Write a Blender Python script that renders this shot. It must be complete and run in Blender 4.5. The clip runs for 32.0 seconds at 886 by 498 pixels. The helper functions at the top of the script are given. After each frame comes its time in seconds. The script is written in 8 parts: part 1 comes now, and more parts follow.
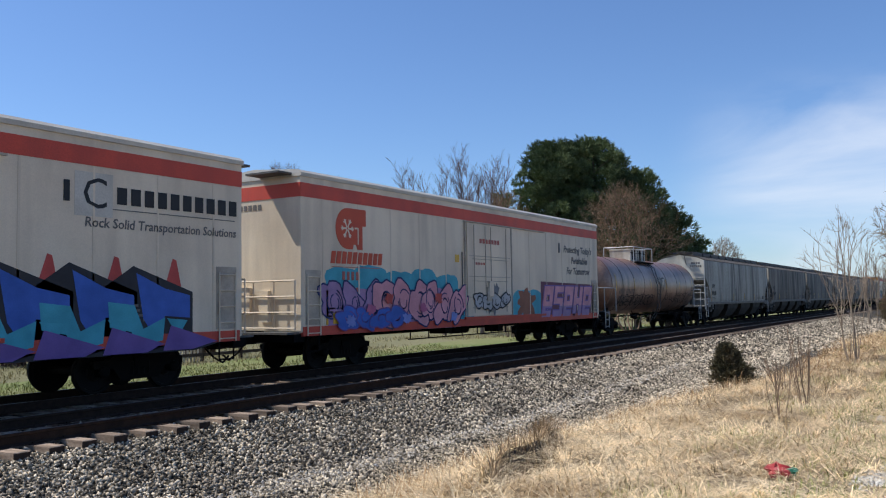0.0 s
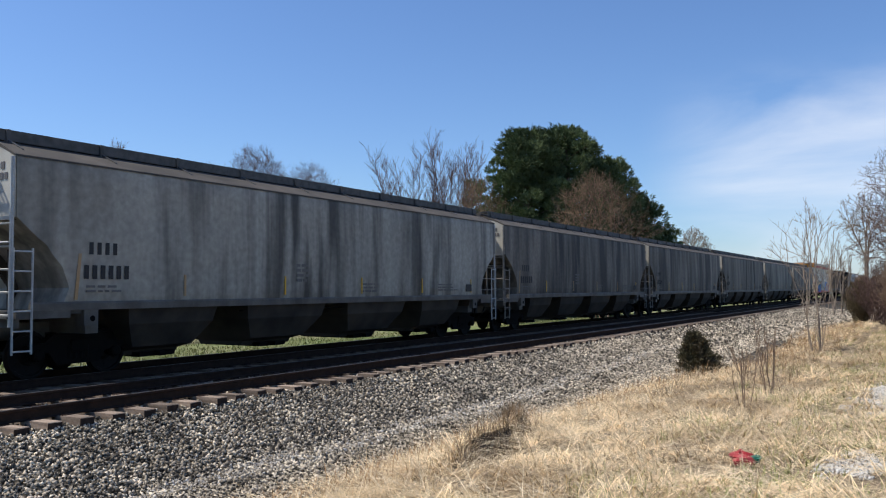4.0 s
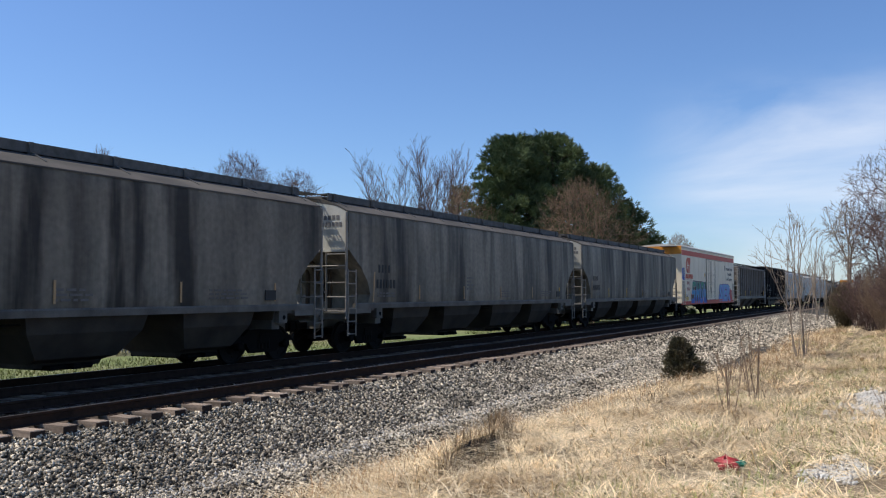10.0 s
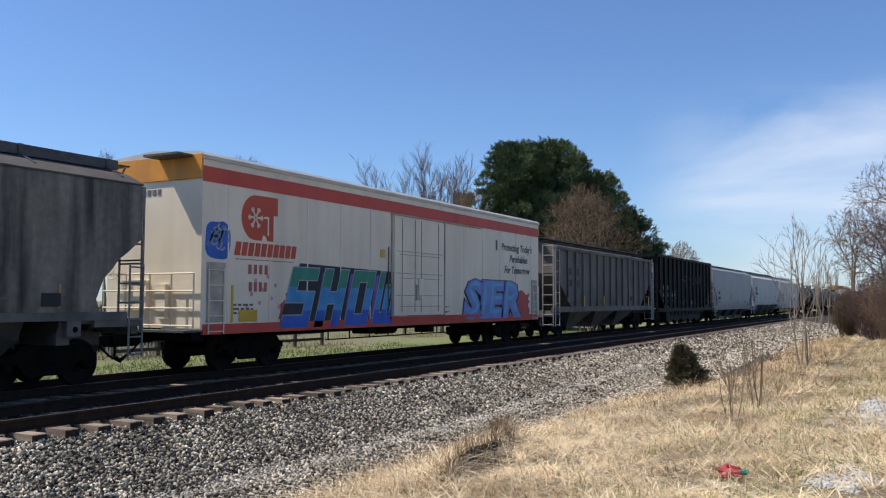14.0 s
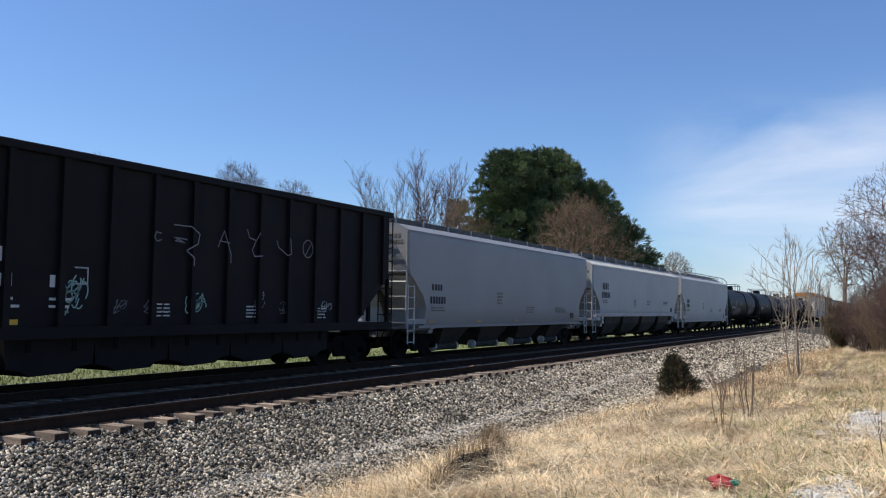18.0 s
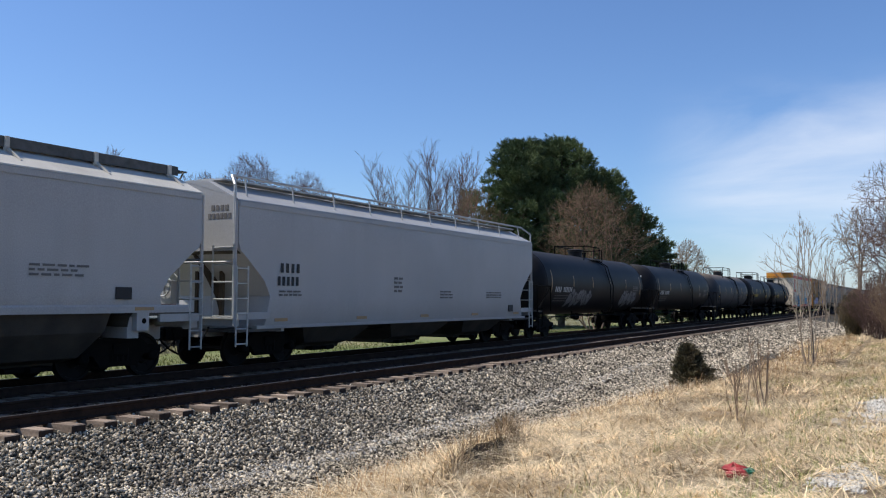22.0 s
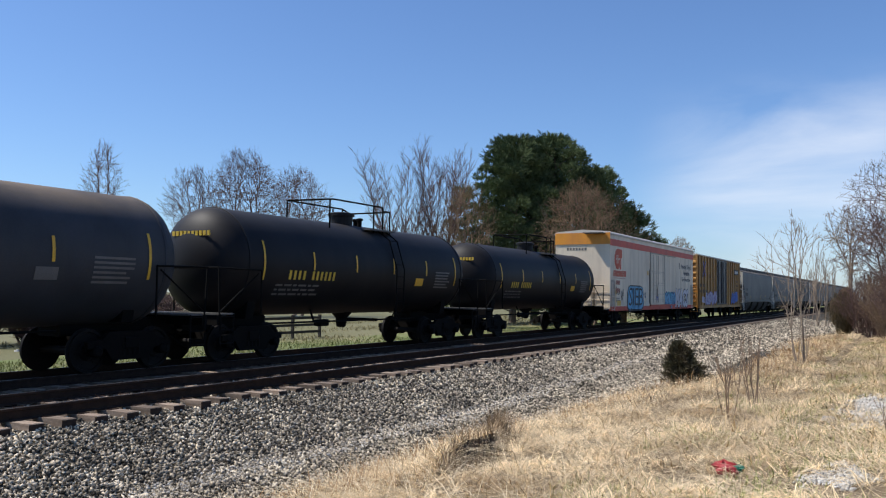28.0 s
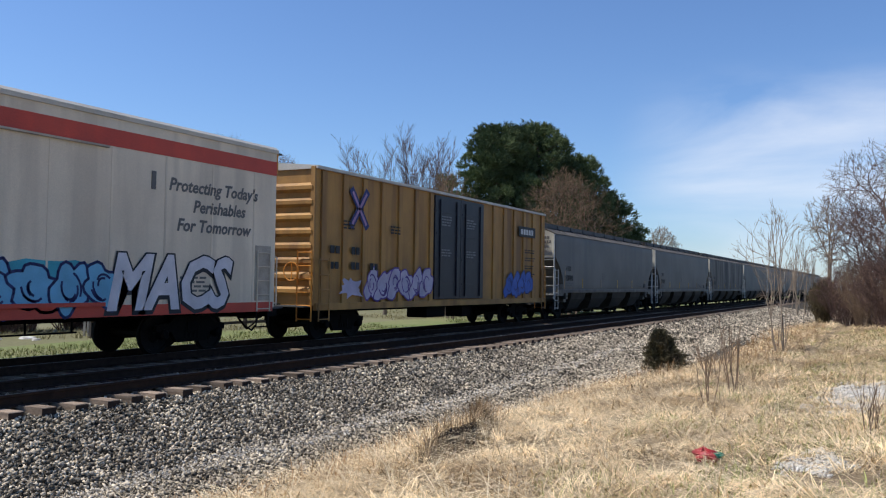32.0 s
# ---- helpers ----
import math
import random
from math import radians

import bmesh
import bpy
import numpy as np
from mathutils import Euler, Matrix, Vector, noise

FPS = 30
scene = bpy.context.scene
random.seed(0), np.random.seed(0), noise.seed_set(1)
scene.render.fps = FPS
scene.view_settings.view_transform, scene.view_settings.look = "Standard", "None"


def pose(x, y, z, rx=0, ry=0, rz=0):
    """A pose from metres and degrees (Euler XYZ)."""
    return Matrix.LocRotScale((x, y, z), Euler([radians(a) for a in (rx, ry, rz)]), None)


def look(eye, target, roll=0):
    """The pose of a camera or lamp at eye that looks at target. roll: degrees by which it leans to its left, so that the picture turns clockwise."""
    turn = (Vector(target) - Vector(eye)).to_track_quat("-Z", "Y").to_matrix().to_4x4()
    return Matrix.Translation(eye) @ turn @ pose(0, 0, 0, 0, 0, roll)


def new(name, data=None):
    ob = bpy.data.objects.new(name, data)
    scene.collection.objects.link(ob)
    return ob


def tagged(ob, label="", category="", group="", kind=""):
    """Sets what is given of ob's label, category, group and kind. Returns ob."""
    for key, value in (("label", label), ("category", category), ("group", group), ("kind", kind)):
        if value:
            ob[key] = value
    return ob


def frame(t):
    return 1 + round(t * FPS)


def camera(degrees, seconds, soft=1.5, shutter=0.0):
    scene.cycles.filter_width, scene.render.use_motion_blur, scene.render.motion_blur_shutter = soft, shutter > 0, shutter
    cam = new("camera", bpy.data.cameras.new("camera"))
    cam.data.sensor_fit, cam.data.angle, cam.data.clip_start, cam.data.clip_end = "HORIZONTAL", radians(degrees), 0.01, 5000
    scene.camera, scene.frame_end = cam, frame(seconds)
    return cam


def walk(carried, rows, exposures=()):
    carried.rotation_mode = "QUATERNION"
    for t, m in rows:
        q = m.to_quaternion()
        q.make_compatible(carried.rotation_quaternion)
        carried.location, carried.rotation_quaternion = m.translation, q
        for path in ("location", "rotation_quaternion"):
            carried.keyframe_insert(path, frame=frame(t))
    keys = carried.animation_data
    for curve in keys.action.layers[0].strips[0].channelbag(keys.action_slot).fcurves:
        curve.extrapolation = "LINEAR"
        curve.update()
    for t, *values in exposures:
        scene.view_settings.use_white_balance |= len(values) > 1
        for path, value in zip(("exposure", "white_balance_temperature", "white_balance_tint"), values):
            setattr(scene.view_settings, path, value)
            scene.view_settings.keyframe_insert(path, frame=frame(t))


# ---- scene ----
cam = camera(54.5, 32.0, soft=1.15)
EYE = 1.75
PATH = [
    (0, pose(0, 0, EYE, 93.53, 0.87, 31.49)), (0.5, pose(0, 0, EYE, 92.86, 0.37, 30.64)), (1, pose(0, 0, EYE, 92.66, 0.18, 29.54)),
    (1.5, pose(0, 0, EYE, 92.51, 0.34, 28.77)), (2, pose(0, 0, EYE, 92.20, 0.25, 28.65)), (2.5, pose(0, 0, EYE, 92.18, -0.09, 29.42)),
    (3, pose(0, 0, EYE, 92.28, 0.05, 30.06)), (3.5, pose(0, 0, EYE, 92.47, 0.10, 29.63)), (5.5, pose(0, 0, EYE, 92.87, 0.05, 29.61)),
    (6, pose(0, 0, EYE, 93.23, -0.06, 29.23)), (6.5, pose(0, 0, EYE, 93.33, -0.07, 29.29)), (7, pose(0, 0, EYE, 93.17, -0.11, 29.26)),
    (7.5, pose(0, 0, EYE, 93.19, 0.07, 28.78)), (8, pose(0, 0, EYE, 93.19, 0.06, 28.49)), (8.5, pose(0, 0, EYE, 92.69, -0.13, 28.26)),
    (9, pose(0, 0, EYE, 92.71, -0.10, 27.99)), (9.5, pose(0, 0, EYE, 92.83, 0.10, 28.24)), (10, pose(0, 0, EYE, 93.00, 0.17, 28.67)),
    (10.5, pose(0, 0, EYE, 93.19, 0.13, 28.86)), (11, pose(0, 0, EYE, 93.34, 0.01, 28.77)), (11.5, pose(0, 0, EYE, 93.59, -0.07, 28.60)),
    (12, pose(0, 0, EYE, 93.74, 0.05, 28.66)), (12.5, pose(0, 0, EYE, 93.82, 0.01, 28.67)), (13, pose(0, 0, EYE, 93.77, -0.11, 28.88)),
    (13.5, pose(0, 0, EYE, 93.66, -0.09, 29.16)), (14, pose(0, 0, EYE, 93.41, -0.18, 28.86)), (14.5, pose(0, 0, EYE, 93.82, -0.42, 28.55)),
    (16.5, pose(0, 0, EYE, 93.33, -0.79, 29.11)), (17, pose(0, 0, EYE, 93.41, -0.85, 28.93)), (17.5, pose(0, 0, EYE, 93.85, -0.68, 28.57)),
    (18, pose(0, 0, EYE, 93.89, -0.81, 28.38)), (18.5, pose(0, 0, EYE, 93.65, -0.78, 29.04)), (19, pose(0, 0, EYE, 93.00, -0.33, 29.59)),
    (19.5, pose(0, 0, EYE, 92.66, -0.02, 29.63)), (20, pose(0, 0, EYE, 92.58, -0.26, 29.40)), (20.5, pose(0, 0, EYE, 92.96, -0.31, 29.17)),
    (21, pose(0, 0, EYE, 93.42, -0.36, 29.01)), (21.5, pose(0, 0, EYE, 93.36, -0.43, 29.05)), (22, pose(0, 0, EYE, 93.24, -0.40, 29.22)),
    (22.5, pose(0, 0, EYE, 93.05, -0.31, 29.56)), (23, pose(0, 0, EYE, 92.99, -0.49, 29.25)), (23.5, pose(0, 0, EYE, 92.60, -0.92, 27.61)),
    (24, pose(0, 0, EYE, 91.48, -1.54, 27.16)), (24.5, pose(0, 0, EYE, 91.75, -1.10, 28.41)), (25, pose(0, 0, EYE, 92.43, -0.87, 28.64)),
    (25.5, pose(0, 0, EYE, 93.09, -0.77, 27.62)), (27.5, pose(0, 0, EYE, 93.10, -0.67, 28.38)), (28, pose(0, 0, EYE, 92.98, -0.73, 28.71)),
    (28.5, pose(0, 0, EYE, 92.77, -0.42, 28.23)), (29, pose(0, 0, EYE, 91.89, -0.22, 27.90)), (29.5, pose(0, 0, EYE, 91.60, -0.20, 27.69)),
    (30, pose(0, 0, EYE, 91.95, -0.13, 27.12)), (30.5, pose(0, 0, EYE, 92.04, -0.42, 27.04)), (31, pose(0, 0, EYE, 92.19, -0.68, 27.28)),
    (31.5, pose(0, 0, EYE, 92.18, -0.91, 27.27)), (32, pose(0, 0, EYE, 92.23, -0.85, 27.57)),
]
walk(cam, PATH)

# ---- daylight ----
SUN_DIR = Vector((0.665, 0.30, -1.0)).normalized()      # the way the sunlight travels
scene.view_settings.exposure = 0.0
world = bpy.data.worlds.new("sky")
scene.world = world
world.use_nodes = True
wn, wl = world.node_tree.nodes, world.node_tree.links
wn.clear()
sky = wn.new("ShaderNodeTexSky")
sky.sky_type, sky.sun_disc = 'NISHITA', False
sky.sun_elevation = math.asin(-SUN_DIR.z)
sky.sun_rotation = math.atan2(-SUN_DIR.x, -SUN_DIR.y)
sky.air_density, sky.dust_density, sky.ozone_density = 1.0, 0.35, 2.5
bg = wn.new("ShaderNodeBackground")
bg.inputs["Strength"].default_value = 0.115
wout = wn.new("ShaderNodeOutputWorld")
# thin high cloud drifting low over the far end of the line
tc = wn.new("ShaderNodeTexCoord")
mp = wn.new("ShaderNodeMapping")
mp.inputs["Scale"].default_value = (1.5, 1.5, 7.0)
mp.inputs["Rotation"].default_value = (0.0, radians(-16), 0.0)
cn = wn.new("ShaderNodeTexNoise")
cn.inputs["Scale"].default_value, cn.inputs["Detail"].default_value, cn.inputs["Roughness"].default_value = 1.3, 7, 0.55
cn.inputs["Distortion"].default_value = 0.6
cr = wn.new("ShaderNodeMapRange")
cr.inputs["From Min"].default_value, cr.inputs["From Max"].default_value = 0.38, 0.72
cr.inputs["To Max"].default_value = 0.75
mix = wn.new("ShaderNodeMix")
mix.data_type = 'RGBA'
mix.inputs["B"].default_value = (7.2, 7.8, 8.9, 1)
wl.new(tc.outputs["Generated"], mp.inputs["Vector"])
wl.new(mp.outputs["Vector"], cn.inputs["Vector"])
wl.new(cn.outputs["Fac"], cr.inputs["Value"])
vd = wn.new("ShaderNodeVectorMath")                       # the cloud bank lies along this heading only
vd.operation = 'DOT_PRODUCT'
vd.inputs[1].default_value = Vector((-0.02, 0.985, 0.145)).normalized()
vr = wn.new("ShaderNodeMapRange")
vr.interpolation_type = 'SMOOTHSTEP'
vr.inputs["From Min"].default_value, vr.inputs["From Max"].default_value = 0.962, 0.994
mul = wn.new("ShaderNodeMath")
mul.operation = 'MULTIPLY'
tint = wn.new("ShaderNodeMix")
tint.data_type, tint.blend_type = 'RGBA', 'MULTIPLY'
tint.inputs["Factor"].default_value = 1.0
tint.inputs["B"].default_value = (0.795, 0.975, 1.255, 1)
wl.new(tc.outputs["Generated"], vd.inputs[0])
wl.new(vd.outputs["Value"], vr.inputs["Value"])
wl.new(cr.outputs["Result"], mul.inputs[0])
wl.new(vr.outputs["Result"], mul.inputs[1])
sx = wn.new("ShaderNodeSeparateXYZ")
zr = wn.new("ShaderNodeMapRange")
zr.interpolation_type = 'SMOOTHSTEP'
zr.inputs["From Min"].default_value, zr.inputs["From Max"].default_value = 0.17, 0.255
zr.inputs["To Min"].default_value, zr.inputs["To Max"].default_value = 1.0, 0.0
low = wn.new("ShaderNodeMath")
low.operation = 'MULTIPLY'
wl.new(tc.outputs["Generated"], sx.inputs[0])
wl.new(sx.outputs["Z"], zr.inputs["Value"])
wl.new(mul.outputs[0], low.inputs[0])
wl.new(zr.outputs["Result"], low.inputs[1])
wl.new(low.outputs[0], mix.inputs["Factor"])
wl.new(sky.outputs["Color"], tint.inputs["A"])
wl.new(tint.outputs["Result"], mix.inputs["A"])
wl.new(mix.outputs["Result"], bg.inputs["Color"])
wl.new(bg.outputs["Background"], wout.inputs["Surface"])

sun = new("sun", bpy.data.lights.new("sun", 'SUN'))
sun.data.energy, sun.data.angle, sun.data.color = 4.8, radians(0.53), (1.0, 0.95, 0.88)
sun.matrix_basis = look((-40, -30, 60), Vector((-40, -30, 60)) + SUN_DIR)

# ---- materials ----
def material(name, col, col2=None, rough=0.75, metal=0.0, scale=3.0, stretch=(1, 1, 1), lo=0.35, hi=0.7, grain=0.12,
             gscale=40.0, bump=0.0, bscale=None, island=0.0, piece=0.0, skew=1.0, spec=0.4, streak=None, streak_col=(0.03, 0.028, 0.025), dust=None):
    """Colour between col and col2 by a broad noise, darkened a little by a fine one. island/piece: spread of
    brightness from piece to piece. streak: amount of vertical run-off marks. The last colour is mixed into faces that
    look up."""
    m = bpy.data.materials.new(name)
    m.use_nodes = True
    n, l = m.node_tree.nodes, m.node_tree.links
    b = n["Principled BSDF"]
    b.inputs["Roughness"].default_value, b.inputs["Metallic"].default_value = rough, metal
    b.inputs["Specular IOR Level"].default_value = spec
    co = n.new("ShaderNodeTexCoord")
    info = n.new("ShaderNodeObjectInfo")
    mpn = n.new("ShaderNodeMapping")
    mpn.inputs["Scale"].default_value = stretch
    l.new(co.outputs["Object"], mpn.inputs["Vector"])

    def noise_node(sc, detail, vec, seeded=True):
        t = n.new("ShaderNodeTexNoise")
        t.noise_dimensions = '4D'
        t.inputs["Scale"].default_value, t.inputs["Detail"].default_value = sc, detail
        l.new(vec, t.inputs["Vector"])
        if seeded:
            w = n.new("ShaderNodeMath")
            w.operation, w.inputs[1].default_value = 'MULTIPLY', 37.0
            l.new(info.outputs["Random"], w.inputs[0])
            l.new(w.outputs[0], t.inputs["W"])
        return t.outputs["Fac"]

    def ranged(v, a, b2, c, d):
        r = n.new("ShaderNodeMapRange")
        for key, val in (("From Min", a), ("From Max", b2), ("To Min", c), ("To Max", d)):
            r.inputs[key].default_value = val
        l.new(v, r.inputs["Value"])
        return r.outputs["Result"]

    def mixed(f, a, b2, mode='MIX'):
        x = n.new("ShaderNodeMix")
        x.data_type, x.blend_type = 'RGBA', mode
        for v, key in ((f, "Factor"), (a, "A"), (b2, "B")):
            if isinstance(v, (int, float)):
                x.inputs[key].default_value = v
            elif isinstance(v, tuple):
                x.inputs[key].default_value = (*v, 1)
            else:
                l.new(v, x.inputs[key])
        return x.outputs["Result"]

    base = mixed(ranged(noise_node(scale, 5, mpn.outputs["Vector"]), lo, hi, 0, 1), tuple(col), tuple(col2 or [c * 0.75 for c in col]))
    if streak:
        sm = n.new("ShaderNodeMapping")
        sm.inputs["Scale"].default_value = (1.0, 1.0, 0.10)
        l.new(co.outputs["Object"], sm.inputs["Vector"])
        fa = ranged(noise_node(1.9, 8, sm.outputs["Vector"]), 0.43, 0.62, 0, 1)
        fb = ranged(noise_node(0.55, 3, sm.outputs["Vector"]), 0.38, 0.62, 0.25, 1.35)
        both = n.new("ShaderNodeMath")
        both.operation, both.use_clamp = 'MULTIPLY', True
        l.new(fa, both.inputs[0])
        l.new(fb, both.inputs[1])
        f = ranged(both.outputs[0], 0, 1, 0, streak)
        base = mixed(f, base, tuple(streak_col))
        sm2 = n.new("ShaderNodeMapping")
        sm2.inputs["Scale"].default_value = (1.0, 1.0, 0.035)
        l.new(co.outputs["Object"], sm2.inputs["Vector"])
        fc = ranged(noise_node(4.0, 5, sm2.outputs["Vector"]), 0.52, 0.74, 0, min(1.0, streak))
        fd = ranged(noise_node(0.45, 4, sm.outputs["Vector"]), 0.47, 0.62, 0, 0.9)
        thin = n.new("ShaderNodeMath")
        thin.operation, thin.use_clamp = 'MULTIPLY', True
        l.new(fc, thin.inputs[0])
        l.new(fd, thin.inputs[1])
        base = mixed(thin.outputs[0], base, tuple(streak_col))
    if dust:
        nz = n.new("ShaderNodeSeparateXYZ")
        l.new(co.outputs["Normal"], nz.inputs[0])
        top_mask = n.new("ShaderNodeMath")
        top_mask.operation, top_mask.use_clamp = 'MULTIPLY', True
        l.new(ranged(nz.outputs["Z"], 0.55, 0.98, 0, 1), top_mask.inputs[0])
        l.new(ranged(noise_node(0.8, 5, co.outputs["Object"]), 0.3, 0.6, 0.35, 1.0), top_mask.inputs[1])
        base = mixed(top_mask.outputs[0], base, tuple(dust))
    fine = ranged(noise_node(gscale, 4, co.outputs["Object"], False), 0.3, 0.7, 1 - grain, 1 + grain)
    hsv = n.new("ShaderNodeHueSaturation")
    l.new(base, hsv.inputs["Color"])
    val = fine
    for amount, src in ((island, "geo"), (piece, "info")):
        if amount:
            g = n.new("ShaderNodeNewGeometry").outputs["Random Per Island"] if src == "geo" else info.outputs["Random"]
            mu = n.new("ShaderNodeMath")
            mu.operation = 'MULTIPLY'
            l.new(val, mu.inputs[0])
            if skew != 1.0:
                pw = n.new("ShaderNodeMath")
                pw.operation, pw.inputs[1].default_value = 'POWER', skew
                l.new(g, pw.inputs[0])
                g = pw.outputs[0]
            l.new(ranged(g, 0, 1, 1 - amount, 1 + amount), mu.inputs[1])
            val = mu.outputs[0]
    l.new(val, hsv.inputs["Value"])
    l.new(hsv.outputs["Color"], b.inputs["Base Color"])
    if bump:
        bp = n.new("ShaderNodeBump")
        bp.inputs["Strength"].default_value, bp.inputs["Distance"].default_value = 0.6, bump
        l.new(noise_node(bscale or gscale, 4, co.outputs["Object"], False), bp.inputs["Height"])
        l.new(bp.outputs["Normal"], b.inputs["Normal"])
    return m


WHITE_CLEAN = material("fresher_white_paint", (0.87, 0.755, 0.57), (0.77, 0.655, 0.49), rough=0.5, scale=0.6, streak=0.16, streak_col=(0.36, 0.28, 0.2), grain=0.06, bump=0.004, bscale=3)
WHITE_SIDE = material("weathered_white_paint", (0.83, 0.705, 0.53), (0.66, 0.55, 0.41), rough=0.55, scale=0.5, streak=0.26, streak_col=(0.26, 0.20, 0.14), grain=0.06, bump=0.004, bscale=3)
RED_PAINT = material("faded_red_paint", (0.64, 0.08, 0.045), (0.52, 0.065, 0.04), rough=0.55, scale=1.5, streak=0.2, streak_col=(0.2, 0.05, 0.04))
BADGE_RED = material("orange_red_badge_paint", (0.60, 0.085, 0.03), (0.50, 0.07, 0.03), rough=0.55, scale=1.5)
ORANGE_PAINT = material("orange_paint", (0.75, 0.30, 0.03), (0.62, 0.24, 0.04), rough=0.6, scale=1.2, streak=0.25, streak_col=(0.3, 0.13, 0.04))
YELLOW_BOX = material("weathered_yellow_paint", (0.49, 0.262, 0.07), (0.35, 0.185, 0.058), rough=0.65, scale=0.9, streak=0.65, streak_col=(0.17, 0.085, 0.035))
HOPPER_GREY = material("grimy_grey_paint", (0.31, 0.275, 0.212), (0.15, 0.13, 0.098), rough=0.65, scale=1.1, stretch=(1, 1, 0.16), lo=0.36, hi=0.66, streak=0.95, streak_col=(0.03, 0.027, 0.023), bump=0.004, bscale=2, grain=0.18, gscale=7)
HOPPER_PALE = material("streaked_light_grey_paint", (0.41, 0.39, 0.33), (0.25, 0.232, 0.19), rough=0.6, scale=0.9, stretch=(1, 1, 0.16), streak=0.9, streak_col=(0.045, 0.04, 0.033), bump=0.004, bscale=2, grain=0.18, gscale=7)
HOPPER_GRIMY = material("dirty_grey_paint", (0.25, 0.22, 0.17), (0.10, 0.086, 0.066), rough=0.7, scale=1.1, stretch=(1, 1, 0.16), lo=0.36, hi=0.66, streak=0.95, streak_col=(0.026, 0.022, 0.018), bump=0.004, bscale=2, grain=0.18, gscale=7)
BAR_GREY = material("dusty_bar_paint", (0.52, 0.45, 0.36), (0.32, 0.27, 0.21), rough=0.7, scale=2.5)
HOUSING = material("dusty_cream_paint", (0.60, 0.56, 0.47), (0.40, 0.36, 0.29), rough=0.7, scale=2.5, streak=0.5, streak_col=(0.12, 0.07, 0.045))
SEAM_GRIME = material("sooty_seam", (0.035, 0.024, 0.021), (0.06, 0.04, 0.035), rough=0.8, scale=3)
HOPPER_DARK = material("sooty_grey_paint", (0.27, 0.238, 0.19), (0.085, 0.072, 0.056), rough=0.7, scale=1.3, stretch=(1, 1, 0.16), lo=0.36, hi=0.64, streak=0.95, streak_col=(0.035, 0.033, 0.03), bump=0.004, bscale=2, grain=0.18, gscale=7)
HOPPER_MID = material("dusty_grey_paint", (0.165, 0.155, 0.136), (0.11, 0.102, 0.09), rough=0.6, scale=0.5, streak=0.5, streak_col=(0.1, 0.1, 0.1), bump=0.003, bscale=2)
HOPPER_CLEAN = material("pale_grey_paint", (0.285, 0.281, 0.277), (0.25, 0.246, 0.243), rough=0.5, scale=0.5, streak=0.16, streak_col=(0.25, 0.25, 0.26), bump=0.003, bscale=1.5)
HOPPER_WHITE = material("off_white_paint", (0.43, 0.42, 0.405), (0.375, 0.366, 0.355), rough=0.5, scale=0.5, streak=0.16, streak_col=(0.3, 0.28, 0.26), bump=0.003, bscale=1.5)
END_BEIGE = material("dusty_end_sheet", (0.58, 0.55, 0.46), (0.46, 0.43, 0.36), rough=0.7, scale=1.2, streak=0.4, streak_col=(0.2, 0.17, 0.13))
# Brown dirt of the slope sheets, with the shade under the ends mixed in.
SHADED_DIRT = material("brown_grime", (0.085, 0.062, 0.04), (0.045, 0.033, 0.022), rough=0.9, scale=1.5, streak=0.3)
SILL_GREY = material("side_sill_paint", (0.155, 0.143, 0.122), (0.075, 0.068, 0.058), rough=0.6, scale=2, streak=0.4)
RIB_GREY = material("brown_grey_paint", (0.22, 0.185, 0.15), (0.13, 0.108, 0.088), rough=0.7, scale=0.8, streak=0.6, streak_col=(0.07, 0.06, 0.05))
COAL_BLACK = material("black_car_paint", (0.0085, 0.0072, 0.0085), (0.013, 0.011, 0.0115), rough=0.65, spec=0.14, scale=1.5, streak=0.3, streak_col=(0.018, 0.016, 0.015))
# The last colour paints sunlight onto the top of the black shells.
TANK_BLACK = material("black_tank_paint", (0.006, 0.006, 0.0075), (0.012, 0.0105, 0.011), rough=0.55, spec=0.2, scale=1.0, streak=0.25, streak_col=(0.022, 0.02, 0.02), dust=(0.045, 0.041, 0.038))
# Here the last colour is a tan dusty layer along the top.
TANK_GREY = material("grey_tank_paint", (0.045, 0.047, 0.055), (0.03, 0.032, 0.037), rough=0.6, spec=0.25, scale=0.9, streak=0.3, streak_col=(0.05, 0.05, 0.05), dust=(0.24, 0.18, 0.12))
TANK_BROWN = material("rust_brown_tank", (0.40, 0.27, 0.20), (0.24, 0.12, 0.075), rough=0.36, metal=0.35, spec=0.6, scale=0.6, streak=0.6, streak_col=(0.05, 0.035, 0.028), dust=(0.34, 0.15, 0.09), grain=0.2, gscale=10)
ROOF_WHITE = material("sunlit_roof_paint", (0.62, 0.58, 0.50), (0.48, 0.44, 0.37), rough=0.6, scale=1.2)
ROOF_DARK = material("grimy_roof", (0.17, 0.16, 0.145), (0.10, 0.095, 0.09), rough=0.8, scale=1.5)
ROOF_DUST = material("dusty_brown_roof", (0.13, 0.11, 0.087), (0.06, 0.052, 0.042), rough=0.85, scale=1.3, stretch=(1, 0.6, 1), streak=0.4, streak_col=(0.06, 0.05, 0.04))
# Pale cars' slope sheets: dusty paint darkened for the shade under the end.
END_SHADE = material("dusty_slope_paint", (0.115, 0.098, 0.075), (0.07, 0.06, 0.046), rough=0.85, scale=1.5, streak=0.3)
GRATE = material("walkway_grating", (0.13, 0.125, 0.12), (0.07, 0.07, 0.065), rough=0.7, metal=0.3, scale=6)
GALV = material("galvanised_steel", (0.50, 0.50, 0.48), (0.36, 0.36, 0.34), rough=0.5, metal=0.3, scale=5)
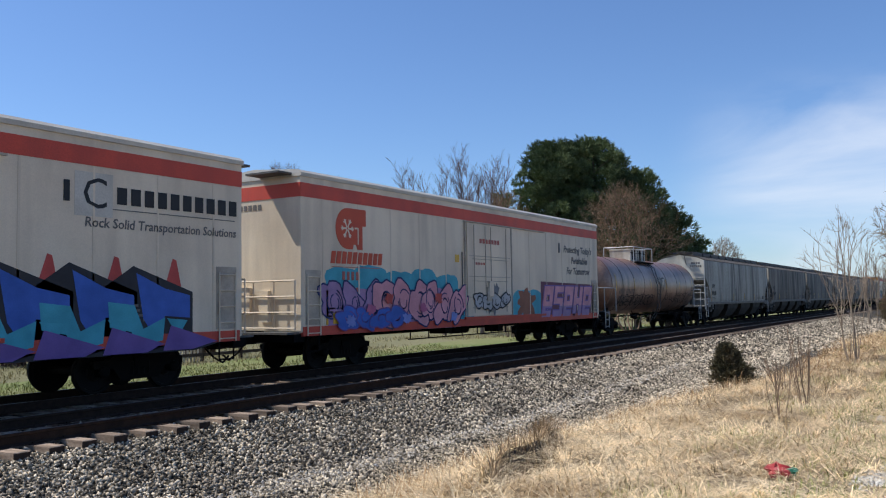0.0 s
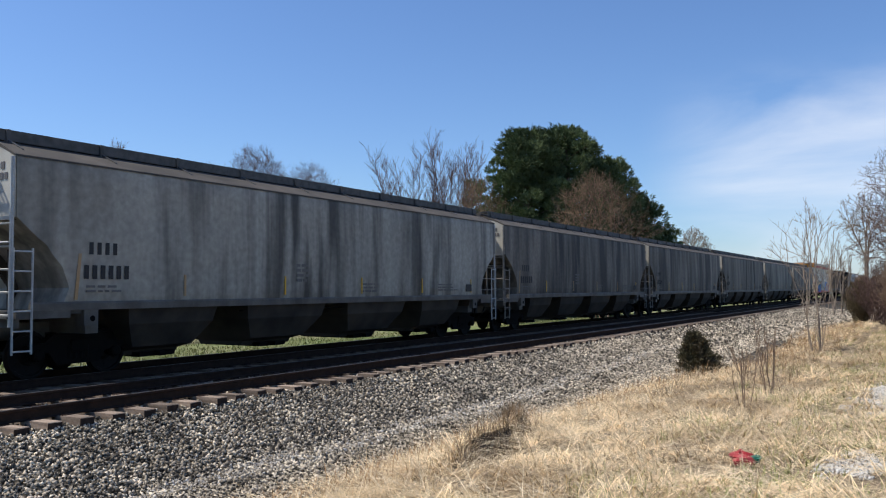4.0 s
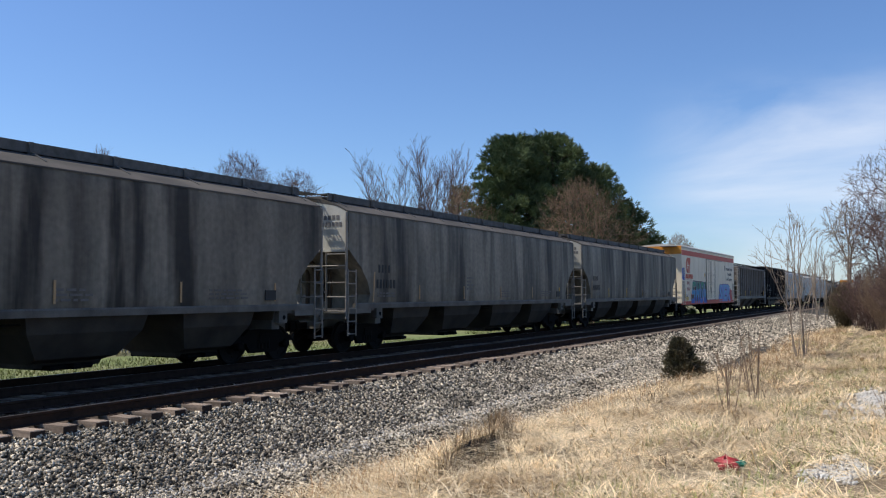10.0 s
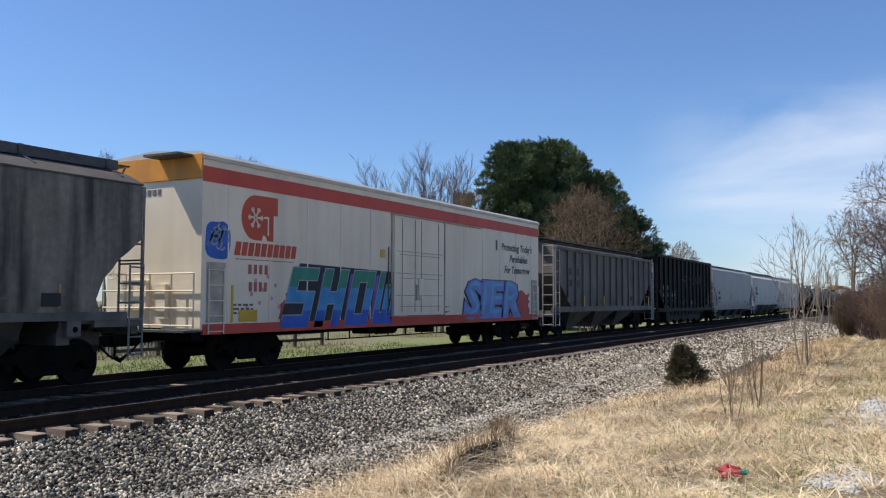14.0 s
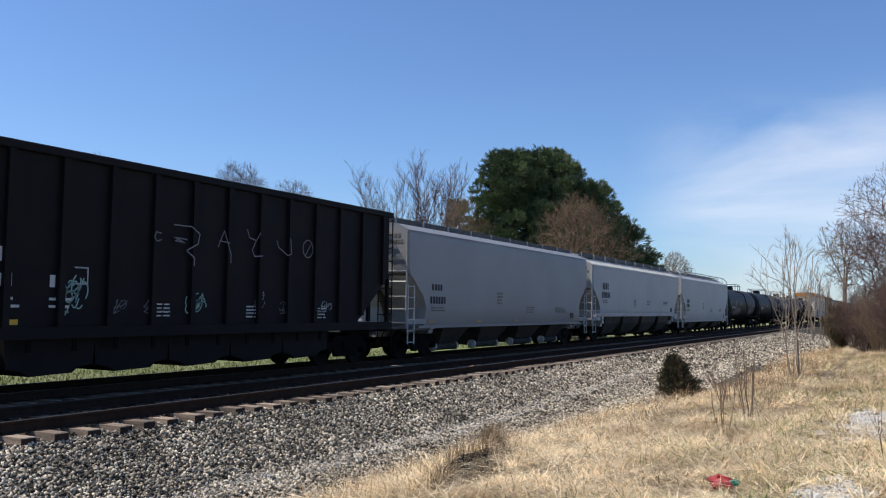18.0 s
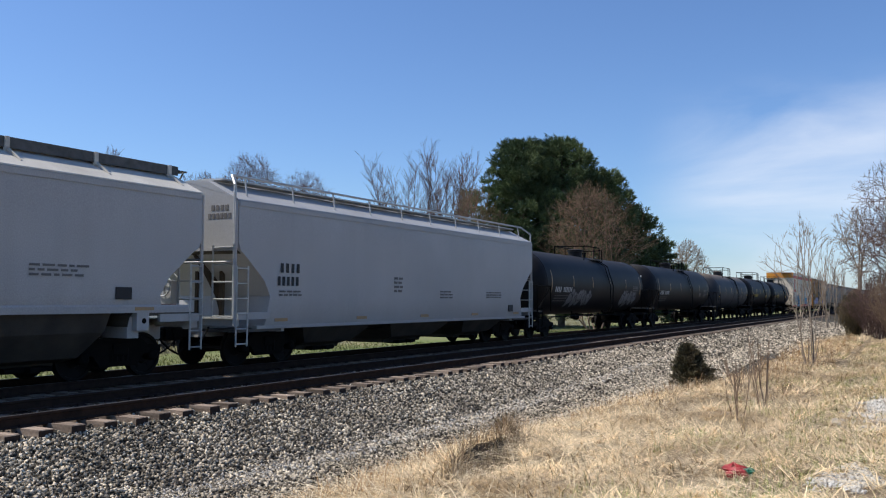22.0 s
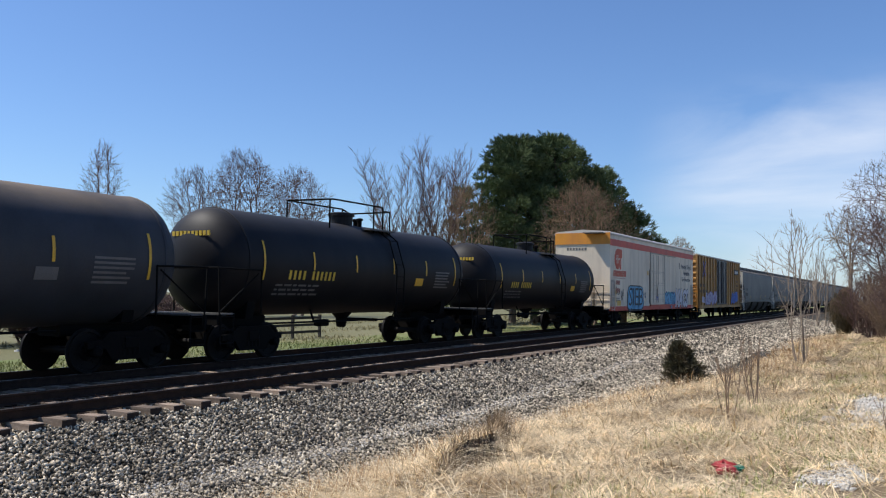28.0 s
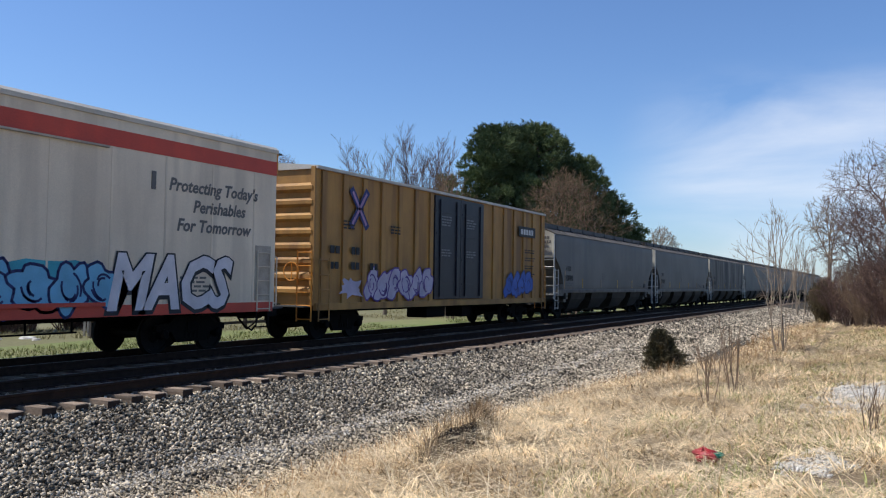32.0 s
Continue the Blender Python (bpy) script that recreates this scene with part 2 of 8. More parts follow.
DULL_STEEL = material("dull_ladder_steel", (0.27, 0.245, 0.21), (0.16, 0.145, 0.12), rough=0.65, scale=5)
RAIL_STEEL = material("rail_head_steel", (0.16, 0.145, 0.14), (0.10, 0.09, 0.085), rough=0.5, metal=0.9, scale=8)
RAIL_RUST = material("rusty_rail_web", (0.05, 0.03, 0.021), (0.03, 0.019, 0.015), rough=0.95, spec=0.1, scale=8)
# Trucks, wheels and underframes: shade beneath the cars is put into these near-blacks.
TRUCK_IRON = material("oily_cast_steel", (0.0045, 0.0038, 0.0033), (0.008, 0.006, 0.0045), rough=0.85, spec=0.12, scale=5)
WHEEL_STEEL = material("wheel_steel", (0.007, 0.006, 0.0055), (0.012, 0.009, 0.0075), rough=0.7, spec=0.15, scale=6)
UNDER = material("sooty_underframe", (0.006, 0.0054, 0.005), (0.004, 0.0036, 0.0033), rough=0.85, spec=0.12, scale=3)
INK = material("black_stencil", (0.02, 0.02, 0.022), rough=0.6)
INK_RED = material("red_stencil", (0.46, 0.13, 0.10), rough=0.6)
INK_WHITE = material("white_stencil", (0.62, 0.62, 0.6), (0.5, 0.5, 0.48), rough=0.6)
INK_GOLD = material("gold_stencil", (0.70, 0.47, 0.05), rough=0.6)
INK_GREY = material("faded_stencil", (0.16, 0.15, 0.14), rough=0.7)
REFLECT_PALE = material("faded_orange_reflector", (0.45, 0.27, 0.12), (0.36, 0.25, 0.14), rough=0.5)
REFLECT = material("yellow_reflector", (0.72, 0.42, 0.03), (0.6, 0.33, 0.03), rough=0.4)
DECAL = {}
for _n, _c in dict(blue=(0.03, 0.10, 0.40), teal=(0.04, 0.30, 0.38), sky=(0.13, 0.36, 0.52), violet=(0.14, 0.08, 0.28), navy=(0.02, 0.03, 0.12),
                   pink=(0.46, 0.17, 0.28), rose=(0.40, 0.10, 0.20), mauve=(0.30, 0.18, 0.32), green=(0.05, 0.22, 0.17), red=(0.45, 0.06, 0.05),
                   black=(0.015, 0.015, 0.02), white=(0.62, 0.62, 0.62), peri=(0.17, 0.22, 0.50), silver=(0.36, 0.36, 0.36), smoke=(0.15, 0.15, 0.155), lavender=(0.40, 0.36, 0.46), rosy=(0.56, 0.25, 0.29), rust=(0.22, 0.08, 0.04), wine=(0.13, 0.035, 0.06), pale=(0.30, 0.31, 0.31), mint=(0.25, 0.40, 0.36), azure=(0.05, 0.24, 0.46), deep_green=(0.03, 0.20, 0.13), chalky=(0.56, 0.53, 0.55)).items():
    DECAL[_n] = material("spray_paint_" + _n, _c, tuple(min(1, c * 1.35 + 0.01) for c in _c), rough=0.6, scale=2.0, grain=0.08)
BALLAST = material("ballast_bed", (0.10, 0.088, 0.07), (0.03, 0.026, 0.021), rough=0.95, spec=0.15, scale=16, lo=0.38, hi=0.62, grain=0.35, gscale=60, bump=0.05, bscale=18)
STONE = material("ballast_stone", (0.52, 0.445, 0.335), (0.28, 0.235, 0.175), rough=0.9, spec=0.25, scale=1.2, lo=0.36, hi=0.66, grain=0.25, island=0.9, skew=1.7)
DUST_STONE = material("dusty_pale_stone", (0.52, 0.485, 0.42), (0.34, 0.31, 0.27), rough=0.9, scale=2.0, grain=0.2, island=0.6)
# End faces of the ties: their shade, turned from the sun, is painted in.
TIE_END_SHADE = material("creosote_end_grain", (0.05, 0.03, 0.02), (0.022, 0.014, 0.01), rough=0.95, scale=12)
# Earth of the hollow under the lip, coloured dark for the overhang's shade.
SHADED_SOIL = material("damp_dark_earth", (0.05, 0.034, 0.02), (0.025, 0.017, 0.010), rough=0.95, scale=3, bump=0.04, bscale=14)
# Ballast between the rails: the train's shadow is put into this near-black.
SHADED_BED = material("oily_ballast", (0.017, 0.0145, 0.0125), (0.008, 0.007, 0.0065), rough=0.95, spec=0.05, scale=14, grain=0.35, gscale=60, bump=0.05, bscale=18)
SOIL = material("dry_soil", (0.24, 0.175, 0.10), (0.12, 0.085, 0.048), rough=0.95, scale=1.8, grain=0.3, gscale=25, bump=0.05, bscale=12)
STRAW = material("dry_grass", (0.90, 0.71, 0.43), (0.36, 0.24, 0.115), rough=0.65, scale=0.6, lo=0.42, hi=0.62, grain=0.05, island=0.5)
PALE_STRAW = material("bleached_straw", (0.88, 0.74, 0.50), (0.70, 0.56, 0.35), rough=0.6, scale=0.8, island=0.3)
LAWN_BLADE = material("lawn_blades", (0.14, 0.18, 0.05), (0.20, 0.20, 0.075), rough=0.85, scale=0.5, island=0.35)
FIELD_STRAW = material("field_straw", (0.27, 0.23, 0.11), (0.16, 0.145, 0.06), rough=0.8, scale=0.6, island=0.4)
DARK_STALK = material("weathered_stalks", (0.30, 0.21, 0.12), (0.20, 0.14, 0.08), rough=0.85, scale=1.0, island=0.45)
RUST_GRASS = material("russet_grass", (0.42, 0.25, 0.11), (0.32, 0.18, 0.08), rough=0.85, scale=1.0, island=0.4)
GREEN_GRASS = material("fresh_green_grass", (0.27, 0.31, 0.085), (0.40, 0.37, 0.14), rough=0.8, scale=1.0, island=0.35)
FALLOW = material("dry_fallow_field", (0.19, 0.175, 0.085), (0.13, 0.125, 0.05), rough=0.95, scale=0.15, grain=0.2, gscale=5)
FIELD = material("spring_lawn", (0.13, 0.17, 0.04), (0.24, 0.21, 0.10), rough=0.95, scale=0.12, lo=0.4, hi=0.65, grain=0.2, gscale=6)
TIE_WOOD = material("creosoted_oak", (0.33, 0.25, 0.185), (0.14, 0.10, 0.07), rough=0.9, scale=4, stretch=(0.4, 4, 4), grain=0.25, bump=0.01, bscale=30, piece=0.35)
BARK = material("grey_bark", (0.22, 0.17, 0.13), (0.14, 0.105, 0.08), rough=0.9, scale=3)
TWIG = material("reddish_twigs", (0.165, 0.103, 0.085), (0.10, 0.064, 0.054), rough=0.9, scale=1.0, island=0.3)
BROWN_TWIG = material("brown_brush", (0.26, 0.18, 0.12), (0.17, 0.12, 0.083), rough=0.9, scale=0.7, island=0.35)
TAN_TWIG = material("tan_brush", (0.27, 0.18, 0.11), (0.12, 0.078, 0.05), rough=0.9, scale=0.7, island=0.4)
PALE_TWIG = material("pale_twigs", (0.34, 0.27, 0.20), (0.23, 0.175, 0.13), rough=0.9, scale=1.5, island=0.2)
NEEDLE = material("pine_needles", (0.15, 0.19, 0.085), (0.085, 0.115, 0.055), rough=0.9, spec=0.15, scale=0.35, lo=0.4, hi=0.6, island=0.3)
CEDAR = material("cedar_foliage", (0.065, 0.066, 0.028), (0.10, 0.072, 0.038), rough=0.8, scale=1.5, island=0.4)
OLIVE = material("olive_brown_foliage", (0.13, 0.10, 0.05), (0.08, 0.06, 0.032), rough=0.85, scale=1.5, island=0.4)
CHALK = material("pale_limestone", (0.66, 0.63, 0.57), (0.5, 0.47, 0.42), rough=0.9, scale=3, bump=0.03, bscale=9)
RED_CLOTH = material("red_plastic", (0.42, 0.035, 0.04), (0.16, 0.016, 0.02), rough=0.5, scale=8, island=0.3)
DARK_BOARD = material("dark_weathered_boards", (0.05, 0.043, 0.036), (0.03, 0.026, 0.022), rough=0.9, scale=3, stretch=(1, 1, 6), piece=0.2)
GREY_WOOD = material("weathered_boards", (0.36, 0.33, 0.29), (0.24, 0.22, 0.19), rough=0.9, scale=3, stretch=(1, 1, 6), piece=0.2)

# ---- building kit ----
class Shape:
    """Vertices and faces of one part."""
    def __init__(self):
        self.v, self.f = [], []

    def add(self, verts, faces):
        k = len(self.v)
        self.v += [tuple(p) for p in verts]
        self.f += [[k + i for i in q] for q in faces]
        return self

    def box(self, x0, x1, y0, y1, z0, z1, c=0.0):
        """A box, its upright and lengthwise edges chamfered by c."""
        if c <= 0:
            v = [(x, y, z) for x in (x0, x1) for y in (y0, y1) for z in (z0, z1)]
            return self.add(v, [(0, 1, 3, 2), (4, 6, 7, 5), (0, 4, 5, 1), (2, 3, 7, 6), (0, 2, 6, 4), (1, 5, 7, 3)])
        prof = [(x0 + c, z0), (x1 - c, z0), (x1, z0 + c), (x1, z1 - c), (x1 - c, z1), (x0 + c, z1), (x0, z1 - c), (x0, z0 + c)]
        return self.along_y(prof, y0, y1)

    def along_y(self, prof, y0, y1):
        n = len(prof)
        v = [(x, y0, z) for x, z in prof] + [(x, y1, z) for x, z in prof]
        return self.add(v, [(i, (i + 1) % n, n + (i + 1) % n, n + i) for i in range(n)] + [list(range(n))[::-1], list(range(n, 2 * n))])

    def along_x(self, prof, x0, x1):
        """prof: points (y, z)."""
        n = len(prof)
        v = [(x0, y, z) for y, z in prof] + [(x1, y, z) for y, z in prof]
        return self.add(v, [(i, (i + 1) % n, n + (i + 1) % n, n + i) for i in range(n)] + [list(range(n))[::-1], list(range(n, 2 * n))])

    def tube(self, a, b, r, n=6, r2=None):
        a, b = Vector(a), Vector(b)
        d = (b - a)
        if d.length < 1e-6:
            return self
        d.normalize()
        u = d.orthogonal().normalized()
        w = d.cross(u)
        r2 = r if r2 is None else r2
        v = [a + (u * math.cos(t) + w * math.sin(t)) * r for t in (2 * math.pi * i / n for i in range(n))]
        v += [b + (u * math.cos(t) + w * math.sin(t)) * r2 for t in (2 * math.pi * i / n for i in range(n))]
        return self.add(v, [(i, (i + 1) % n, n + (i + 1) % n, n + i) for i in range(n)] + [list(range(n))[::-1], list(range(n, 2 * n))])

    def path(self, pts, r, n=5):
        for a, b in zip(pts, pts[1:]):
            self.tube(a, b, r, n)
        return self

    def lathe_y(self, prof, n=24, cx=0.0, cz=0.0):
        """A solid turned about a lengthwise axis through (cx, cz); prof: (y, radius)."""
        k, m = len(prof), n
        v = [(cx + r * math.sin(2 * math.pi * j / m), y, cz + r * math.cos(2 * math.pi * j / m)) for y, r in prof for j in range(m)]
        f = [(i * m + j, i * m + (j + 1) % m, (i + 1) * m + (j + 1) % m, (i + 1) * m + j) for i in range(k - 1) for j in range(m)]
        return self.add(v, f + [list(range(m))[::-1], list(range((k - 1) * m, k * m))])

    def lathe_x(self, prof, n=20, cy=0.0, cz=0.0):
        k, m = len(prof), n
        v = [(x, cy + r * math.cos(2 * math.pi * j / m), cz + r * math.sin(2 * math.pi * j / m)) for x, r in prof for j in range(m)]
        f = [(i * m + j, i * m + (j + 1) % m, (i + 1) * m + (j + 1) % m, (i + 1) * m + j) for i in range(k - 1) for j in range(m)]
        return self.add(v, f + [list(range(m))[::-1], list(range((k - 1) * m, k * m))])

    def lathe_z(self, prof, n=16, cx=0.0, cy=0.0):
        k, m = len(prof), n
        v = [(cx + r * math.cos(2 * math.pi * j / m), cy + r * math.sin(2 * math.pi * j / m), z) for z, r in prof for j in range(m)]
        f = [(i * m + j, i * m + (j + 1) % m, (i + 1) * m + (j + 1) % m, (i + 1) * m + j) for i in range(k - 1) for j in range(m)]
        return self.add(v, f + [list(range(m))[::-1], list(range((k - 1) * m, k * m))])


def mesh_of(name, shape, mat, smooth=False):
    me = bpy.data.meshes.new(name)
    me.from_pydata(shape.v, [], shape.f)
    bm = bmesh.new()
    bm.from_mesh(me)
    bmesh.ops.recalc_face_normals(bm, faces=bm.faces)
    bm.to_mesh(me)
    bm.free()
    me.materials.append(mat)
    if smooth:
        me.shade_smooth()
        me.set_sharp_from_angle(angle=radians(35))
    return me


def part(name, shape, mat, parent, label="", smooth=False):
    me = shape if isinstance(shape, bpy.types.Mesh) else mesh_of(name, shape, mat, smooth)
    ob = new(name, me)
    ob.parent = parent
    return tagged(ob, label)


def thing(name, m, label, category, group="", kind=""):
    ob = new(name)
    ob.matrix_basis = m
    ob.empty_display_size = 0.3
    return tagged(ob, label, category, group, kind)


def numpy_mesh(name, verts, faces, mat, smooth=False):
    """verts (n, 3); faces (m, k), all of one size."""
    me = bpy.data.meshes.new(name)
    verts, faces = np.asarray(verts, np.float32), np.asarray(faces, np.int32)
    k = faces.shape[1]
    me.vertices.add(len(verts))
    me.vertices.foreach_set("co", verts.ravel())
    me.loops.add(faces.size)
    me.loops.foreach_set("vertex_index", faces.ravel())
    me.polygons.add(len(faces))
    me.polygons.foreach_set("loop_start", np.arange(0, faces.size, k, dtype=np.int32))
    me.update(calc_edges=True)
    me.materials.append(mat)
    if smooth:
        me.shade_smooth()
    return me


def lettering(text, size, bold=0.0, shear=0.0):
    """A flat mesh of the words, in the plane x = 0, reading along +y, its middle at the origin."""
    cu = bpy.data.curves.new("words", 'FONT')
    cu.body, cu.size, cu.offset, cu.shear, cu.align_x, cu.align_y = text, size, bold, shear, 'CENTER', 'CENTER'
    cu.resolution_u, cu.extrude = 2, 0.002
    ob = bpy.data.objects.new("words", cu)
    scene.collection.objects.link(ob)
    me = bpy.data.meshes.new_from_object(ob.evaluated_get(bpy.context.evaluated_depsgraph_get()))
    bpy.data.objects.remove(ob)
    me.transform(Matrix(((0, 0, 1, 0), (1, 0, 0, 0), (0, 1, 0, 0), (0, 0, 0, 1))))
    return me


def words(name, text, size, mat, parent, x, y, z, bold=0.0, shear=0.0, label=""):
    me = lettering(text, size, bold, shear)
    me.materials.clear()
    me.materials.append(mat)
    ob = part(name, me, mat, parent, label)
    ob.location = (x, y, z)
    return ob


def bars(shape, rng, x, y, z, w, h, count, gap=0.28):
    """A row of plain bars, one for each character of unreadable or private writing."""
    cw = w / count
    for i in range(count):
        ya = y + i * cw
        shape.box(x, x + 0.006, ya, ya + cw * (1 - gap), z, z + h * rng.uniform(0.92, 1.0))
    return shape


def bar_row(car, x, y, z, w, h, count, mat, gap=0.4, name="letter_bar"):
    """The same, each bar a part of its own."""
    cw = w / count
    key = "%s %.3f %.3f %s" % (name, cw, h, mat.name)
    if key not in BAR_MESH:
        BAR_MESH[key] = mesh_of(name, Shape().box(0, 0.006, 0, cw * (1 - gap), 0, h), mat)
    for i in range(count):
        ob = part(name, BAR_MESH[key], mat, car)
        ob.location = (x, y + i * cw, z)


BAR_MESH = {}


def slant_row(car, x, y, z, w, h, count, mat):
    """Heavy slanting bars, one for each letter of a company's name."""
    cw = w / count
    for i in range(count):
        a, b = y + i * cw, y + (i + 0.78) * cw
        part("letter_bar", Shape().along_x([(a, z), (b, z), (b + 0.18 * h, z + h), (a + 0.18 * h, z + h)], x, x + 0.005), mat, car)


GLYPH = {"S": ((0, 0.8, 1, 1), (0, 0.42, 1, 0.6), (0, 0, 1, 0.2), (0, 0.42, 0.3, 1), (0.7, 0, 1, 0.6)), "H": ((0, 0, 0.34, 1), (0.66, 0, 1, 1), (0, 0.4, 1, 0.6)),
         "O": ((0, 0, 0.32, 1), (0.68, 0, 1, 1), (0, 0.8, 1, 1), (0, 0, 1, 0.2)), "W": ((0, 0, 0.24, 1), (0.76, 0, 1, 1), (0.38, 0, 0.62, 0.75), (0, 0, 1, 0.22)),
         "#": ((0, 0, 0.3, 0.9), (0, 0.72, 1, 1), (0.66, 0.3, 1, 0.95), (0.2, 0.3, 0.9, 0.5), (0, 0, 0.9, 0.2))}


def block_letters(car, text, x, y0, y1, z0, z1, bands, edge, slant=0.25, gap=0.1, fat=0.05):
    """Straight-sided sprayed letters. bands: (foot, head, paint) as fractions of the height; edge: the paint behind them."""
    h, wide = z1 - z0, (y1 - y0 - slant * (z1 - z0)) / len(text)
    layers = [(-0.1, 1.1, edge, fat, 0.0)] + [(a, b, m, 0.0, 0.005) for a, b, m in bands]
    for a, b, m, grow, up in layers:
        sh = Shape()
        for k, ch in enumerate(text):
            for q, (ya, za, yb, zb) in enumerate(GLYPH[ch]):
                za, zb = max(za - grow / h, a), min(zb + grow / h, b)
                if zb <= za:
                    continue
                la, lb = y0 + (k + ya * (1 - gap)) * wide - grow, y0 + (k + yb * (1 - gap)) * wide + grow
                sh.add([(x + up + 0.0004 * q, yy + slant * zz * h, z0 + zz * h) for yy, zz in ((la, za), (lb, za), (lb, zb), (la, zb))], [(0, 1, 2, 3)])
        part("graffiti_letters" if up else "graffiti_outline", sh, m, car)


def patch_of(name, car, x, polys, mat):
    """Flat painted shapes in the plane x, each a list of (y, z)."""
    s = Shape()
    for k, q in enumerate(polys):
        s.add([(x + 0.0003 * k, a, b) for a, b in q], [list(range(len(q)))])
    return part(name, s, mat, car)


def small_print(shape, rng, x, y, z, w, rows=3, h=0.05, pitch=0.1):
    for r in range(rows):
        ya = y
        while ya < y + w * rng.uniform(0.7, 1):
            d = rng.uniform(0.08, 0.3)
            shape.box(x, x + 0.005, ya, min(ya + d, y + w), z - r * pitch, z - r * pitch + h)
            ya += d + 0.06
    return shape

TRAIN_X = -15.9
# ---- the ground: one sheet, with the two beds of the line ----
NEAR_X, NEAR_Z = -11.77, 0.085        # middle and rail top of the empty track
PROFILE = [(-900, -0.9), (-60, -0.85), (-24, -0.75), (-20.5, -0.7), (-18.2, -0.24), (-14.4, -0.24), (-13.6, -0.17), (-13.0, -0.16), (-10.75, -0.165), (-10.5, -0.185), (-10.3, -0.24), (-9.85, -0.42), (-8.7, -0.86),
           (-8.3, -0.86), (-7.3, -0.98), (-6.5, -0.78), (-5.6, -0.5), (-4.0, -0.30), (-2.0, -0.16), (0.0, 0.08), (3.0, 0.2), (8.0, 0.3), (40, 0.2), (900, 0.0)]


def edge_x(y):
    """Where the grass gives way to the stones."""
    base = -7.05 + 0.18 * math.sin(y * 0.9) + 0.12 * math.sin(y * 2.3 + 1)
    if y > 16:
        base += min(3.2, (y - 16) * 0.42)
    return base


def ridge_x(y):
    """Line of the worn lip, where the turf breaks off above a bare hollow."""
    return -5.02 - (y - 9.2) * 0.235 + 0.06 * math.sin(y * 2.3)


def hollow(x, y):
    """How far a place lies from the bare hollow under the lip: under 1 inside it."""
    if not 8.9 < y < 12.9:
        return 9.0
    return abs(x - ridge_x(y) - 0.14) / (0.17 * math.sin((y - 8.9) / 4.0 * math.pi) + 0.02)


def ground_z(x, y):
    for (xa, za), (xb, zb) in zip(PROFILE, PROFILE[1:]):
        if xa <= x <= xb:
            z = za + (zb - za) * (x - xa) / (xb - xa)
            break
    else:
        z = 0.0
    if x > -10.2:
        lift = min(1.0, max(0.0, (y - 17) / 14.0))          # the bank rises to meet the bed farther on
        if x < -2:
            z += lift * 0.38 * min(1, (x + 10.2) / 1.5)
        else:
            z += lift * 0.2
        if x > -6.8:
            z += 0.07 * noise.noise((x * 0.8, y * 0.8, 0.3)) + 0.03 * noise.noise((x * 3, y * 3, 1.3))
        else:
            z += 0.03 * noise.noise((x * 1.3, y * 1.3, 4.0))
        if 8.6 < y < 13.2:
            q = x - ridge_x(y)
            ends = math.sin((y - 8.6) / 4.6 * math.pi) ** 0.6
            if -0.6 < q <= 0.0:
                z += 0.20 * ends * (1 + q / 0.6)
            elif 0.0 < q < 0.12:
                z += ends * (0.20 - 0.46 * q / 0.12)
            elif 0.12 <= q < 0.7:
                z -= 0.26 * ends * (1 - (q - 0.12) / 0.58)
    elif x < -20:
        z += 0.12 * noise.noise((x * 0.12, y * 0.12, 2.0))
    return z


def steps(*spans):
    out = []
    for a, b, d in spans:
        n = max(1, round((b - a) / d))
        out += [a + (b - a) * i / n for i in range(n)]
    return out + [spans[-1][1]]


gx = steps((-900, -100, 160), (-100, -20.5, 4), (-20.5, -18.2, 0.6), (-18.2, -10.75, 0.8), (-10.75, -7, 0.25), (-7, -4.6, 0.05), (-4.6, 4, 0.25), (4, 20, 2), (20, 900, 110))
gy = steps((-900, -40, 140), (-40, 2, 4), (2, 8.5, 0.5), (8.5, 13.5, 0.2), (13.5, 34, 0.5), (34, 120, 3), (120, 1500, 115))
gv = [(x, y, ground_z(x, y)) for y in gy for x in gx]
W = len(gx)
gf = [(j * W + i, j * W + i + 1, (j + 1) * W + i + 1, (j + 1) * W + i) for j in range(len(gy) - 1) for i in range(W - 1)]
ground = new("ground", numpy_mesh("ground", gv, gf, SOIL))
ground.data.materials.append(BALLAST)
ground.data.materials.append(FIELD)
ground.data.materials.append(SHADED_BED)
ground.data.materials.append(FALLOW)
ground.data.materials.append(SHADED_SOIL)
kinds = []
for j in range(len(gy) - 1):
    for i in range(W - 1):
        xm, ym = (gx[i] + gx[i + 1]) / 2, (gy[j] + gy[j + 1]) / 2
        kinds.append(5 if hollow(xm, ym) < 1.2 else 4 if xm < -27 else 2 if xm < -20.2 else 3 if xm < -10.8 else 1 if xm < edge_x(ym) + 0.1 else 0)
ground.data.polygons.foreach_set("material_index", np.array(kinds, np.int32))
ground.data.shade_smooth()
tagged(ground, "ground of ballast, dry grassy bank and green field", "ground", kind="structure")


def rail_profile():
    return [(-0.07, 0.0), (-0.07, 0.012), (-0.012, 0.03), (-0.010, 0.125), (-0.036, 0.135), (-0.036, 0.165), (-0.03, 0.172), (0.03, 0.172), (0.036, 0.165), (0.036, 0.135), (0.010, 0.125), (0.012, 0.03), (0.07, 0.012), (0.07, 0.0)]


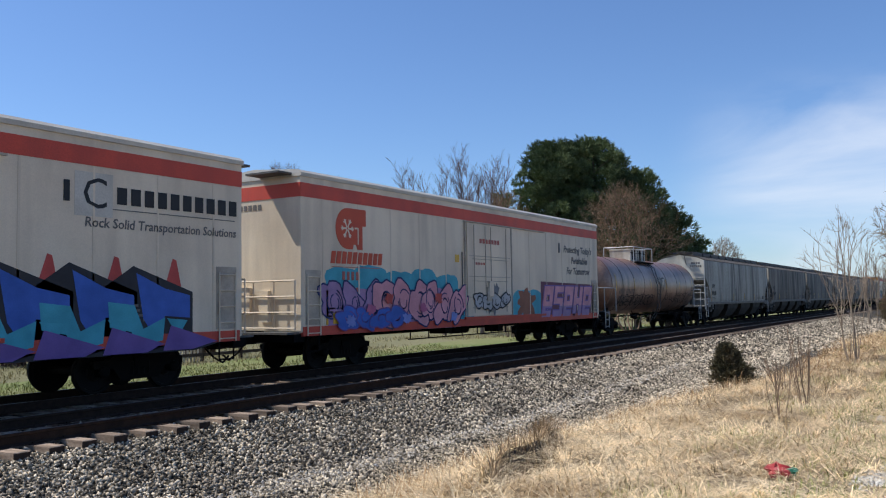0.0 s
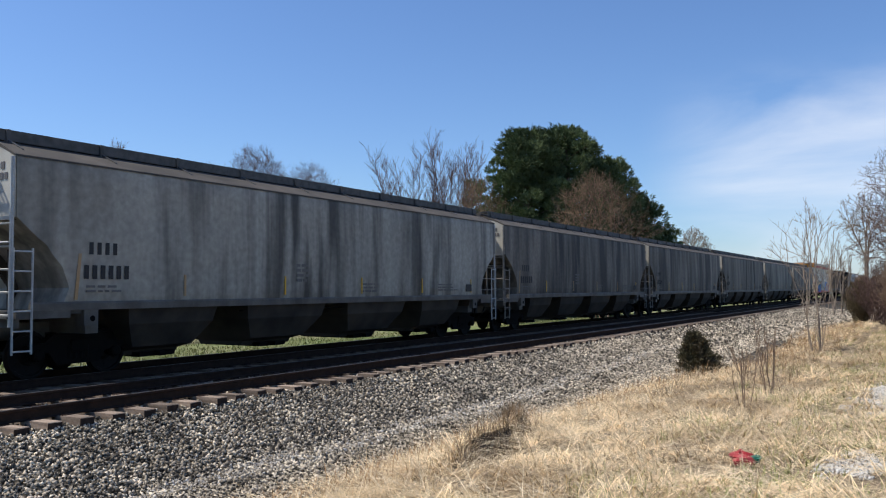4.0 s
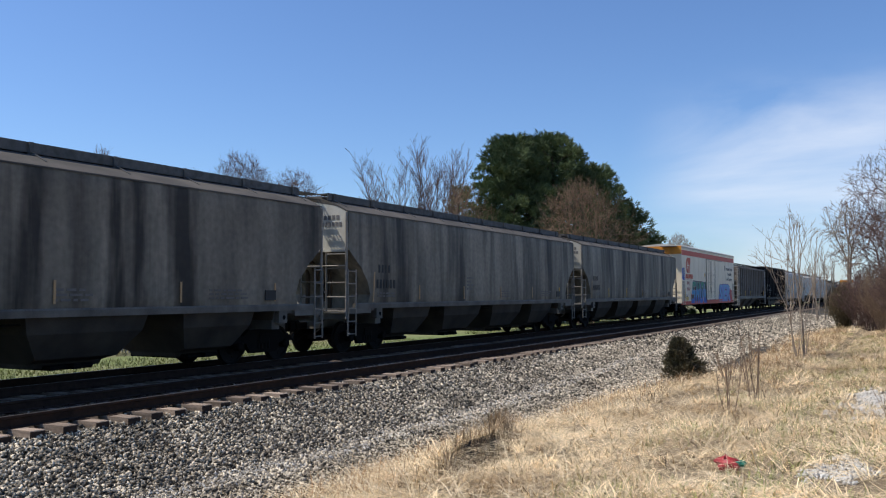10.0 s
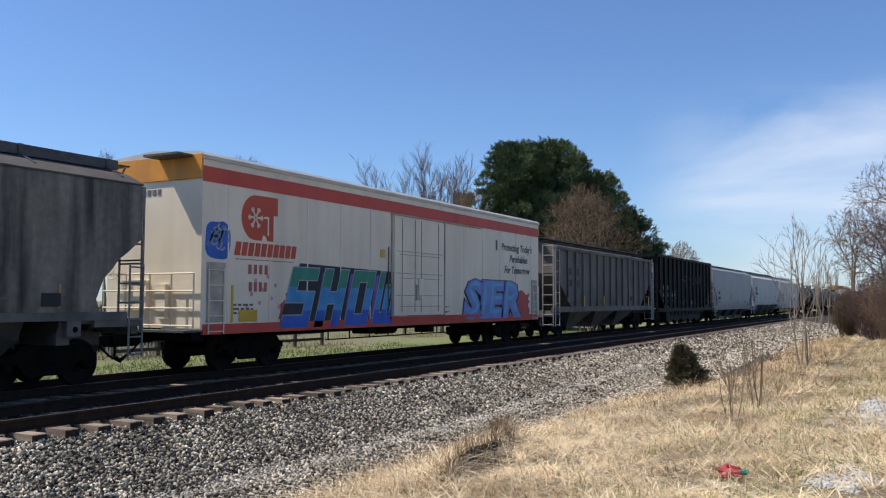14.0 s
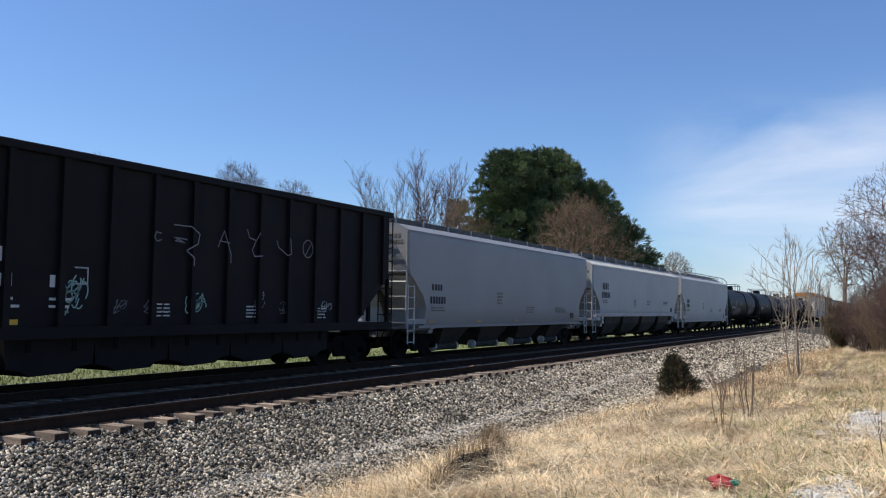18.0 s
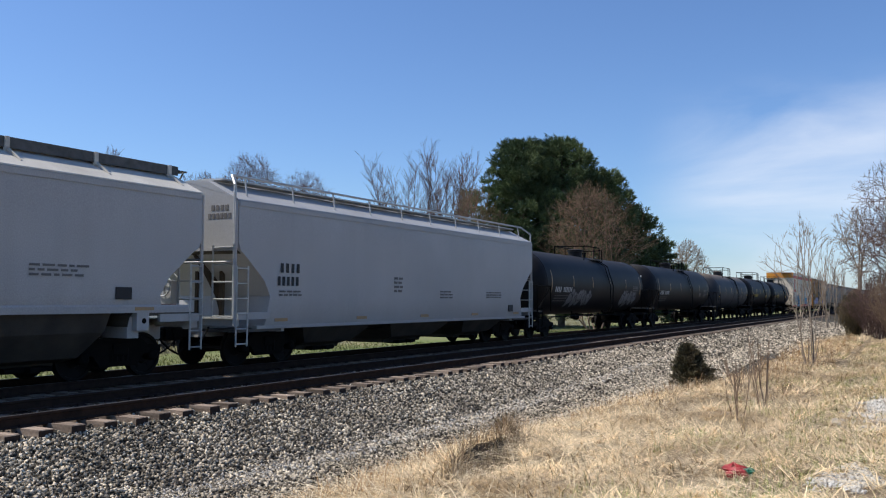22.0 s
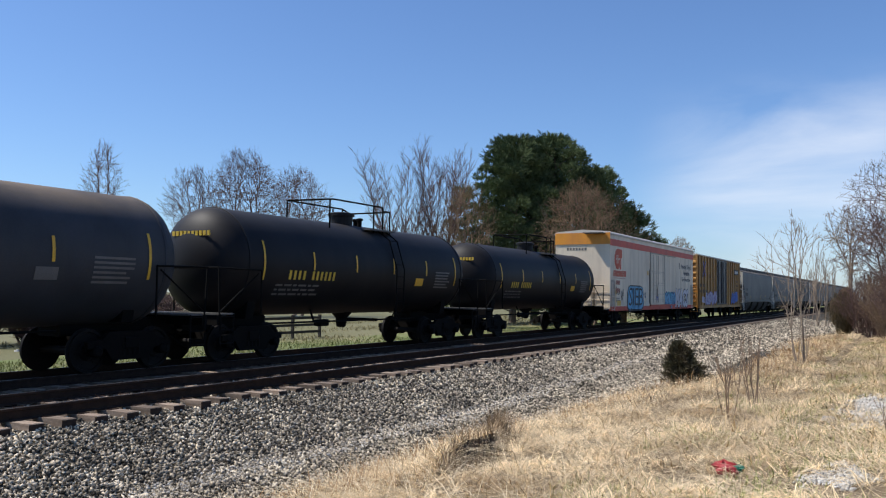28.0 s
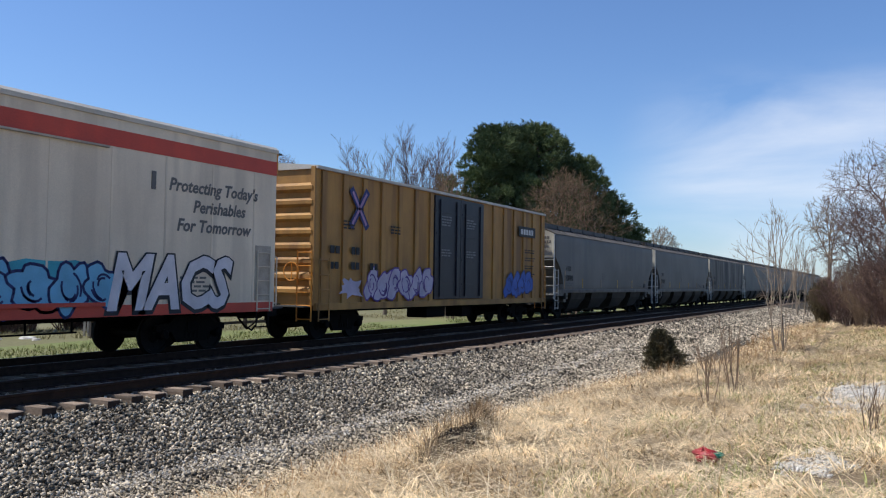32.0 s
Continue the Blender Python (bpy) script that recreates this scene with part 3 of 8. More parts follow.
def railway(name, x, top, y_ties, label):
    tr = thing(name, pose(x, 0, top), label, "railway track", kind="structure")
    for e in (-1, 1):
        g = e * 0.754
        part("rail", Shape().along_y([(g + a, b - 0.172) for a, b in rail_profile()], -60, 700), RAIL_RUST, tr, "rusty steel rail with a worn bright head")
        part("rail_head", Shape().box(g - 0.024, g + 0.024, -60, 700, 0.0005, 0.0025), RAIL_STEEL, tr)
    me = [None, None, None]
    r = random.Random(2)
    for k in range(3):
        sh = Shape()
        sh.box(-1.30 - r.uniform(0, 0.05), 1.30 + r.uniform(0, 0.05), -0.115, 0.115, -0.36, -0.18, 0.012)
        me[k] = mesh_of("tie", sh, TIE_WOOD)
        me[k].materials.append(TIE_END_SHADE)
        for q in me[k].polygons:
            q.material_index = 1 if abs(q.normal.x) > 0.9 else 0
    plate = mesh_of("tie_plate", Shape().box(-0.17, 0.17, -0.095, 0.095, -0.18, -0.171).tube((-0.1, 0.05, -0.175), (-0.1, 0.05, -0.14), 0.012, 4).tube((0.1, -0.05, -0.175), (0.1, -0.05, -0.14), 0.012, 4), RAIL_RUST)
    y, n = y_ties
    for i in range(n):
        t = part("tie", me[i % 3], TIE_WOOD, tr)
        t.matrix_basis = pose(r.uniform(-0.05, 0.05), y + 0.517 * i + r.uniform(-0.03, 0.03), r.uniform(-0.012, 0.012), r.uniform(-1, 1), r.uniform(-0.6, 0.6), r.uniform(-1.5, 1.5))
        if i < 60:
            for e in (-1, 1):
                p = part("tie_plate", plate, RAIL_RUST, t)
                p.location = (e * 0.754, 0, 0.001)
    return tr


# stones of the shoulder, thickest where it is nearest
def stones(name, count, x0, x1, y0, y1, size, mat, seed, label, keep=None):
    r = np.random.RandomState(seed)
    base = np.array([(1.1, 0, 0.3), (-1.1, 0, 0.2), (0.1, 1.0, -0.2), (0, -1.0, 0.25), (0.3, 0.25, 0.85), (-0.2, 0.2, -0.85)], float)
    tri = np.array([(0, 2, 4), (2, 1, 4), (1, 3, 4), (3, 0, 4), (2, 0, 5), (1, 2, 5), (3, 1, 5), (0, 3, 5)])
    px = r.uniform(x0, x1, count)
    py = y0 + (y1 - y0) * r.uniform(0, 1, count) ** 1.35
    ok = np.array([x < edge_x(y) + r.uniform(-0.2, 0.35) for x, y in zip(px, py)]) if keep is None else np.array([keep(x, y) for x, y in zip(px, py)])
    px, py = px[ok], py[ok]
    n = len(px)
    pz = np.array([ground_z(x, y) for x, y in zip(px, py)])
    sz = size * r.uniform(0.55, 1.25, (n, 1, 1)) * r.uniform(0.42, 1.3, (n, 6, 1)) * (1 + 0.5 * np.clip((py - 14) / 30, 0, 1))[:, None, None]
    q = r.normal(size=(n, 4))
    q /= np.linalg.norm(q, axis=1)[:, None]
    w, a, b, c = q.T
    R = np.stack([1 - 2 * (b * b + c * c), 2 * (a * b - c * w), 2 * (a * c + b * w), 2 * (a * b + c * w), 1 - 2 * (a * a + c * c), 2 * (b * c - a * w), 2 * (a * c - b * w), 2 * (b * c + a * w), 1 - 2 * (a * a + b * b)], 1).reshape(n, 3, 3)
    v = np.einsum('nij,nkj->nki', R, base[None] * sz) + np.stack([px, py, pz + size * r.uniform(-0.3, 0.75, n)], 1)[:, None, :]
    f = (tri[None] + 6 * np.arange(n)[:, None, None]).reshape(-1, 3)
    ob = new(name, numpy_mesh(name, v.reshape(-1, 3), f, mat))
    return tagged(ob, label, "gravel", kind="stuff")


def blades(name, spots, mat, seed, length, width, label, lean=0.5, swirl=0.0):
    """Bent grass blades: spots (n, 2), each a blade of two bent quads narrowing to its tip."""
    r = np.random.RandomState(seed)
    n = len(spots)
    z = np.array([ground_z(x, y) for x, y in spots])
    ang = r.uniform(0, 2 * np.pi, n) if not swirl else np.array([swirl * noise.noise((x * 0.7, y * 0.7, 11.0)) for x, y in spots]) + r.normal(0, 0.9, n)
    ln = length * r.uniform(0.5, 1.3, n)
    le = lean * r.uniform(0.3, 1.6, n)
    wd = width * r.uniform(0.6, 1.4, n)
    d = np.stack([np.cos(ang), np.sin(ang)], 1)
    s = np.stack([-d[:, 1], d[:, 0]], 1)
    pts = []
    for k, (h, out, wf) in enumerate(((0, 0, 1), (0.55, 0.35, 0.8), (0.85, 0.95, 0.25))):
        cx = spots[:, 0] + d[:, 0] * out * le * ln
        cy = spots[:, 1] + d[:, 1] * out * le * ln
        cz = z - 0.02 + h * ln / np.sqrt(1 + le ** 2 * 1.2)
        for q in (-1, 1):
            pts.append(np.stack([cx + q * s[:, 0] * wd * wf / 2, cy + q * s[:, 1] * wd * wf / 2, cz], 1))
    v = np.stack(pts, 1).reshape(-1, 3)
    f = np.array([(0, 1, 3, 2), (2, 3, 5, 4)])
    f = (f[None] + 6 * np.arange(n)[:, None, None]).reshape(-1, 4)
    ob = new(name, numpy_mesh(name, v, f, mat))
    return tagged(ob, label, "grass", kind="stuff")


def tussocks(name, centres, mat, seed, per, length, width, label):
    """Clumps of dead grass: blades fall outwards all round from each centre, one side more than the other."""
    r = np.random.RandomState(seed)
    n = len(centres)
    base = np.repeat(centres, per, 0) + r.normal(0, 0.05, (n * per, 2))
    z = np.repeat(np.array([ground_z(x, y) for x, y in centres]), per) - 0.01
    comb = np.repeat(r.uniform(0, 2 * np.pi, n), per)
    ang = comb + r.normal(0, 1.25, n * per)
    ln = length * np.repeat(r.uniform(0.6, 1.3, n), per) * r.uniform(0.5, 1.25, n * per)
    up = r.uniform(0.05, 0.42, n * per)
    wd = width * r.uniform(0.6, 1.4, n * per)
    d = np.stack([np.cos(ang), np.sin(ang)], 1)
    q = np.stack([-d[:, 1], d[:, 0]], 1)
    pts = []
    for out, h, wf in ((0, 0, 1), (0.45, 0.75, 0.85), (1.0, 0.45, 0.3)):
        c = base + d * (out * ln)[:, None]
        for e in (-1, 1):
            pts.append(np.concatenate([c + e * q * (wd * wf / 2)[:, None], (z + h * up * ln)[:, None]], 1))
    v = np.stack(pts, 1).reshape(-1, 3)
    f = (np.array([(0, 1, 3, 2), (2, 3, 5, 4)])[None] + 6 * np.arange(n * per)[:, None, None]).reshape(-1, 4)
    return tagged(new(name, numpy_mesh(name, v, f, mat)), label, "grass", kind="stuff")


def scattered(seed, n, x0, x1, y0, y1, keep, power=1.5):
    r = np.random.RandomState(seed)
    p = np.stack([r.uniform(x0, x1, n), y0 + (y1 - y0) * r.uniform(0, 1, n) ** power], 1)
    return p[np.array([keep(x, y, r) for x, y in p])]


def chalky(x, y):
    """Bare pale patches in the grass."""
    d = min(((x + 0.55) / 0.6) ** 2 + ((y - 15.4) / 2.2) ** 2, ((x + 0.72) / 0.45) ** 2 + ((y - 9.3) / 0.6) ** 2)
    return d + 1.3 * noise.noise((x * 2.6, y * 1.8, 4.4)) + 0.9 * noise.noise((x * 7, y * 7, 1.4)) < 0.72


def grassy(x, y, r):
    return x > edge_x(y) + r.normal(0, 0.08) and hollow(x, y) > 1.7 and not (chalky(x, y) and r.uniform() < 0.93) and noise.noise((x * 0.9, y * 0.9, 7)) > -0.28 + r.uniform(-0.3, 0.1)


def greenish(x, y, r):
    return x > -3.4 and noise.noise((x * 0.6 + 5, y * 0.5, 3)) > (-0.32 if x > -1.8 else 0.08) and not chalky(x, y)


railway("near_track", NEAR_X, NEAR_Z, (-1.06 - 0.03, 240), "empty railway track of worn wooden ties and rusty rails")
railway("far_track", TRAIN_X, 0.0, (2.0, 130), "railway track under the moving train")
# ---- the train: shared running gear ----

TRAIN, WHEELSETS = [], []
rng = random.Random(7)


def shared(name, build, mat, smooth=False, _cache={}):
    key = (name, mat.name)
    if key not in _cache:
        _cache[key] = mesh_of(name, build(Shape()), mat, smooth)
    return _cache[key]


def wheelset_shape(s):
    for e in (-1, 1):
        prof = [(0.66, 0.10), (0.66, 0.40), (0.685, 0.43), (0.69, 0.486), (0.72, 0.486), (0.735, 0.460), (0.80, 0.455), (0.80, 0.40), (0.765, 0.385), (0.75, 0.20), (0.79, 0.17), (0.79, 0.09)]
        s.lathe_x([(e * x, r) for x, r in prof], 20)
        s.lathe_x([(e * 0.79, 0.075), (e * 1.02, 0.075)], 10)
        for k in range(6):
            a = math.pi * k / 3
            s.tube((e * 0.748, 0.28 * math.cos(a), 0.28 * math.sin(a)), (e * 0.77, 0.28 * math.cos(a), 0.28 * math.sin(a)), 0.035, 5)
    return s.lathe_x([(-0.7, 0.085), (0.7, 0.085)], 10)


def side_frame_shape(s):
    prof = [(-1.12, 0.52), (-1.12, 0.66), (-0.75, 0.70), (-0.55, 0.86), (0.55, 0.86), (0.75, 0.70), (1.12, 0.66), (1.12, 0.52), (0.66, 0.50), (0.48, 0.26), (-0.48, 0.26), (-0.66, 0.50)]
    s.along_x(prof, -0.06, 0.06)
    for y in (-0.889, 0.889):
        s.lathe_x([(-0.09, 0.12), (0.10, 0.12), (0.13, 0.08)], 12, y, 0.457)
    for y in (-0.2, -0.07, 0.07, 0.2):
        s.tube((0.03, y, 0.36), (0.03, y, 0.62), 0.055, 8)
    return s


def bolster_shape(s):
    s.box(-1.1, 1.1, -0.18, 0.18, 0.48, 0.74, 0.03)
    s.box(-0.35, 0.35, -0.24, 0.24, 0.74, 0.86)
    s.tube((-0.9, 0.42, 0.45), (0.9, 0.42, 0.45), 0.06, 6)
    return s.tube((-0.9, -0.42, 0.45), (0.9, -0.42, 0.45), 0.06, 6)


def truck(car, y):
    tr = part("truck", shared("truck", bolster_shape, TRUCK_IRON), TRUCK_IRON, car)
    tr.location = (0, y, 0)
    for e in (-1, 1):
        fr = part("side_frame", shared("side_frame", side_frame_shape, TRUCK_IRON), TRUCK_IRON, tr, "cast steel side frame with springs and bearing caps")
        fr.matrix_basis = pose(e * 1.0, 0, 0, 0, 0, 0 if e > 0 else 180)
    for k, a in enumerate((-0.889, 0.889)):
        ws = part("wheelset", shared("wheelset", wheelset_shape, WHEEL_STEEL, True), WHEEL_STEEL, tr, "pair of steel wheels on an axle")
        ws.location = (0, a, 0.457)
        WHEELSETS.append((k, ws))
    return tr


def coupler_shape(s):
    s.box(-0.1, 0.1, 0.0, 0.55, 0.74, 0.94, 0.02)
    s.box(-0.18, 0.18, 0.5, 0.86, 0.68, 1.0, 0.05)
    s.path([(0.28, 0.05, 0.72), (0.3, 0.3, 0.5), (0.28, 0.62, 0.36), (0.2, 0.88, 0.5)], 0.025, 5)
    return s


def running_gear(car, L, inset=2.3, sill=True):
    """Two trucks, couplers, centre sill and brake rigging under a car whose body is L long."""
    for e in (-1, 1):
        truck(car, e * (L / 2 - inset))
        c = part("coupler", shared("coupler", coupler_shape, TRUCK_IRON), TRUCK_IRON, car, "knuckle coupler with a hanging air hose")
        c.matrix_basis = pose(0, e * (L / 2 + 0.02), 0, 0, 0, 0 if e > 0 else 180)
    if sill:
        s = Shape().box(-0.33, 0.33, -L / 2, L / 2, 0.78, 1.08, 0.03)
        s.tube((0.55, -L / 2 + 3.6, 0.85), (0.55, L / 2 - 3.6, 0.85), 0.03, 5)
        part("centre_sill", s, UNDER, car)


def new_car(name, front, back, label, category):
    """front, back: places of the body's ends along the line at the start."""
    ob = thing(name, pose(TRAIN_X, (front + back) / 2, 0), label, category, "cars of the freight train")
    TRAIN.append((ob, (front + back) / 2))
    return ob, back - front


def ladder(car, x0, y0, x1, y1, z0, z1, mat, rungs=6, r=0.022, name="ladder"):
    s = Shape()
    s.tube((x0, y0, z0), (x0, y0, z1), r, 5).tube((x1, y1, z0), (x1, y1, z1), r, 5)
    for i in range(rungs):
        z = z0 + 0.06 + (z1 - z0 - 0.12) * i / (rungs - 1)
        s.tube((x0, y0, z), (x1, y1, z), r * 0.8, 5)
    return part(name, s, mat, car)


def brake_wheel(car, x, y, z, mat):
    s = Shape()
    n = 14
    for i in range(n):
        a, b = 2 * math.pi * i / n, 2 * math.pi * (i + 1) / n
        s.tube((x + 0.26 * math.cos(a), y, z + 0.26 * math.sin(a)), (x + 0.26 * math.cos(b), y, z + 0.26 * math.sin(b)), 0.018, 5)
    for i in range(4):
        a = math.pi * i / 2
        s.tube((x, y + 0.03, z), (x + 0.26 * math.cos(a), y, z + 0.26 * math.sin(a)), 0.014, 4)
    return part("brake_wheel", s, mat, car)


# ---- covered hoppers ----
def hopper_body(L, prof, yend, stations=14):
    s = Shape()
    full = prof + [(-x, z) for x, z in prof[::-1] if x > 0]
    m = len(full)
    for j in range(stations + 1):
        for x, z in full:
            s.v.append((x, (2 * j / stations - 1) * yend(z, L), z))
    for j in range(stations):
        for i in range(m):
            s.f.append([j * m + i, j * m + (i + 1) % m, (j + 1) * m + (i + 1) % m, (j + 1) * m + i])
    for base in (0, stations * m):
        for i in range(len(prof) - 1):
            a, b = i, i + 1
            c, d = m - 1 - i - 1, m - 1 - i
            if prof[i + 1][0] == 0:
                s.f.append([base + a, base + b, base + d])
            else:
                s.f.append([base + a, base + b, base + c, base + d])
    return s


def side_profile(low, eave, bulge):
    """Half of a hopper's cross-section: from the foot of the side sheet up to a crisp eave and a shallow roof."""
    mid = [(1.595, 1.75), (1.60, 2.15), (1.60 + bulge, 2.4), (1.60 + bulge, 2.55), (1.60 + bulge, 2.7), (1.60 + bulge, 2.85), (1.60, 3.04), (1.595, 3.3), (1.588, 3.8)]
    return [(1.52, low - 0.02), (1.58, low + 0.1)] + mid + [(1.578, eave - 0.06), (1.56, eave), (1.12, eave + 0.22), (0.6, 4.53), (0.0, 4.6)]


ROUND = side_profile(1.36, 4.15, 0.010)
LOW_SIDE = side_profile(1.08, 4.25, 0.0)
HIGH_SIDE = side_profile(1.42, 4.07, 0.0)
RAIL_SIDE = side_profile(0.98, 4.05, 0.0)
ROUND_CUT = ((1.2, 0.9), (1.46, 1.0), (1.75, 1.12), (1.95, 1.10), (2.15, 0.96), (2.4, 0.72), (2.55, 0.62), (2.7, 0.40), (2.85, 0.22), (3.04, 0.0))
STRAIGHT_CUT = ((0.9, 0.95), (1.2, 1.05), (1.52, 1.12), (1.75, 1.17), (1.95, 1.17), (2.15, 0.93), (2.4, 0.63), (2.7, 0.28), (2.9, 0.0))


def cut_back(z, L, cut):
    """How far from the middle the side sheet reaches at this height."""
    if z >= cut[-1][0]:
        return L / 2
    for (za, ca), (zb, cb) in zip(cut, cut[1:]):
        if z <= zb:
            return L / 2 - ca - (cb - ca) * max(0.0, (z - za) / (zb - za))
    return L / 2


def covered_hopper(front, back, label, body, end_mat, sill_mat, prof=ROUND, roof=ROOF_DUST, bays=4, gap=1.0, ink=INK, seed=0, steel=GALV, frame_mat=None,
                   mark=(2.41, 0.24, 0.75, 1.93, 0.27, 1.15), rail_top=False, marks=True, detail=True, bay_mat=None):
    """mark: foot, height and width of the upper line of writing, then of the lower one."""
    r = random.Random(seed)
    car, L = new_car("covered_hopper", front, back, label, "railcar")
    low, eave, top = prof[0][1] + 0.02, prof[-4][1], 4.6
    old = prof is ROUND
    cut = ROUND_CUT if old else STRAIGHT_CUT
    foot = cut[-1][0]
    part("body", hopper_body(L, prof, lambda z, q: cut_back(z, q, cut)), body, car, "long hopper body with cut-back ends", smooth=True)
    # pale sheets on the two ends, above the slope sheets
    for e in (-1, 1):
        es = Shape()
        hi = [(1.575, foot)] + [(x * 0.985, z) for x, z in prof if z > foot]
        es.along_y(hi + [(-x, z) for x, z in hi[::-1] if x > 0], e * (L / 2 + 0.004), e * (L / 2 + 0.03))
        part("end_sheet", es, end_mat, car, "dusty pale end sheet" if old else "")
        sl = Shape()
        rows = [(e * (L / 2 + 0.02), foot), (e * (L / 2 - 0.95), foot - 0.62), (e * (L / 2 - 1.9), 1.30), (e * (L / 2 - 1.95), 1.1)]
        sl.v = [(q * 1.52, yy, z) for yy, z in rows for q in (-1, 1)] + [(q * 1.52, yy - e * 0.02, z + 0.04) for yy, z in rows for q in (-1, 1)]
        m = len(rows)
        sl.f = [[2 * i, 2 * i + 1, 2 * i + 3, 2 * i + 2] for i in range(m - 1)] + [[2 * m + 2 * i + 2, 2 * m + 2 * i + 3, 2 * m + 2 * i + 1, 2 * m + 2 * i] for i in range(m - 1)]
        part("slope_sheet", sl, SHADED_DIRT if old else END_SHADE, car, "grimy slope sheet under the end, coloured for shade")
        part("slope_lip", Shape().box(-1.54, 1.54, *sorted((e * (L / 2 + 0.005), e * (L / 2 + 0.06))), foot - 0.05, foot + 0.02), end_mat, car)
    # side sills
    for e in (-1, 1):
        if low > 1.2:
            part("side_sill", Shape().along_y([(e * 1.46, low - 0.03), (e * 1.612, low - 0.03), (e * 1.618, low + 0.10), (e * 1.60, low + 0.135), (e * 1.50, low + 0.135)], -L / 2 + 0.35, L / 2 - 0.35), sill_mat, car)
        else:
            part("side_sill", Shape().along_y([(e * 1.42, low - 0.05), (e * 1.585, low - 0.03), (e * 1.59, low + 0.05), (e * 1.44, low + 0.05)], -L / 2 + 0.7, L / 2 - 0.7), sill_mat, car)
        for q in (-1, 1):
            part("sill_bracket", Shape().box(*sorted((e * 1.40, e * 1.60)), q * (L / 2 - 1.62) - 0.16, q * (L / 2 - 1.62) + 0.16, 1.02, low + 0.02), sill_mat, car)
            part("bracket_hole", Shape().lathe_x([(e * 1.598, 0.06), (e * 1.606, 0.06)], 10, q * (L / 2 - 1.62) + 0.03, low - 0.2), UNDER, car)
        if not old and eave < 4.2:
            part("eave_chord", Shape().box(*sorted((e * 1.565, e * 1.605)), -L / 2 + 0.02, L / 2 - 0.02, eave - 0.13, eave - 0.01), body, car)
    # discharge bays, narrowing downwards, with open wedges between them
    span = L - 3.1
    w = span / bays
    for i in range(bays):
        yc = -span / 2 + w * (i + 0.5)
        hy = (w - gap) / 2
        ya, yb = yc - hy, yc + hy
        ya, yb = (ya + 0.55 if i == 0 else ya), (yb - 0.55 if i == bays - 1 else yb)
        ym, hw = (ya + yb) / 2, (yb - ya) / 2
        bay = Shape()
        ring = []
        for hx, f, z in ((1.50, 1.0, low), (1.42, 0.93, min(low - 0.12, 1.0)), (1.12, 0.66, 0.5), (0.75, 0.6, 0.40), (0.7, 0.58, 0.30)):
            ring.append([(hx, ym - hw * f, z), (hx, ym + hw * f, z), (-hx, ym + hw * f, z), (-hx, ym - hw * f, z)])
        k = len(ring) - 1
        bay.add(sum(ring, []), [(4 * j + a, 4 * j + (a + 1) % 4, 4 * j + 4 + (a + 1) % 4, 4 * j + 4 + a) for j in range(k) for a in range(4)] + [(3, 2, 1, 0), (4 * k, 4 * k + 1, 4 * k + 2, 4 * k + 3)])
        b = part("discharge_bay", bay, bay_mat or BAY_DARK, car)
        if detail:
            if old or rail_top or low > 1.2:
                part("outlet_gate", Shape().box(-0.95, 0.95, ym - 0.5, ym + 0.5, 0.26, 0.36, 0.02).box(0.95, 1.12, ym - 0.09, ym + 0.09, 0.27, 0.37), UNDER, b)
            else:
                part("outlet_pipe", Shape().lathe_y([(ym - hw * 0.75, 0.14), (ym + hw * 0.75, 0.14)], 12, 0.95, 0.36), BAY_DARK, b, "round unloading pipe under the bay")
                for q in (-1, 1):
                    part("pipe_cap", Shape().lathe_y([(ym + q * hw * 0.75, 0.10), (ym + q * hw * 0.75, 0.165), (ym + q * (hw * 0.75 + 0.10), 0.165), (ym + q * (hw * 0.75 + 0.13), 0.06)], 14, 0.95, 0.36), GALV, b, "worn steel end cap of the pipe")
    running_gear(car, L, 1.75, sill=False)
    for e in (-1, 1):
        stub = Shape().box(-0.35, 0.35, *sorted((e * (L / 2 - 3.4), e * L / 2)), 0.74, 1.1, 0.03)
        stub.box(-1.5, 1.5, *sorted((e * (L / 2 - 0.16), e * (L / 2 + 0.02))), 1.04, 1.2)
        stub.box(-1.45, 1.45, *sorted((e * (L / 2 - 1.9), e * (L / 2 - 1.6))), 0.86, 1.3)
        part("end_sill", stub, sill_mat, car)
        part("shear_plate", Shape().box(-1.52, 1.52, *sorted((e * (L / 2 - 1.7), e * (L / 2 - 0.1))), low - 0.10, low - 0.03), GRATE, car)
        part("step_sill", Shape().along_y([(1.50, 1.19), (1.60, 1.19), (1.60, 1.36), (1.50, 1.36)], *sorted((e * (L / 2 - 1.15), e * (L / 2 - 0.02)))), sill_mat, car)
        for x in (-0.42, 0.42):
            part("end_post", Shape().box(x - 0.05, x + 0.05, *sorted((e * (L / 2 - 0.75), e * (L / 2 - 0.65))), 1.2, foot - 0.45), SHADED_DIRT, car)
        part("slope_web", Shape().along_x([(e * (L / 2 - 0.12), foot - 0.1), (e * (L / 2 - 1.2), foot - 0.75), (e * (L / 2 - 1.7), 1.3), (e * (L / 2 - 1.15), 1.25), (e * (L / 2 - 0.95), 1.75), (e * (L / 2 - 0.55), 2.3)], -0.05, 0.05), SHADED_DIRT, car)
        part("end_platform", Shape().box(-1.5, 1.55, *sorted((e * (L / 2 - 0.55), e * (L / 2 + 0.12))), 1.20, 1.235), GRATE if old else steel, car)
        hr = Shape().path([(-1.52, e * (L / 2 + 0.1), 2.58), (1.54, e * (L / 2 + 0.1), 2.58)], 0.02)
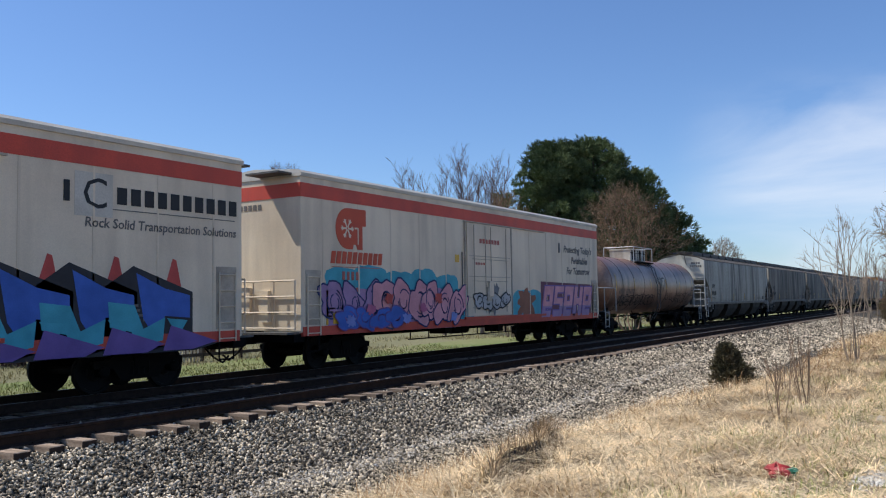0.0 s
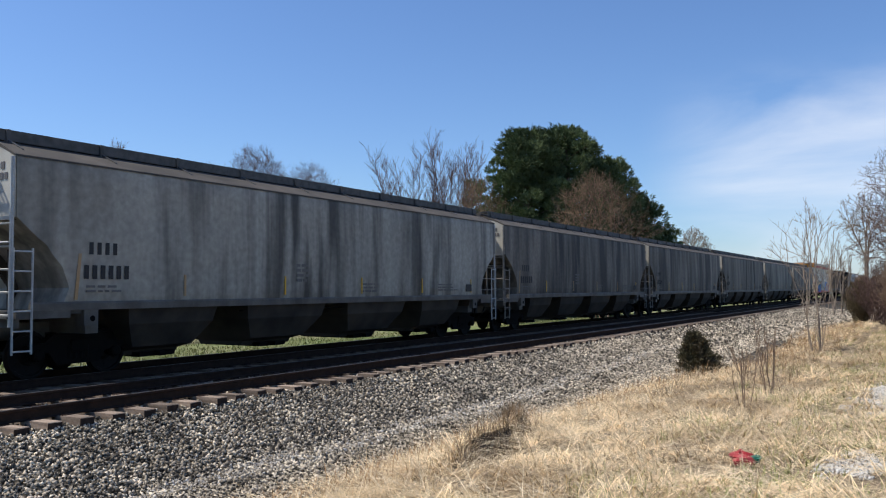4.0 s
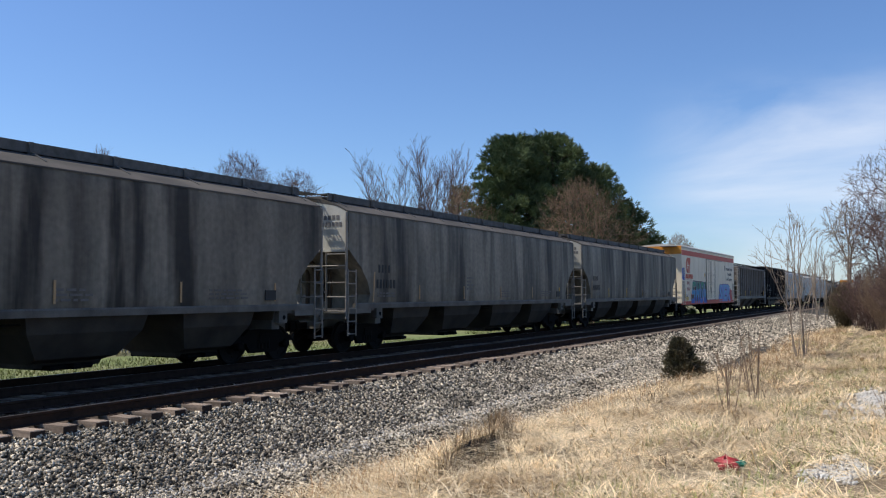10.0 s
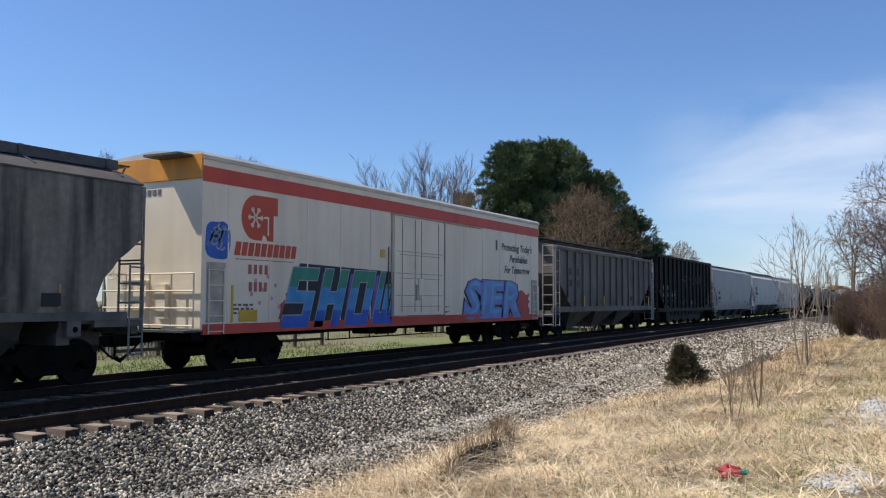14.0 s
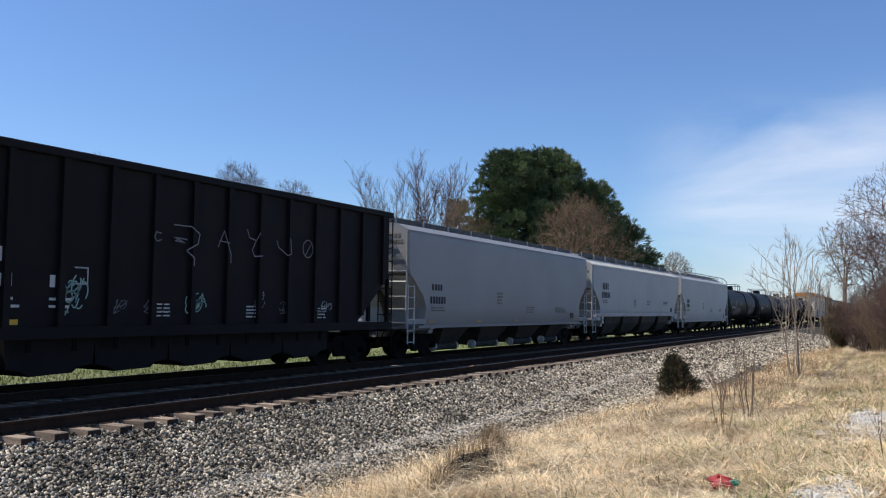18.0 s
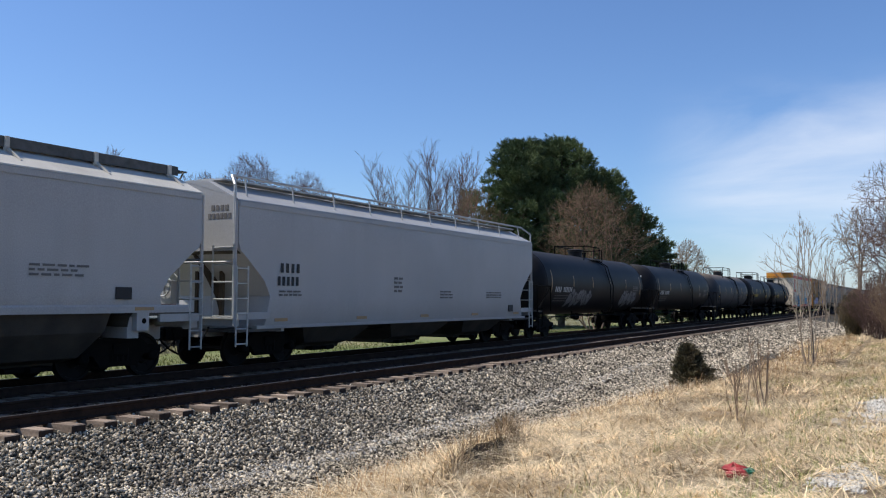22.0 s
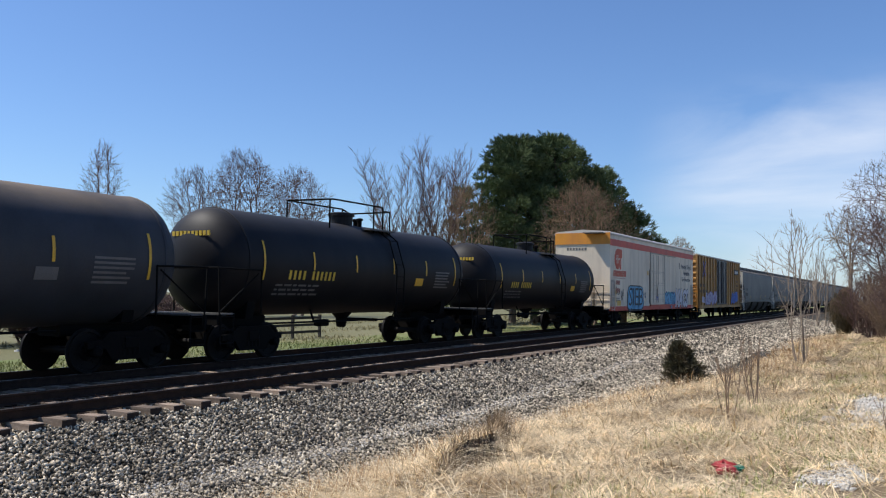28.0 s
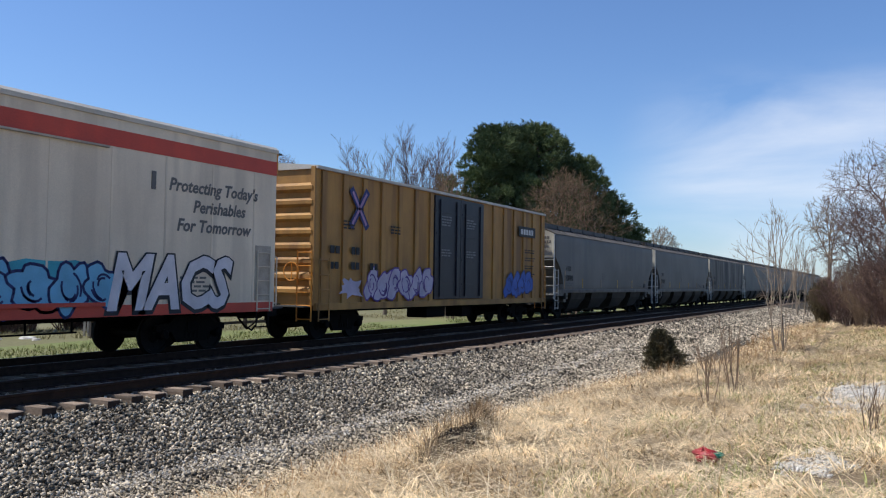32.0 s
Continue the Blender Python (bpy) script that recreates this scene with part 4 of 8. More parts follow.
        hr.path([(-1.52, e * (L / 2 + 0.1), 1.2), (-1.52, e * (L / 2 + 0.1), 2.58)], 0.02).path([(-0.3, e * (L / 2 + 0.1), 1.2), (-0.3, e * (L / 2 + 0.1), 2.2), (-0.42, e * (L / 2 + 0.1), 2.3)], 0.02)
        part("handrail", hr, steel, car)
        for x in (-1.55, 1.55):
            part("corner_post", Shape().tube((x, e * (L / 2 + 0.06), 1.05), (x, e * (L / 2 + 0.06), eave - 0.02), 0.038, 6), frame_mat or steel, car)
        ladder(car, 1.54, e * (L / 2 + 0.07), 0.84, e * (L / 2 + 0.07), 1.2, 2.98, steel, 5, 0.026)
        ladder(car, 1.60, e * (L / 2 + 0.05), 1.62, e * (L / 2 - 0.32), 0.55, 2.48, steel, 6, 0.022)
        part("air_hose", Shape().path([(0.7, e * (L / 2 + 0.02), 1.0), (0.66, e * (L / 2 + 0.16), 0.72), (0.5, e * (L / 2 + 0.3), 0.55)], 0.024), UNDER, car)
    if detail:
        bw = brake_wheel(car, -0.75, -L / 2 - 0.16, 2.0, steel)
        part("brake_box", Shape().box(-1.0, -0.5, -L / 2 - 0.12, -L / 2 + 0.12, 1.55, 2.15, 0.03), sill_mat, bw)
        for k, y in enumerate((-1.9, 0.2, 1.6)):
            part("sill_pipe", Shape().tube((1.3, y * 1.4 - 1.0, low - 0.16), (1.3, y * 1.4 + 0.6, low - 0.16), 0.022, 5), UNDER, car)
    # roof sheet, walkways on posts, and the line of hatch covers
    part("roof_cap", Shape().along_y([(1.585, eave + 0.0), (1.575, eave + 0.035), (1.12, eave + 0.255), (0.6, 4.57), (0, top + 0.03), (-0.6, 4.57), (-1.12, eave + 0.255), (-1.575, eave + 0.035), (-1.585, eave), (-1.1, eave + 0.2), (0, top - 0.05), (1.1, eave + 0.2)], -L / 2 - 0.035, L / 2 + 0.035), roof, car, "dusty sloping roof sheet")
    if not rail_top:
        for x in (0.62, -0.62):
            part("roof_walk", Shape().box(x - 0.2, x + 0.2, -L / 2 + 0.02, L / 2 - 0.02, top + 0.10, top + 0.13).box(x + 0.18, x + 0.205, -L / 2 + 0.02, L / 2 - 0.02, top - 0.07, top + 0.14), GRATE, car, "steel grating walkway")
        n = 10
        for i in range(n):
            y = -L / 2 + 0.3 + (L - 0.6) * i / (n - 1)
            br = Shape().box(0.80, 0.87, y - 0.045, y + 0.045, top - 0.16, top + 0.14)
            br.along_y([(0.84, 4.50), (1.30, eave + 0.16), (1.30, eave + 0.19), (0.84, 4.56)], y - 0.02, y + 0.02)
            part("walk_bracket", br, GRATE if old else roof, car)
        for e in (-1, 1):
            gr = Shape()
            for k in range(6):
                yk = e * (L / 2 + 0.06 + 0.105 * k)
                gr.box(-0.10, 0.46, yk - 0.02, yk + 0.02, top + 0.10, top + 0.14)
            for k in range(6):
                gr.box(-0.10 + 0.105 * k, -0.065 + 0.105 * k, *sorted((e * (L / 2 + 0.03), e * (L / 2 + 0.62))), top + 0.11, top + 0.13)
            part("end_walk", gr, GRATE, car, "open steel grating over the car end")
            part("walk_strut", Shape().tube((0.4, e * (L / 2 + 0.55), top + 0.1), (0.4, e * (L / 2 + 0.03), eave - 0.25), 0.02, 4), GRATE, car)
    else:
        rl = Shape()
        z = top + 0.10
        rl.path([(1.52, -L / 2 - 0.06, 1.2), (1.50, -L / 2 - 0.06, 4.42), (1.2, -L / 2 + 0.15, z), (1.2, L / 2 - 0.25, z), (1.50, L / 2 + 0.06, 4.42), (1.52, L / 2 + 0.06, 1.2)], 0.036, 6)
        part("roof_rail", rl, steel, car, "pale tubular roof handrail")
        for i in range(10):
            y = -L / 2 + 0.6 + (L - 1.2) * i / 9
            part("rail_post", Shape().path([(1.2, y, z), (1.28, y, eave + 0.16)], 0.022, 4), steel, car)
        part("roof_walk", Shape().box(0.4, 0.85, -L / 2 + 0.2, L / 2 - 0.2, top + 0.02, top + 0.06), GALV, car)
    nh = 10
    for i in range(nh):
        y = -L / 2 + 1.0 + (L - 2.0) * i / (nh - 1)
        hc = part("hatch_cover", shared("hatch_cover", lambda q: q.box(-0.3, 0.3, -0.55, 0.55, 0, 0.12, 0.03), roof), roof, car)
        hc.location = (0, y, top)
    if marks:
        y = -L / 2 + 1.48
        za, ha, wa, zb, hb, wb = mark
        bar_row(car, 1.613, y + 0.06, za, wa, ha, 4, ink, 0.5)
        bar_row(car, 1.613, y - 0.05, zb, wb, hb, 6 if wb > 1 else 5, ink, 0.45)
        sp = small_print(Shape(), r, 1.613, y, zb - 0.17, 1.0, 2, 0.045, 0.09)
        small_print(sp, r, 1.613, 1.0, zb - 0.1, 0.9, 3)
        small_print(sp, r, 1.613, -1.9, 2.3, 0.5, 4, 0.07, 0.13)
        small_print(sp, r, 1.613, L / 2 - 4.3, zb - 0.1, 1.3, 3, 0.045, 0.09)
        tagged(part("stencilled_data", sp, INK_GREY, car), kind="stuff")
        es = Shape()
        for k in range(4):
            es.box(0.72 + k * 0.15, 0.82 + k * 0.15, -L / 2 - 0.04, -L / 2 - 0.032, eave - 0.22, eave - 0.09)
        for k in range(6):
            es.box(0.62 + k * 0.13, 0.71 + k * 0.13, -L / 2 - 0.04, -L / 2 - 0.032, eave - 0.42, eave - 0.29)
        tagged(part("end_mark", es, INK_GREY, car), kind="stuff")
        part("defect_card_board", Shape().box(1.612, 1.628, L / 2 - 2.35, L / 2 - 1.95, low + 0.25, low + 0.5), INK, car)
        if old:
            part("reflector", Shape().along_x([(-L / 2 + 1.22, 1.53), (-L / 2 + 1.29, 1.53), (-L / 2 + 1.37, 2.42), (-L / 2 + 1.30, 2.42)], 1.607, 1.615), REFLECT_PALE, car, "faded orange reflector strip")
            for k in range(5):
                yk = -L / 2 + 4.0 + (L - 6.0) * k / 4
                part("reflector", Shape().box(1.612, 1.622, yk, yk + 0.055, 1.58, 2.04), REFLECT if r.random() < 0.5 else REFLECT_PALE, car)
        else:
            for k in range(5):
                yk = -L / 2 + 1.35 + (L - 3.2) * k / 4
                part("reflector", Shape().box(1.594, 1.626, yk, yk + 0.5, low + 0.02, low + 0.09) if eave < 4.2 and low > 1.2 else Shape().box(1.594, 1.604, yk, yk + 0.5, low + 0.14, low + 0.22), REFLECT_PALE, car)
    return car


# Bay colour, darkened to hold the shade beneath the hopper bodies.
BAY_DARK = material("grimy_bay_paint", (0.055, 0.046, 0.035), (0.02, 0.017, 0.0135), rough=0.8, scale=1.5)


def ribbed_hopper(front, back, label):
    car, L = new_car("ribbed_hopper", front, back, label, "railcar")
    prof = [(1.36, 1.46), (1.50, 1.47), (1.52, 2.0), (1.52, 2.5), (1.52, 3.0), (1.52, 3.5), (1.52, 4.1), (1.42, 4.25), (0.8, 4.42), (0, 4.46)]

    def yend(z, q):
        return q / 2 - 0.35 if z > 2.9 else q / 2 - 0.35 - 2.1 * (2.9 - z) / 1.45
    part("body", hopper_body(L, prof, yend), RIB_GREY, car, "flat-sided grey-brown hopper body")
    n = 15
    for i in range(n):
        y = -L / 2 + 0.75 + (L - 1.5) * i / (n - 1)
        lo = 1.48 if abs(y) < L / 2 - 2.2 else 1.48 + max(0, (abs(y) - (L / 2 - 2.4)) * 0.72)
        for e in (-1, 1):
            part("side_rib", Shape().box(min(e * 1.525, e * 1.60), max(e * 1.525, e * 1.60), y - 0.045, y + 0.045, lo, 4.12), RIB_GREY, car)
    for e in (-1, 1):
        part("side_sill", Shape().box(min(e * 1.45, e * 1.61), max(e * 1.45, e * 1.61), -L / 2, L / 2, 1.22, 1.47), SILL_GREY, car)
        part("top_chord", Shape().box(min(e * 1.42, e * 1.63), max(e * 1.42, e * 1.63), -L / 2 + 0.3, L / 2 - 0.3, 4.1, 4.24), RIB_GREY, car)
        part("roof_walk", Shape().box(e * 0.55 - 0.22, e * 0.55 + 0.22, -L / 2, L / 2, 4.62, 4.67), GRATE, car)
    part("hatch_trough", Shape().box(-0.4, 0.4, -L / 2 + 0.6, L / 2 - 0.6, 4.44, 4.6, 0.04), ROOF_DARK, car)
    for i in range(3):
        yc = (i - 1) * 3.7
        bay = Shape()
        ring = []
        for hx, hy, z in ((1.36, 1.8, 1.46), (1.2, 1.5, 1.15), (0.6, 0.5, 0.45), (0.55, 0.45, 0.36)):
            ring.append([(hx, yc - hy, z), (hx, yc + hy, z), (-hx, yc + hy, z), (-hx, yc - hy, z)])
        bay.add(sum(ring, []), [(4 * k + a, 4 * k + (a + 1) % 4, 4 * k + 4 + (a + 1) % 4, 4 * k + 4 + a) for k in range(3) for a in range(4)] + [(3, 2, 1, 0), (12, 13, 14, 15)])
        part("discharge_bay", bay, RIB_GREY, car)
    running_gear(car, L, 1.75)
    for e in (-1, 1):
        for x in (-1.5, -0.5, 0.5, 1.5):
            part("end_post", Shape().box(x - 0.06, x + 0.06, e * (L / 2 - 0.42), e * (L / 2 - 0.3), 1.2, 2.95 if abs(x) < 1 else 4.15), RIB_GREY, car)
        part("end_sill", Shape().box(-1.5, 1.5, e * (L / 2 - 0.2), e * L / 2, 1.0, 1.3), RIB_GREY, car)
        ladder(car, 1.56, e * (L / 2 + 0.02), 1.06, e * (L / 2 + 0.02), 0.6, 4.3, GALV, 9)
        ladder(car, 1.64, e * (L / 2 - 0.05), 1.64, e * (L / 2 - 0.55), 0.6, 4.1, GALV, 8)
    r = random.Random(5)
    for y, z, w, k in ((2.05, 2.95, 0.42, 2), (3.05, 2.95, 0.40, 2), (2.0, 2.4, 0.55, 3), (3.0, 2.4, 0.55, 3)):
        bar_row(car, 1.53, -L / 2 + y, z, w, 0.34, k, INK, 0.35)
    pp = Shape().box(1.522, 1.528, -L / 2 + 1.9, -L / 2 + 2.75, 1.7, 3.6).box(1.522, 1.528, -L / 2 + 2.95, -L / 2 + 3.75, 2.1, 3.5)
    part("repainted_patch", pp, HOPPER_MID, car)
    for y in (-L / 2 + 3.9, -L / 2 + 6.9, L / 2 - 1.2):
        part("reflector", Shape().box(1.61, 1.625, y, y + 0.1, 1.5, 2.0), REFLECT, car)
    part("defect_card_board", Shape().box(1.53, 1.54, L / 2 - 4.6, L / 2 - 4.2, 1.75, 2.0), INK, car)
    return car


def black_hopper(front, back, label):
    car, L = new_car("open_top_hopper", front, back, label, "railcar")
    s = Shape()
    for e in (-1, 1):
        s.along_x([(-L / 2 + 0.1, 2.7), (-L / 2 + 1.9, 1.2), (L / 2 - 1.9, 1.2), (L / 2 - 0.1, 2.7), (L / 2 - 0.1, 4.62), (-L / 2 + 0.1, 4.62)], e * 1.46, e * 1.50)
    part("side_sheet", s, COAL_BLACK, car, "flat black side sheet")
    for e in (-1, 1):
        ends = Shape()
        ends.add([(1.46, e * (L / 2 - 0.1), 4.62), (-1.46, e * (L / 2 - 0.1), 4.62), (-1.46, e * (L / 2 - 0.1), 2.7), (1.46, e * (L / 2 - 0.1), 2.7), (1.46, e * (L / 2 - 2.6), 1.0), (-1.46, e * (L / 2 - 2.6), 1.0)],
                 [(0, 1, 2, 3), (3, 2, 5, 4)])
        part("end_sheet", ends, COAL_BLACK, car)
    for e in (-1, 1):
        a, b = sorted((e * 1.40, e * 1.60))
        part("top_chord", Shape().box(a, b, -L / 2, L / 2, 4.55, 4.72, 0.02), COAL_BLACK, car)
        part("side_sill", Shape().box(a, b, -L / 2, L / 2, 1.05, 1.28), COAL_BLACK, car)
        part("end_chord", Shape().box(-1.5, 1.5, min(e * (L / 2 - 0.2), e * L / 2), max(e * (L / 2 - 0.2), e * L / 2), 4.55, 4.72), COAL_BLACK, car)
    n = 14
    for i in range(n):
        y = -L / 2 + 0.5 + (L - 1.0) * i / (n - 1)
        lo = 1.28 + max(0, (abs(y) - (L / 2 - 1.9)) * 0.83)
        for e in (-1, 1):
            a, b = sorted((e * 1.50, e * 1.60))
            part("side_rib", Shape().along_y([(a, lo), (b, lo), (b, 4.55), (a, 4.55)], y - 0.07, y + 0.07), COAL_BLACK, car)
    for i in range(5):
        yc = (i - 2) * 2.0
        bay = Shape().along_x([(yc - 1.02, 1.2), (yc - 0.95, 0.5), (yc - 0.6, 0.42), (yc - 0.45, 0.33), (yc + 0.5, 0.36), (yc + 0.62, 0.46), (yc + 0.98, 0.52), (yc + 1.02, 1.2)], -1.3, 1.3)
        part("discharge_bay", bay, COAL_BLACK, car)
        for q in (-0.7, 0.3):
            part("bay_strap", Shape().box(1.5, 1.54, yc + q, yc + q + 0.09, 0.8, 1.06), UNDER, car)
    running_gear(car, L, 1.7)
    for e in (-1, 1):
        for x in (-1.45, -0.75, 0.0, 0.75, 1.45):
            part("end_post", Shape().box(x - 0.05, x + 0.05, e * (L / 2 - 0.14), e * (L / 2 - 0.04), 1.1, 2.8), COAL_BLACK, car)
        part("end_sill", Shape().box(-1.5, 1.5, e * (L / 2 - 0.25), e * L / 2, 0.98, 1.22), COAL_BLACK, car)
        ladder(car, 1.55, e * (L / 2 + 0.03), 1.05, e * (L / 2 + 0.03), 0.6, 4.5, COAL_BLACK, 10)
        part("end_platform", Shape().box(-1.4, 1.4, e * (L / 2 - 0.6), e * (L / 2 - 0.2), 1.24, 1.28), GALV, car)
    r = random.Random(3)
    s = Shape()
    bars(s, r, 1.502, -L / 2 + 1.5, 2.48, 0.42, 0.27, 2, 0.45)
    bars(s, r, 1.502, -L / 2 + 2.62, 2.48, 0.40, 0.28, 2, 0.45)
    for k in range(3):
        bars(s, r, 1.502, -L / 2 + 1.5 + 1.12 * k, 2.03, 0.42, 0.25, 2, 0.45)
    for k in range(3):
        small_print(s, r, 1.502, -L / 2 + 1.5 + 1.12 * k, 1.78, 0.5, 2, 0.05, 0.14)
    for k in range(6):
        small_print(s, r, 1.502, -L / 2 + 6.4 + 2.9 * (k % 3), 1.72 - 0.03 * k, 0.4, 3, 0.03, 0.08)
    for k in range(7):
        s.box(0.2 + 0.14 * k, 0.29 + 0.14 * k, -L / 2 + 0.085, -L / 2 + 0.095, 4.2, 4.34)
    tagged(part("stencilled_data", s, INK_WHITE, car), kind="stuff")
    for k, (y, z, w, h, m) in enumerate(((-4.05, 1.45, 0.7, 0.85, "mint"), (-2.9, 1.5, 0.6, 0.35, "smoke"), (-2.0, 1.5, 0.45, 0.35, "smoke"), (-0.75, 1.5, 0.75, 0.5, "mint"), (1.5, 1.5, 0.6, 0.6, "pale"), (2.5, 1.45, 0.7, 0.45, "smoke"), (4.35, 1.5, 0.55, 0.45, "pale"))):
        scribble(car, 1.506, y, z, w, h, DECAL[m], 20 + k, strokes=12 if m == "mint" else 8, wide=0.028 if m == "mint" else 0.016)
    part("sprayed_cap", Shape().along_x([(-3.72, 2.1), (-3.38, 2.1), (-3.38, 2.45), (-3.72, 2.45), (-3.69, 2.42), (-3.41, 2.42), (-3.41, 2.13), (-3.69, 2.13)], 1.505, 1.508), DECAL["pale"], car)
    # a name sprayed in single thin strokes, one letter a panel
    s = Shape()
    stroke(s, 1.606, [(-1.62, 3.28), (-1.75, 3.3), (-1.8, 3.18), (-1.72, 3.1), (-1.6, 3.14)], 0.03)
    stroke(s, 1.606, [(-1.2, 3.15), (-0.9, 3.12), (-1.25, 3.22), (-0.85, 3.2)], 0.03)
    stroke(s, 1.606, [(-1.25, 3.5), (-0.7, 3.5), (-0.45, 3.35), (-0.5, 3.12), (-0.85, 2.95), (-0.6, 2.8), (-0.6, 2.62)], 0.03)
    stroke(s, 1.606, [(0.15, 3.1), (0.35, 3.5), (0.6, 2.95), (0.6, 2.75)], 0.028)
    stroke(s, 1.606, [(0.2, 3.25), (0.55, 3.22)], 0.028)
    stroke(s, 1.606, [(1.15, 3.6), (1.25, 3.4), (1.5, 3.35), (1.65, 3.55)], 0.028)
    stroke(s, 1.606, [(1.5, 3.35), (1.35, 3.1), (1.45, 2.95), (1.75, 2.98)], 0.028)
    stroke(s, 1.606, [(2.3, 3.4), (2.35, 3.25), (2.75, 3.05), (2.9, 3.1), (2.85, 3.5)], 0.028)
    stroke(s, 1.606, [(3.6 + 0.22 * math.cos(a), 3.28 + 0.24 * math.sin(a)) for a in [k * math.pi / 6 for k in range(13)]], 0.028)
    stroke(s, 1.606, [(3.5, 3.1), (3.75, 3.45)], 0.025)
    tagged(part("sprayed_name", s, DECAL["smoke"], car), kind="stuff")
    part("reflector", Shape().box(1.505, 1.515, -L / 2 + 2.6, -L / 2 + 3.1, 1.32, 1.42), REFLECT, car)
    return car


def stroke(s, x, pts, w=0.03):
    """A flat sprayed line through (y, z) points; x is a plane or a function of z."""
    xf = x if callable(x) else (lambda q: x)
    for (ya, za), (yb, zb) in zip(pts, pts[1:]):
        d = Vector((yb - ya, zb - za))
        if d.length < 1e-4:
            continue
        e = d.normalized() * w * 0.3
        q = Vector((-d.y, d.x)).normalized() * w / 2
        s.add([(xf(c), b, c) for b, c in ((ya - e.x - q.x, za - e.y - q.y), (yb + e.x - q.x, zb + e.y - q.y), (yb + e.x + q.x, zb + e.y + q.y), (ya - e.x + q.x, za - e.y + q.y))], [(0, 1, 2, 3)])
    return s


def bubble_tag(car, x, y0, y1, z0, z1, line, seed, n=4, fill=None, w=0.035, inner=3):
    """Swollen, lobed throw-up letters side by side: filled or in outline only, with short inner curves."""
    r = random.Random(seed)
    xf = x if callable(x) else (lambda q: x)
    wide = (y1 - y0) / n
    out, body = Shape(), Shape()
    for k in range(n):
        cy, cz = y0 + wide * (k + 0.5), (z0 + z1) / 2 + r.uniform(-0.06, 0.06) * (z1 - z0)
        ry, rz = wide * r.uniform(0.58, 0.8), (z1 - z0) / 2 * r.uniform(0.85, 1.0)
        ph, lobes, lean = r.uniform(0, 6), r.choice((3, 3, 4, 5)), r.uniform(-0.6, 0.6)
        ring = []
        for i in range(28):
            a = 2 * math.pi * i / 28
            q = 0.66 + 0.34 * abs(math.sin(lobes * a / 2 + ph)) ** 0.7 + 0.05 * math.sin(7 * a + ph)
            zz = q * rz * math.sin(a)
            ring.append((cy + q * ry * math.cos(a) + lean * zz, cz + zz))
        lift = 0.003 * k
        if fill:
            b = len(body.v)
            body.v += [(xf(cz) + lift, cy, cz)] + [(xf(cz + (c - cz) * 0.5) + lift, cy + (p - cy) * 0.5, cz + (c - cz) * 0.5) for p, c in ring] + [(xf(c) + lift, p, c) for p, c in ring]
            m = len(ring)
            body.f += [[b, b + 1 + i, b + 1 + (i + 1) % m] for i in range(m)] + [[b + 1 + i, b + 1 + m + i, b + 1 + m + (i + 1) % m, b + 1 + (i + 1) % m] for i in range(m)]
        up = lambda q, lift=lift: xf(q) + lift + 0.002
        stroke(out, up, ring + ring[:1], w)
        for _ in range(inner):
            a0, q0 = r.uniform(0, 6.3), r.uniform(0.25, 0.6)
            stroke(out, up, [(cy + q0 * ry * math.cos(a0 + 0.35 * i) * (1 - 0.06 * i), cz + q0 * rz * math.sin(a0 + 0.35 * i)) for i in range(6)], w * 0.8)
    if fill:
        part("graffiti_letters", body, fill, car, "swollen sprayed letters")
    tagged(part("graffiti_outline", out, line, car), kind="stuff")


def scribble(car, x, y, z, w, h, mat, seed, strokes=6, name="chalk_scrawl", wide=0.036):
    """A loose sprayed scrawl of thin looping lines."""
    r = random.Random(seed)
    s = Shape()
    xf = x if callable(x) else (lambda q: x)
    for _ in range(strokes):
        n = 9
        px, pz, a, b = r.uniform(0, w), r.uniform(0, h), r.uniform(0.5, 2.4), r.uniform(0, 6)
        cy, cz, ry, rz = r.uniform(0.25, 0.75) * w, r.uniform(0.25, 0.75) * h, r.uniform(0.12, 0.28) * w, r.uniform(0.15, 0.3) * h
        pts = [(y + cy + ry * math.cos(b + a * 2.6 * i / n), z + cz + rz * math.sin(b + 1.3 * a * 2.6 * i / n)) for i in range(n)]
        for (ya, za), (yb, zb) in zip(pts, pts[1:]):
            d = Vector((yb - ya, zb - za))
            if d.length < 1e-4:
                continue
            q = Vector((-d.y, d.x)).normalized() * wide / 2
            s.add([(xf(c2), b2, c2) for b2, c2 in ((ya - q.x, za - q.y), (yb - q.x, zb - q.y), (yb + q.x, zb + q.y), (ya + q.x, za + q.y))], [(0, 1, 2, 3)])
    return tagged(part(name, s, mat, car), kind="stuff")


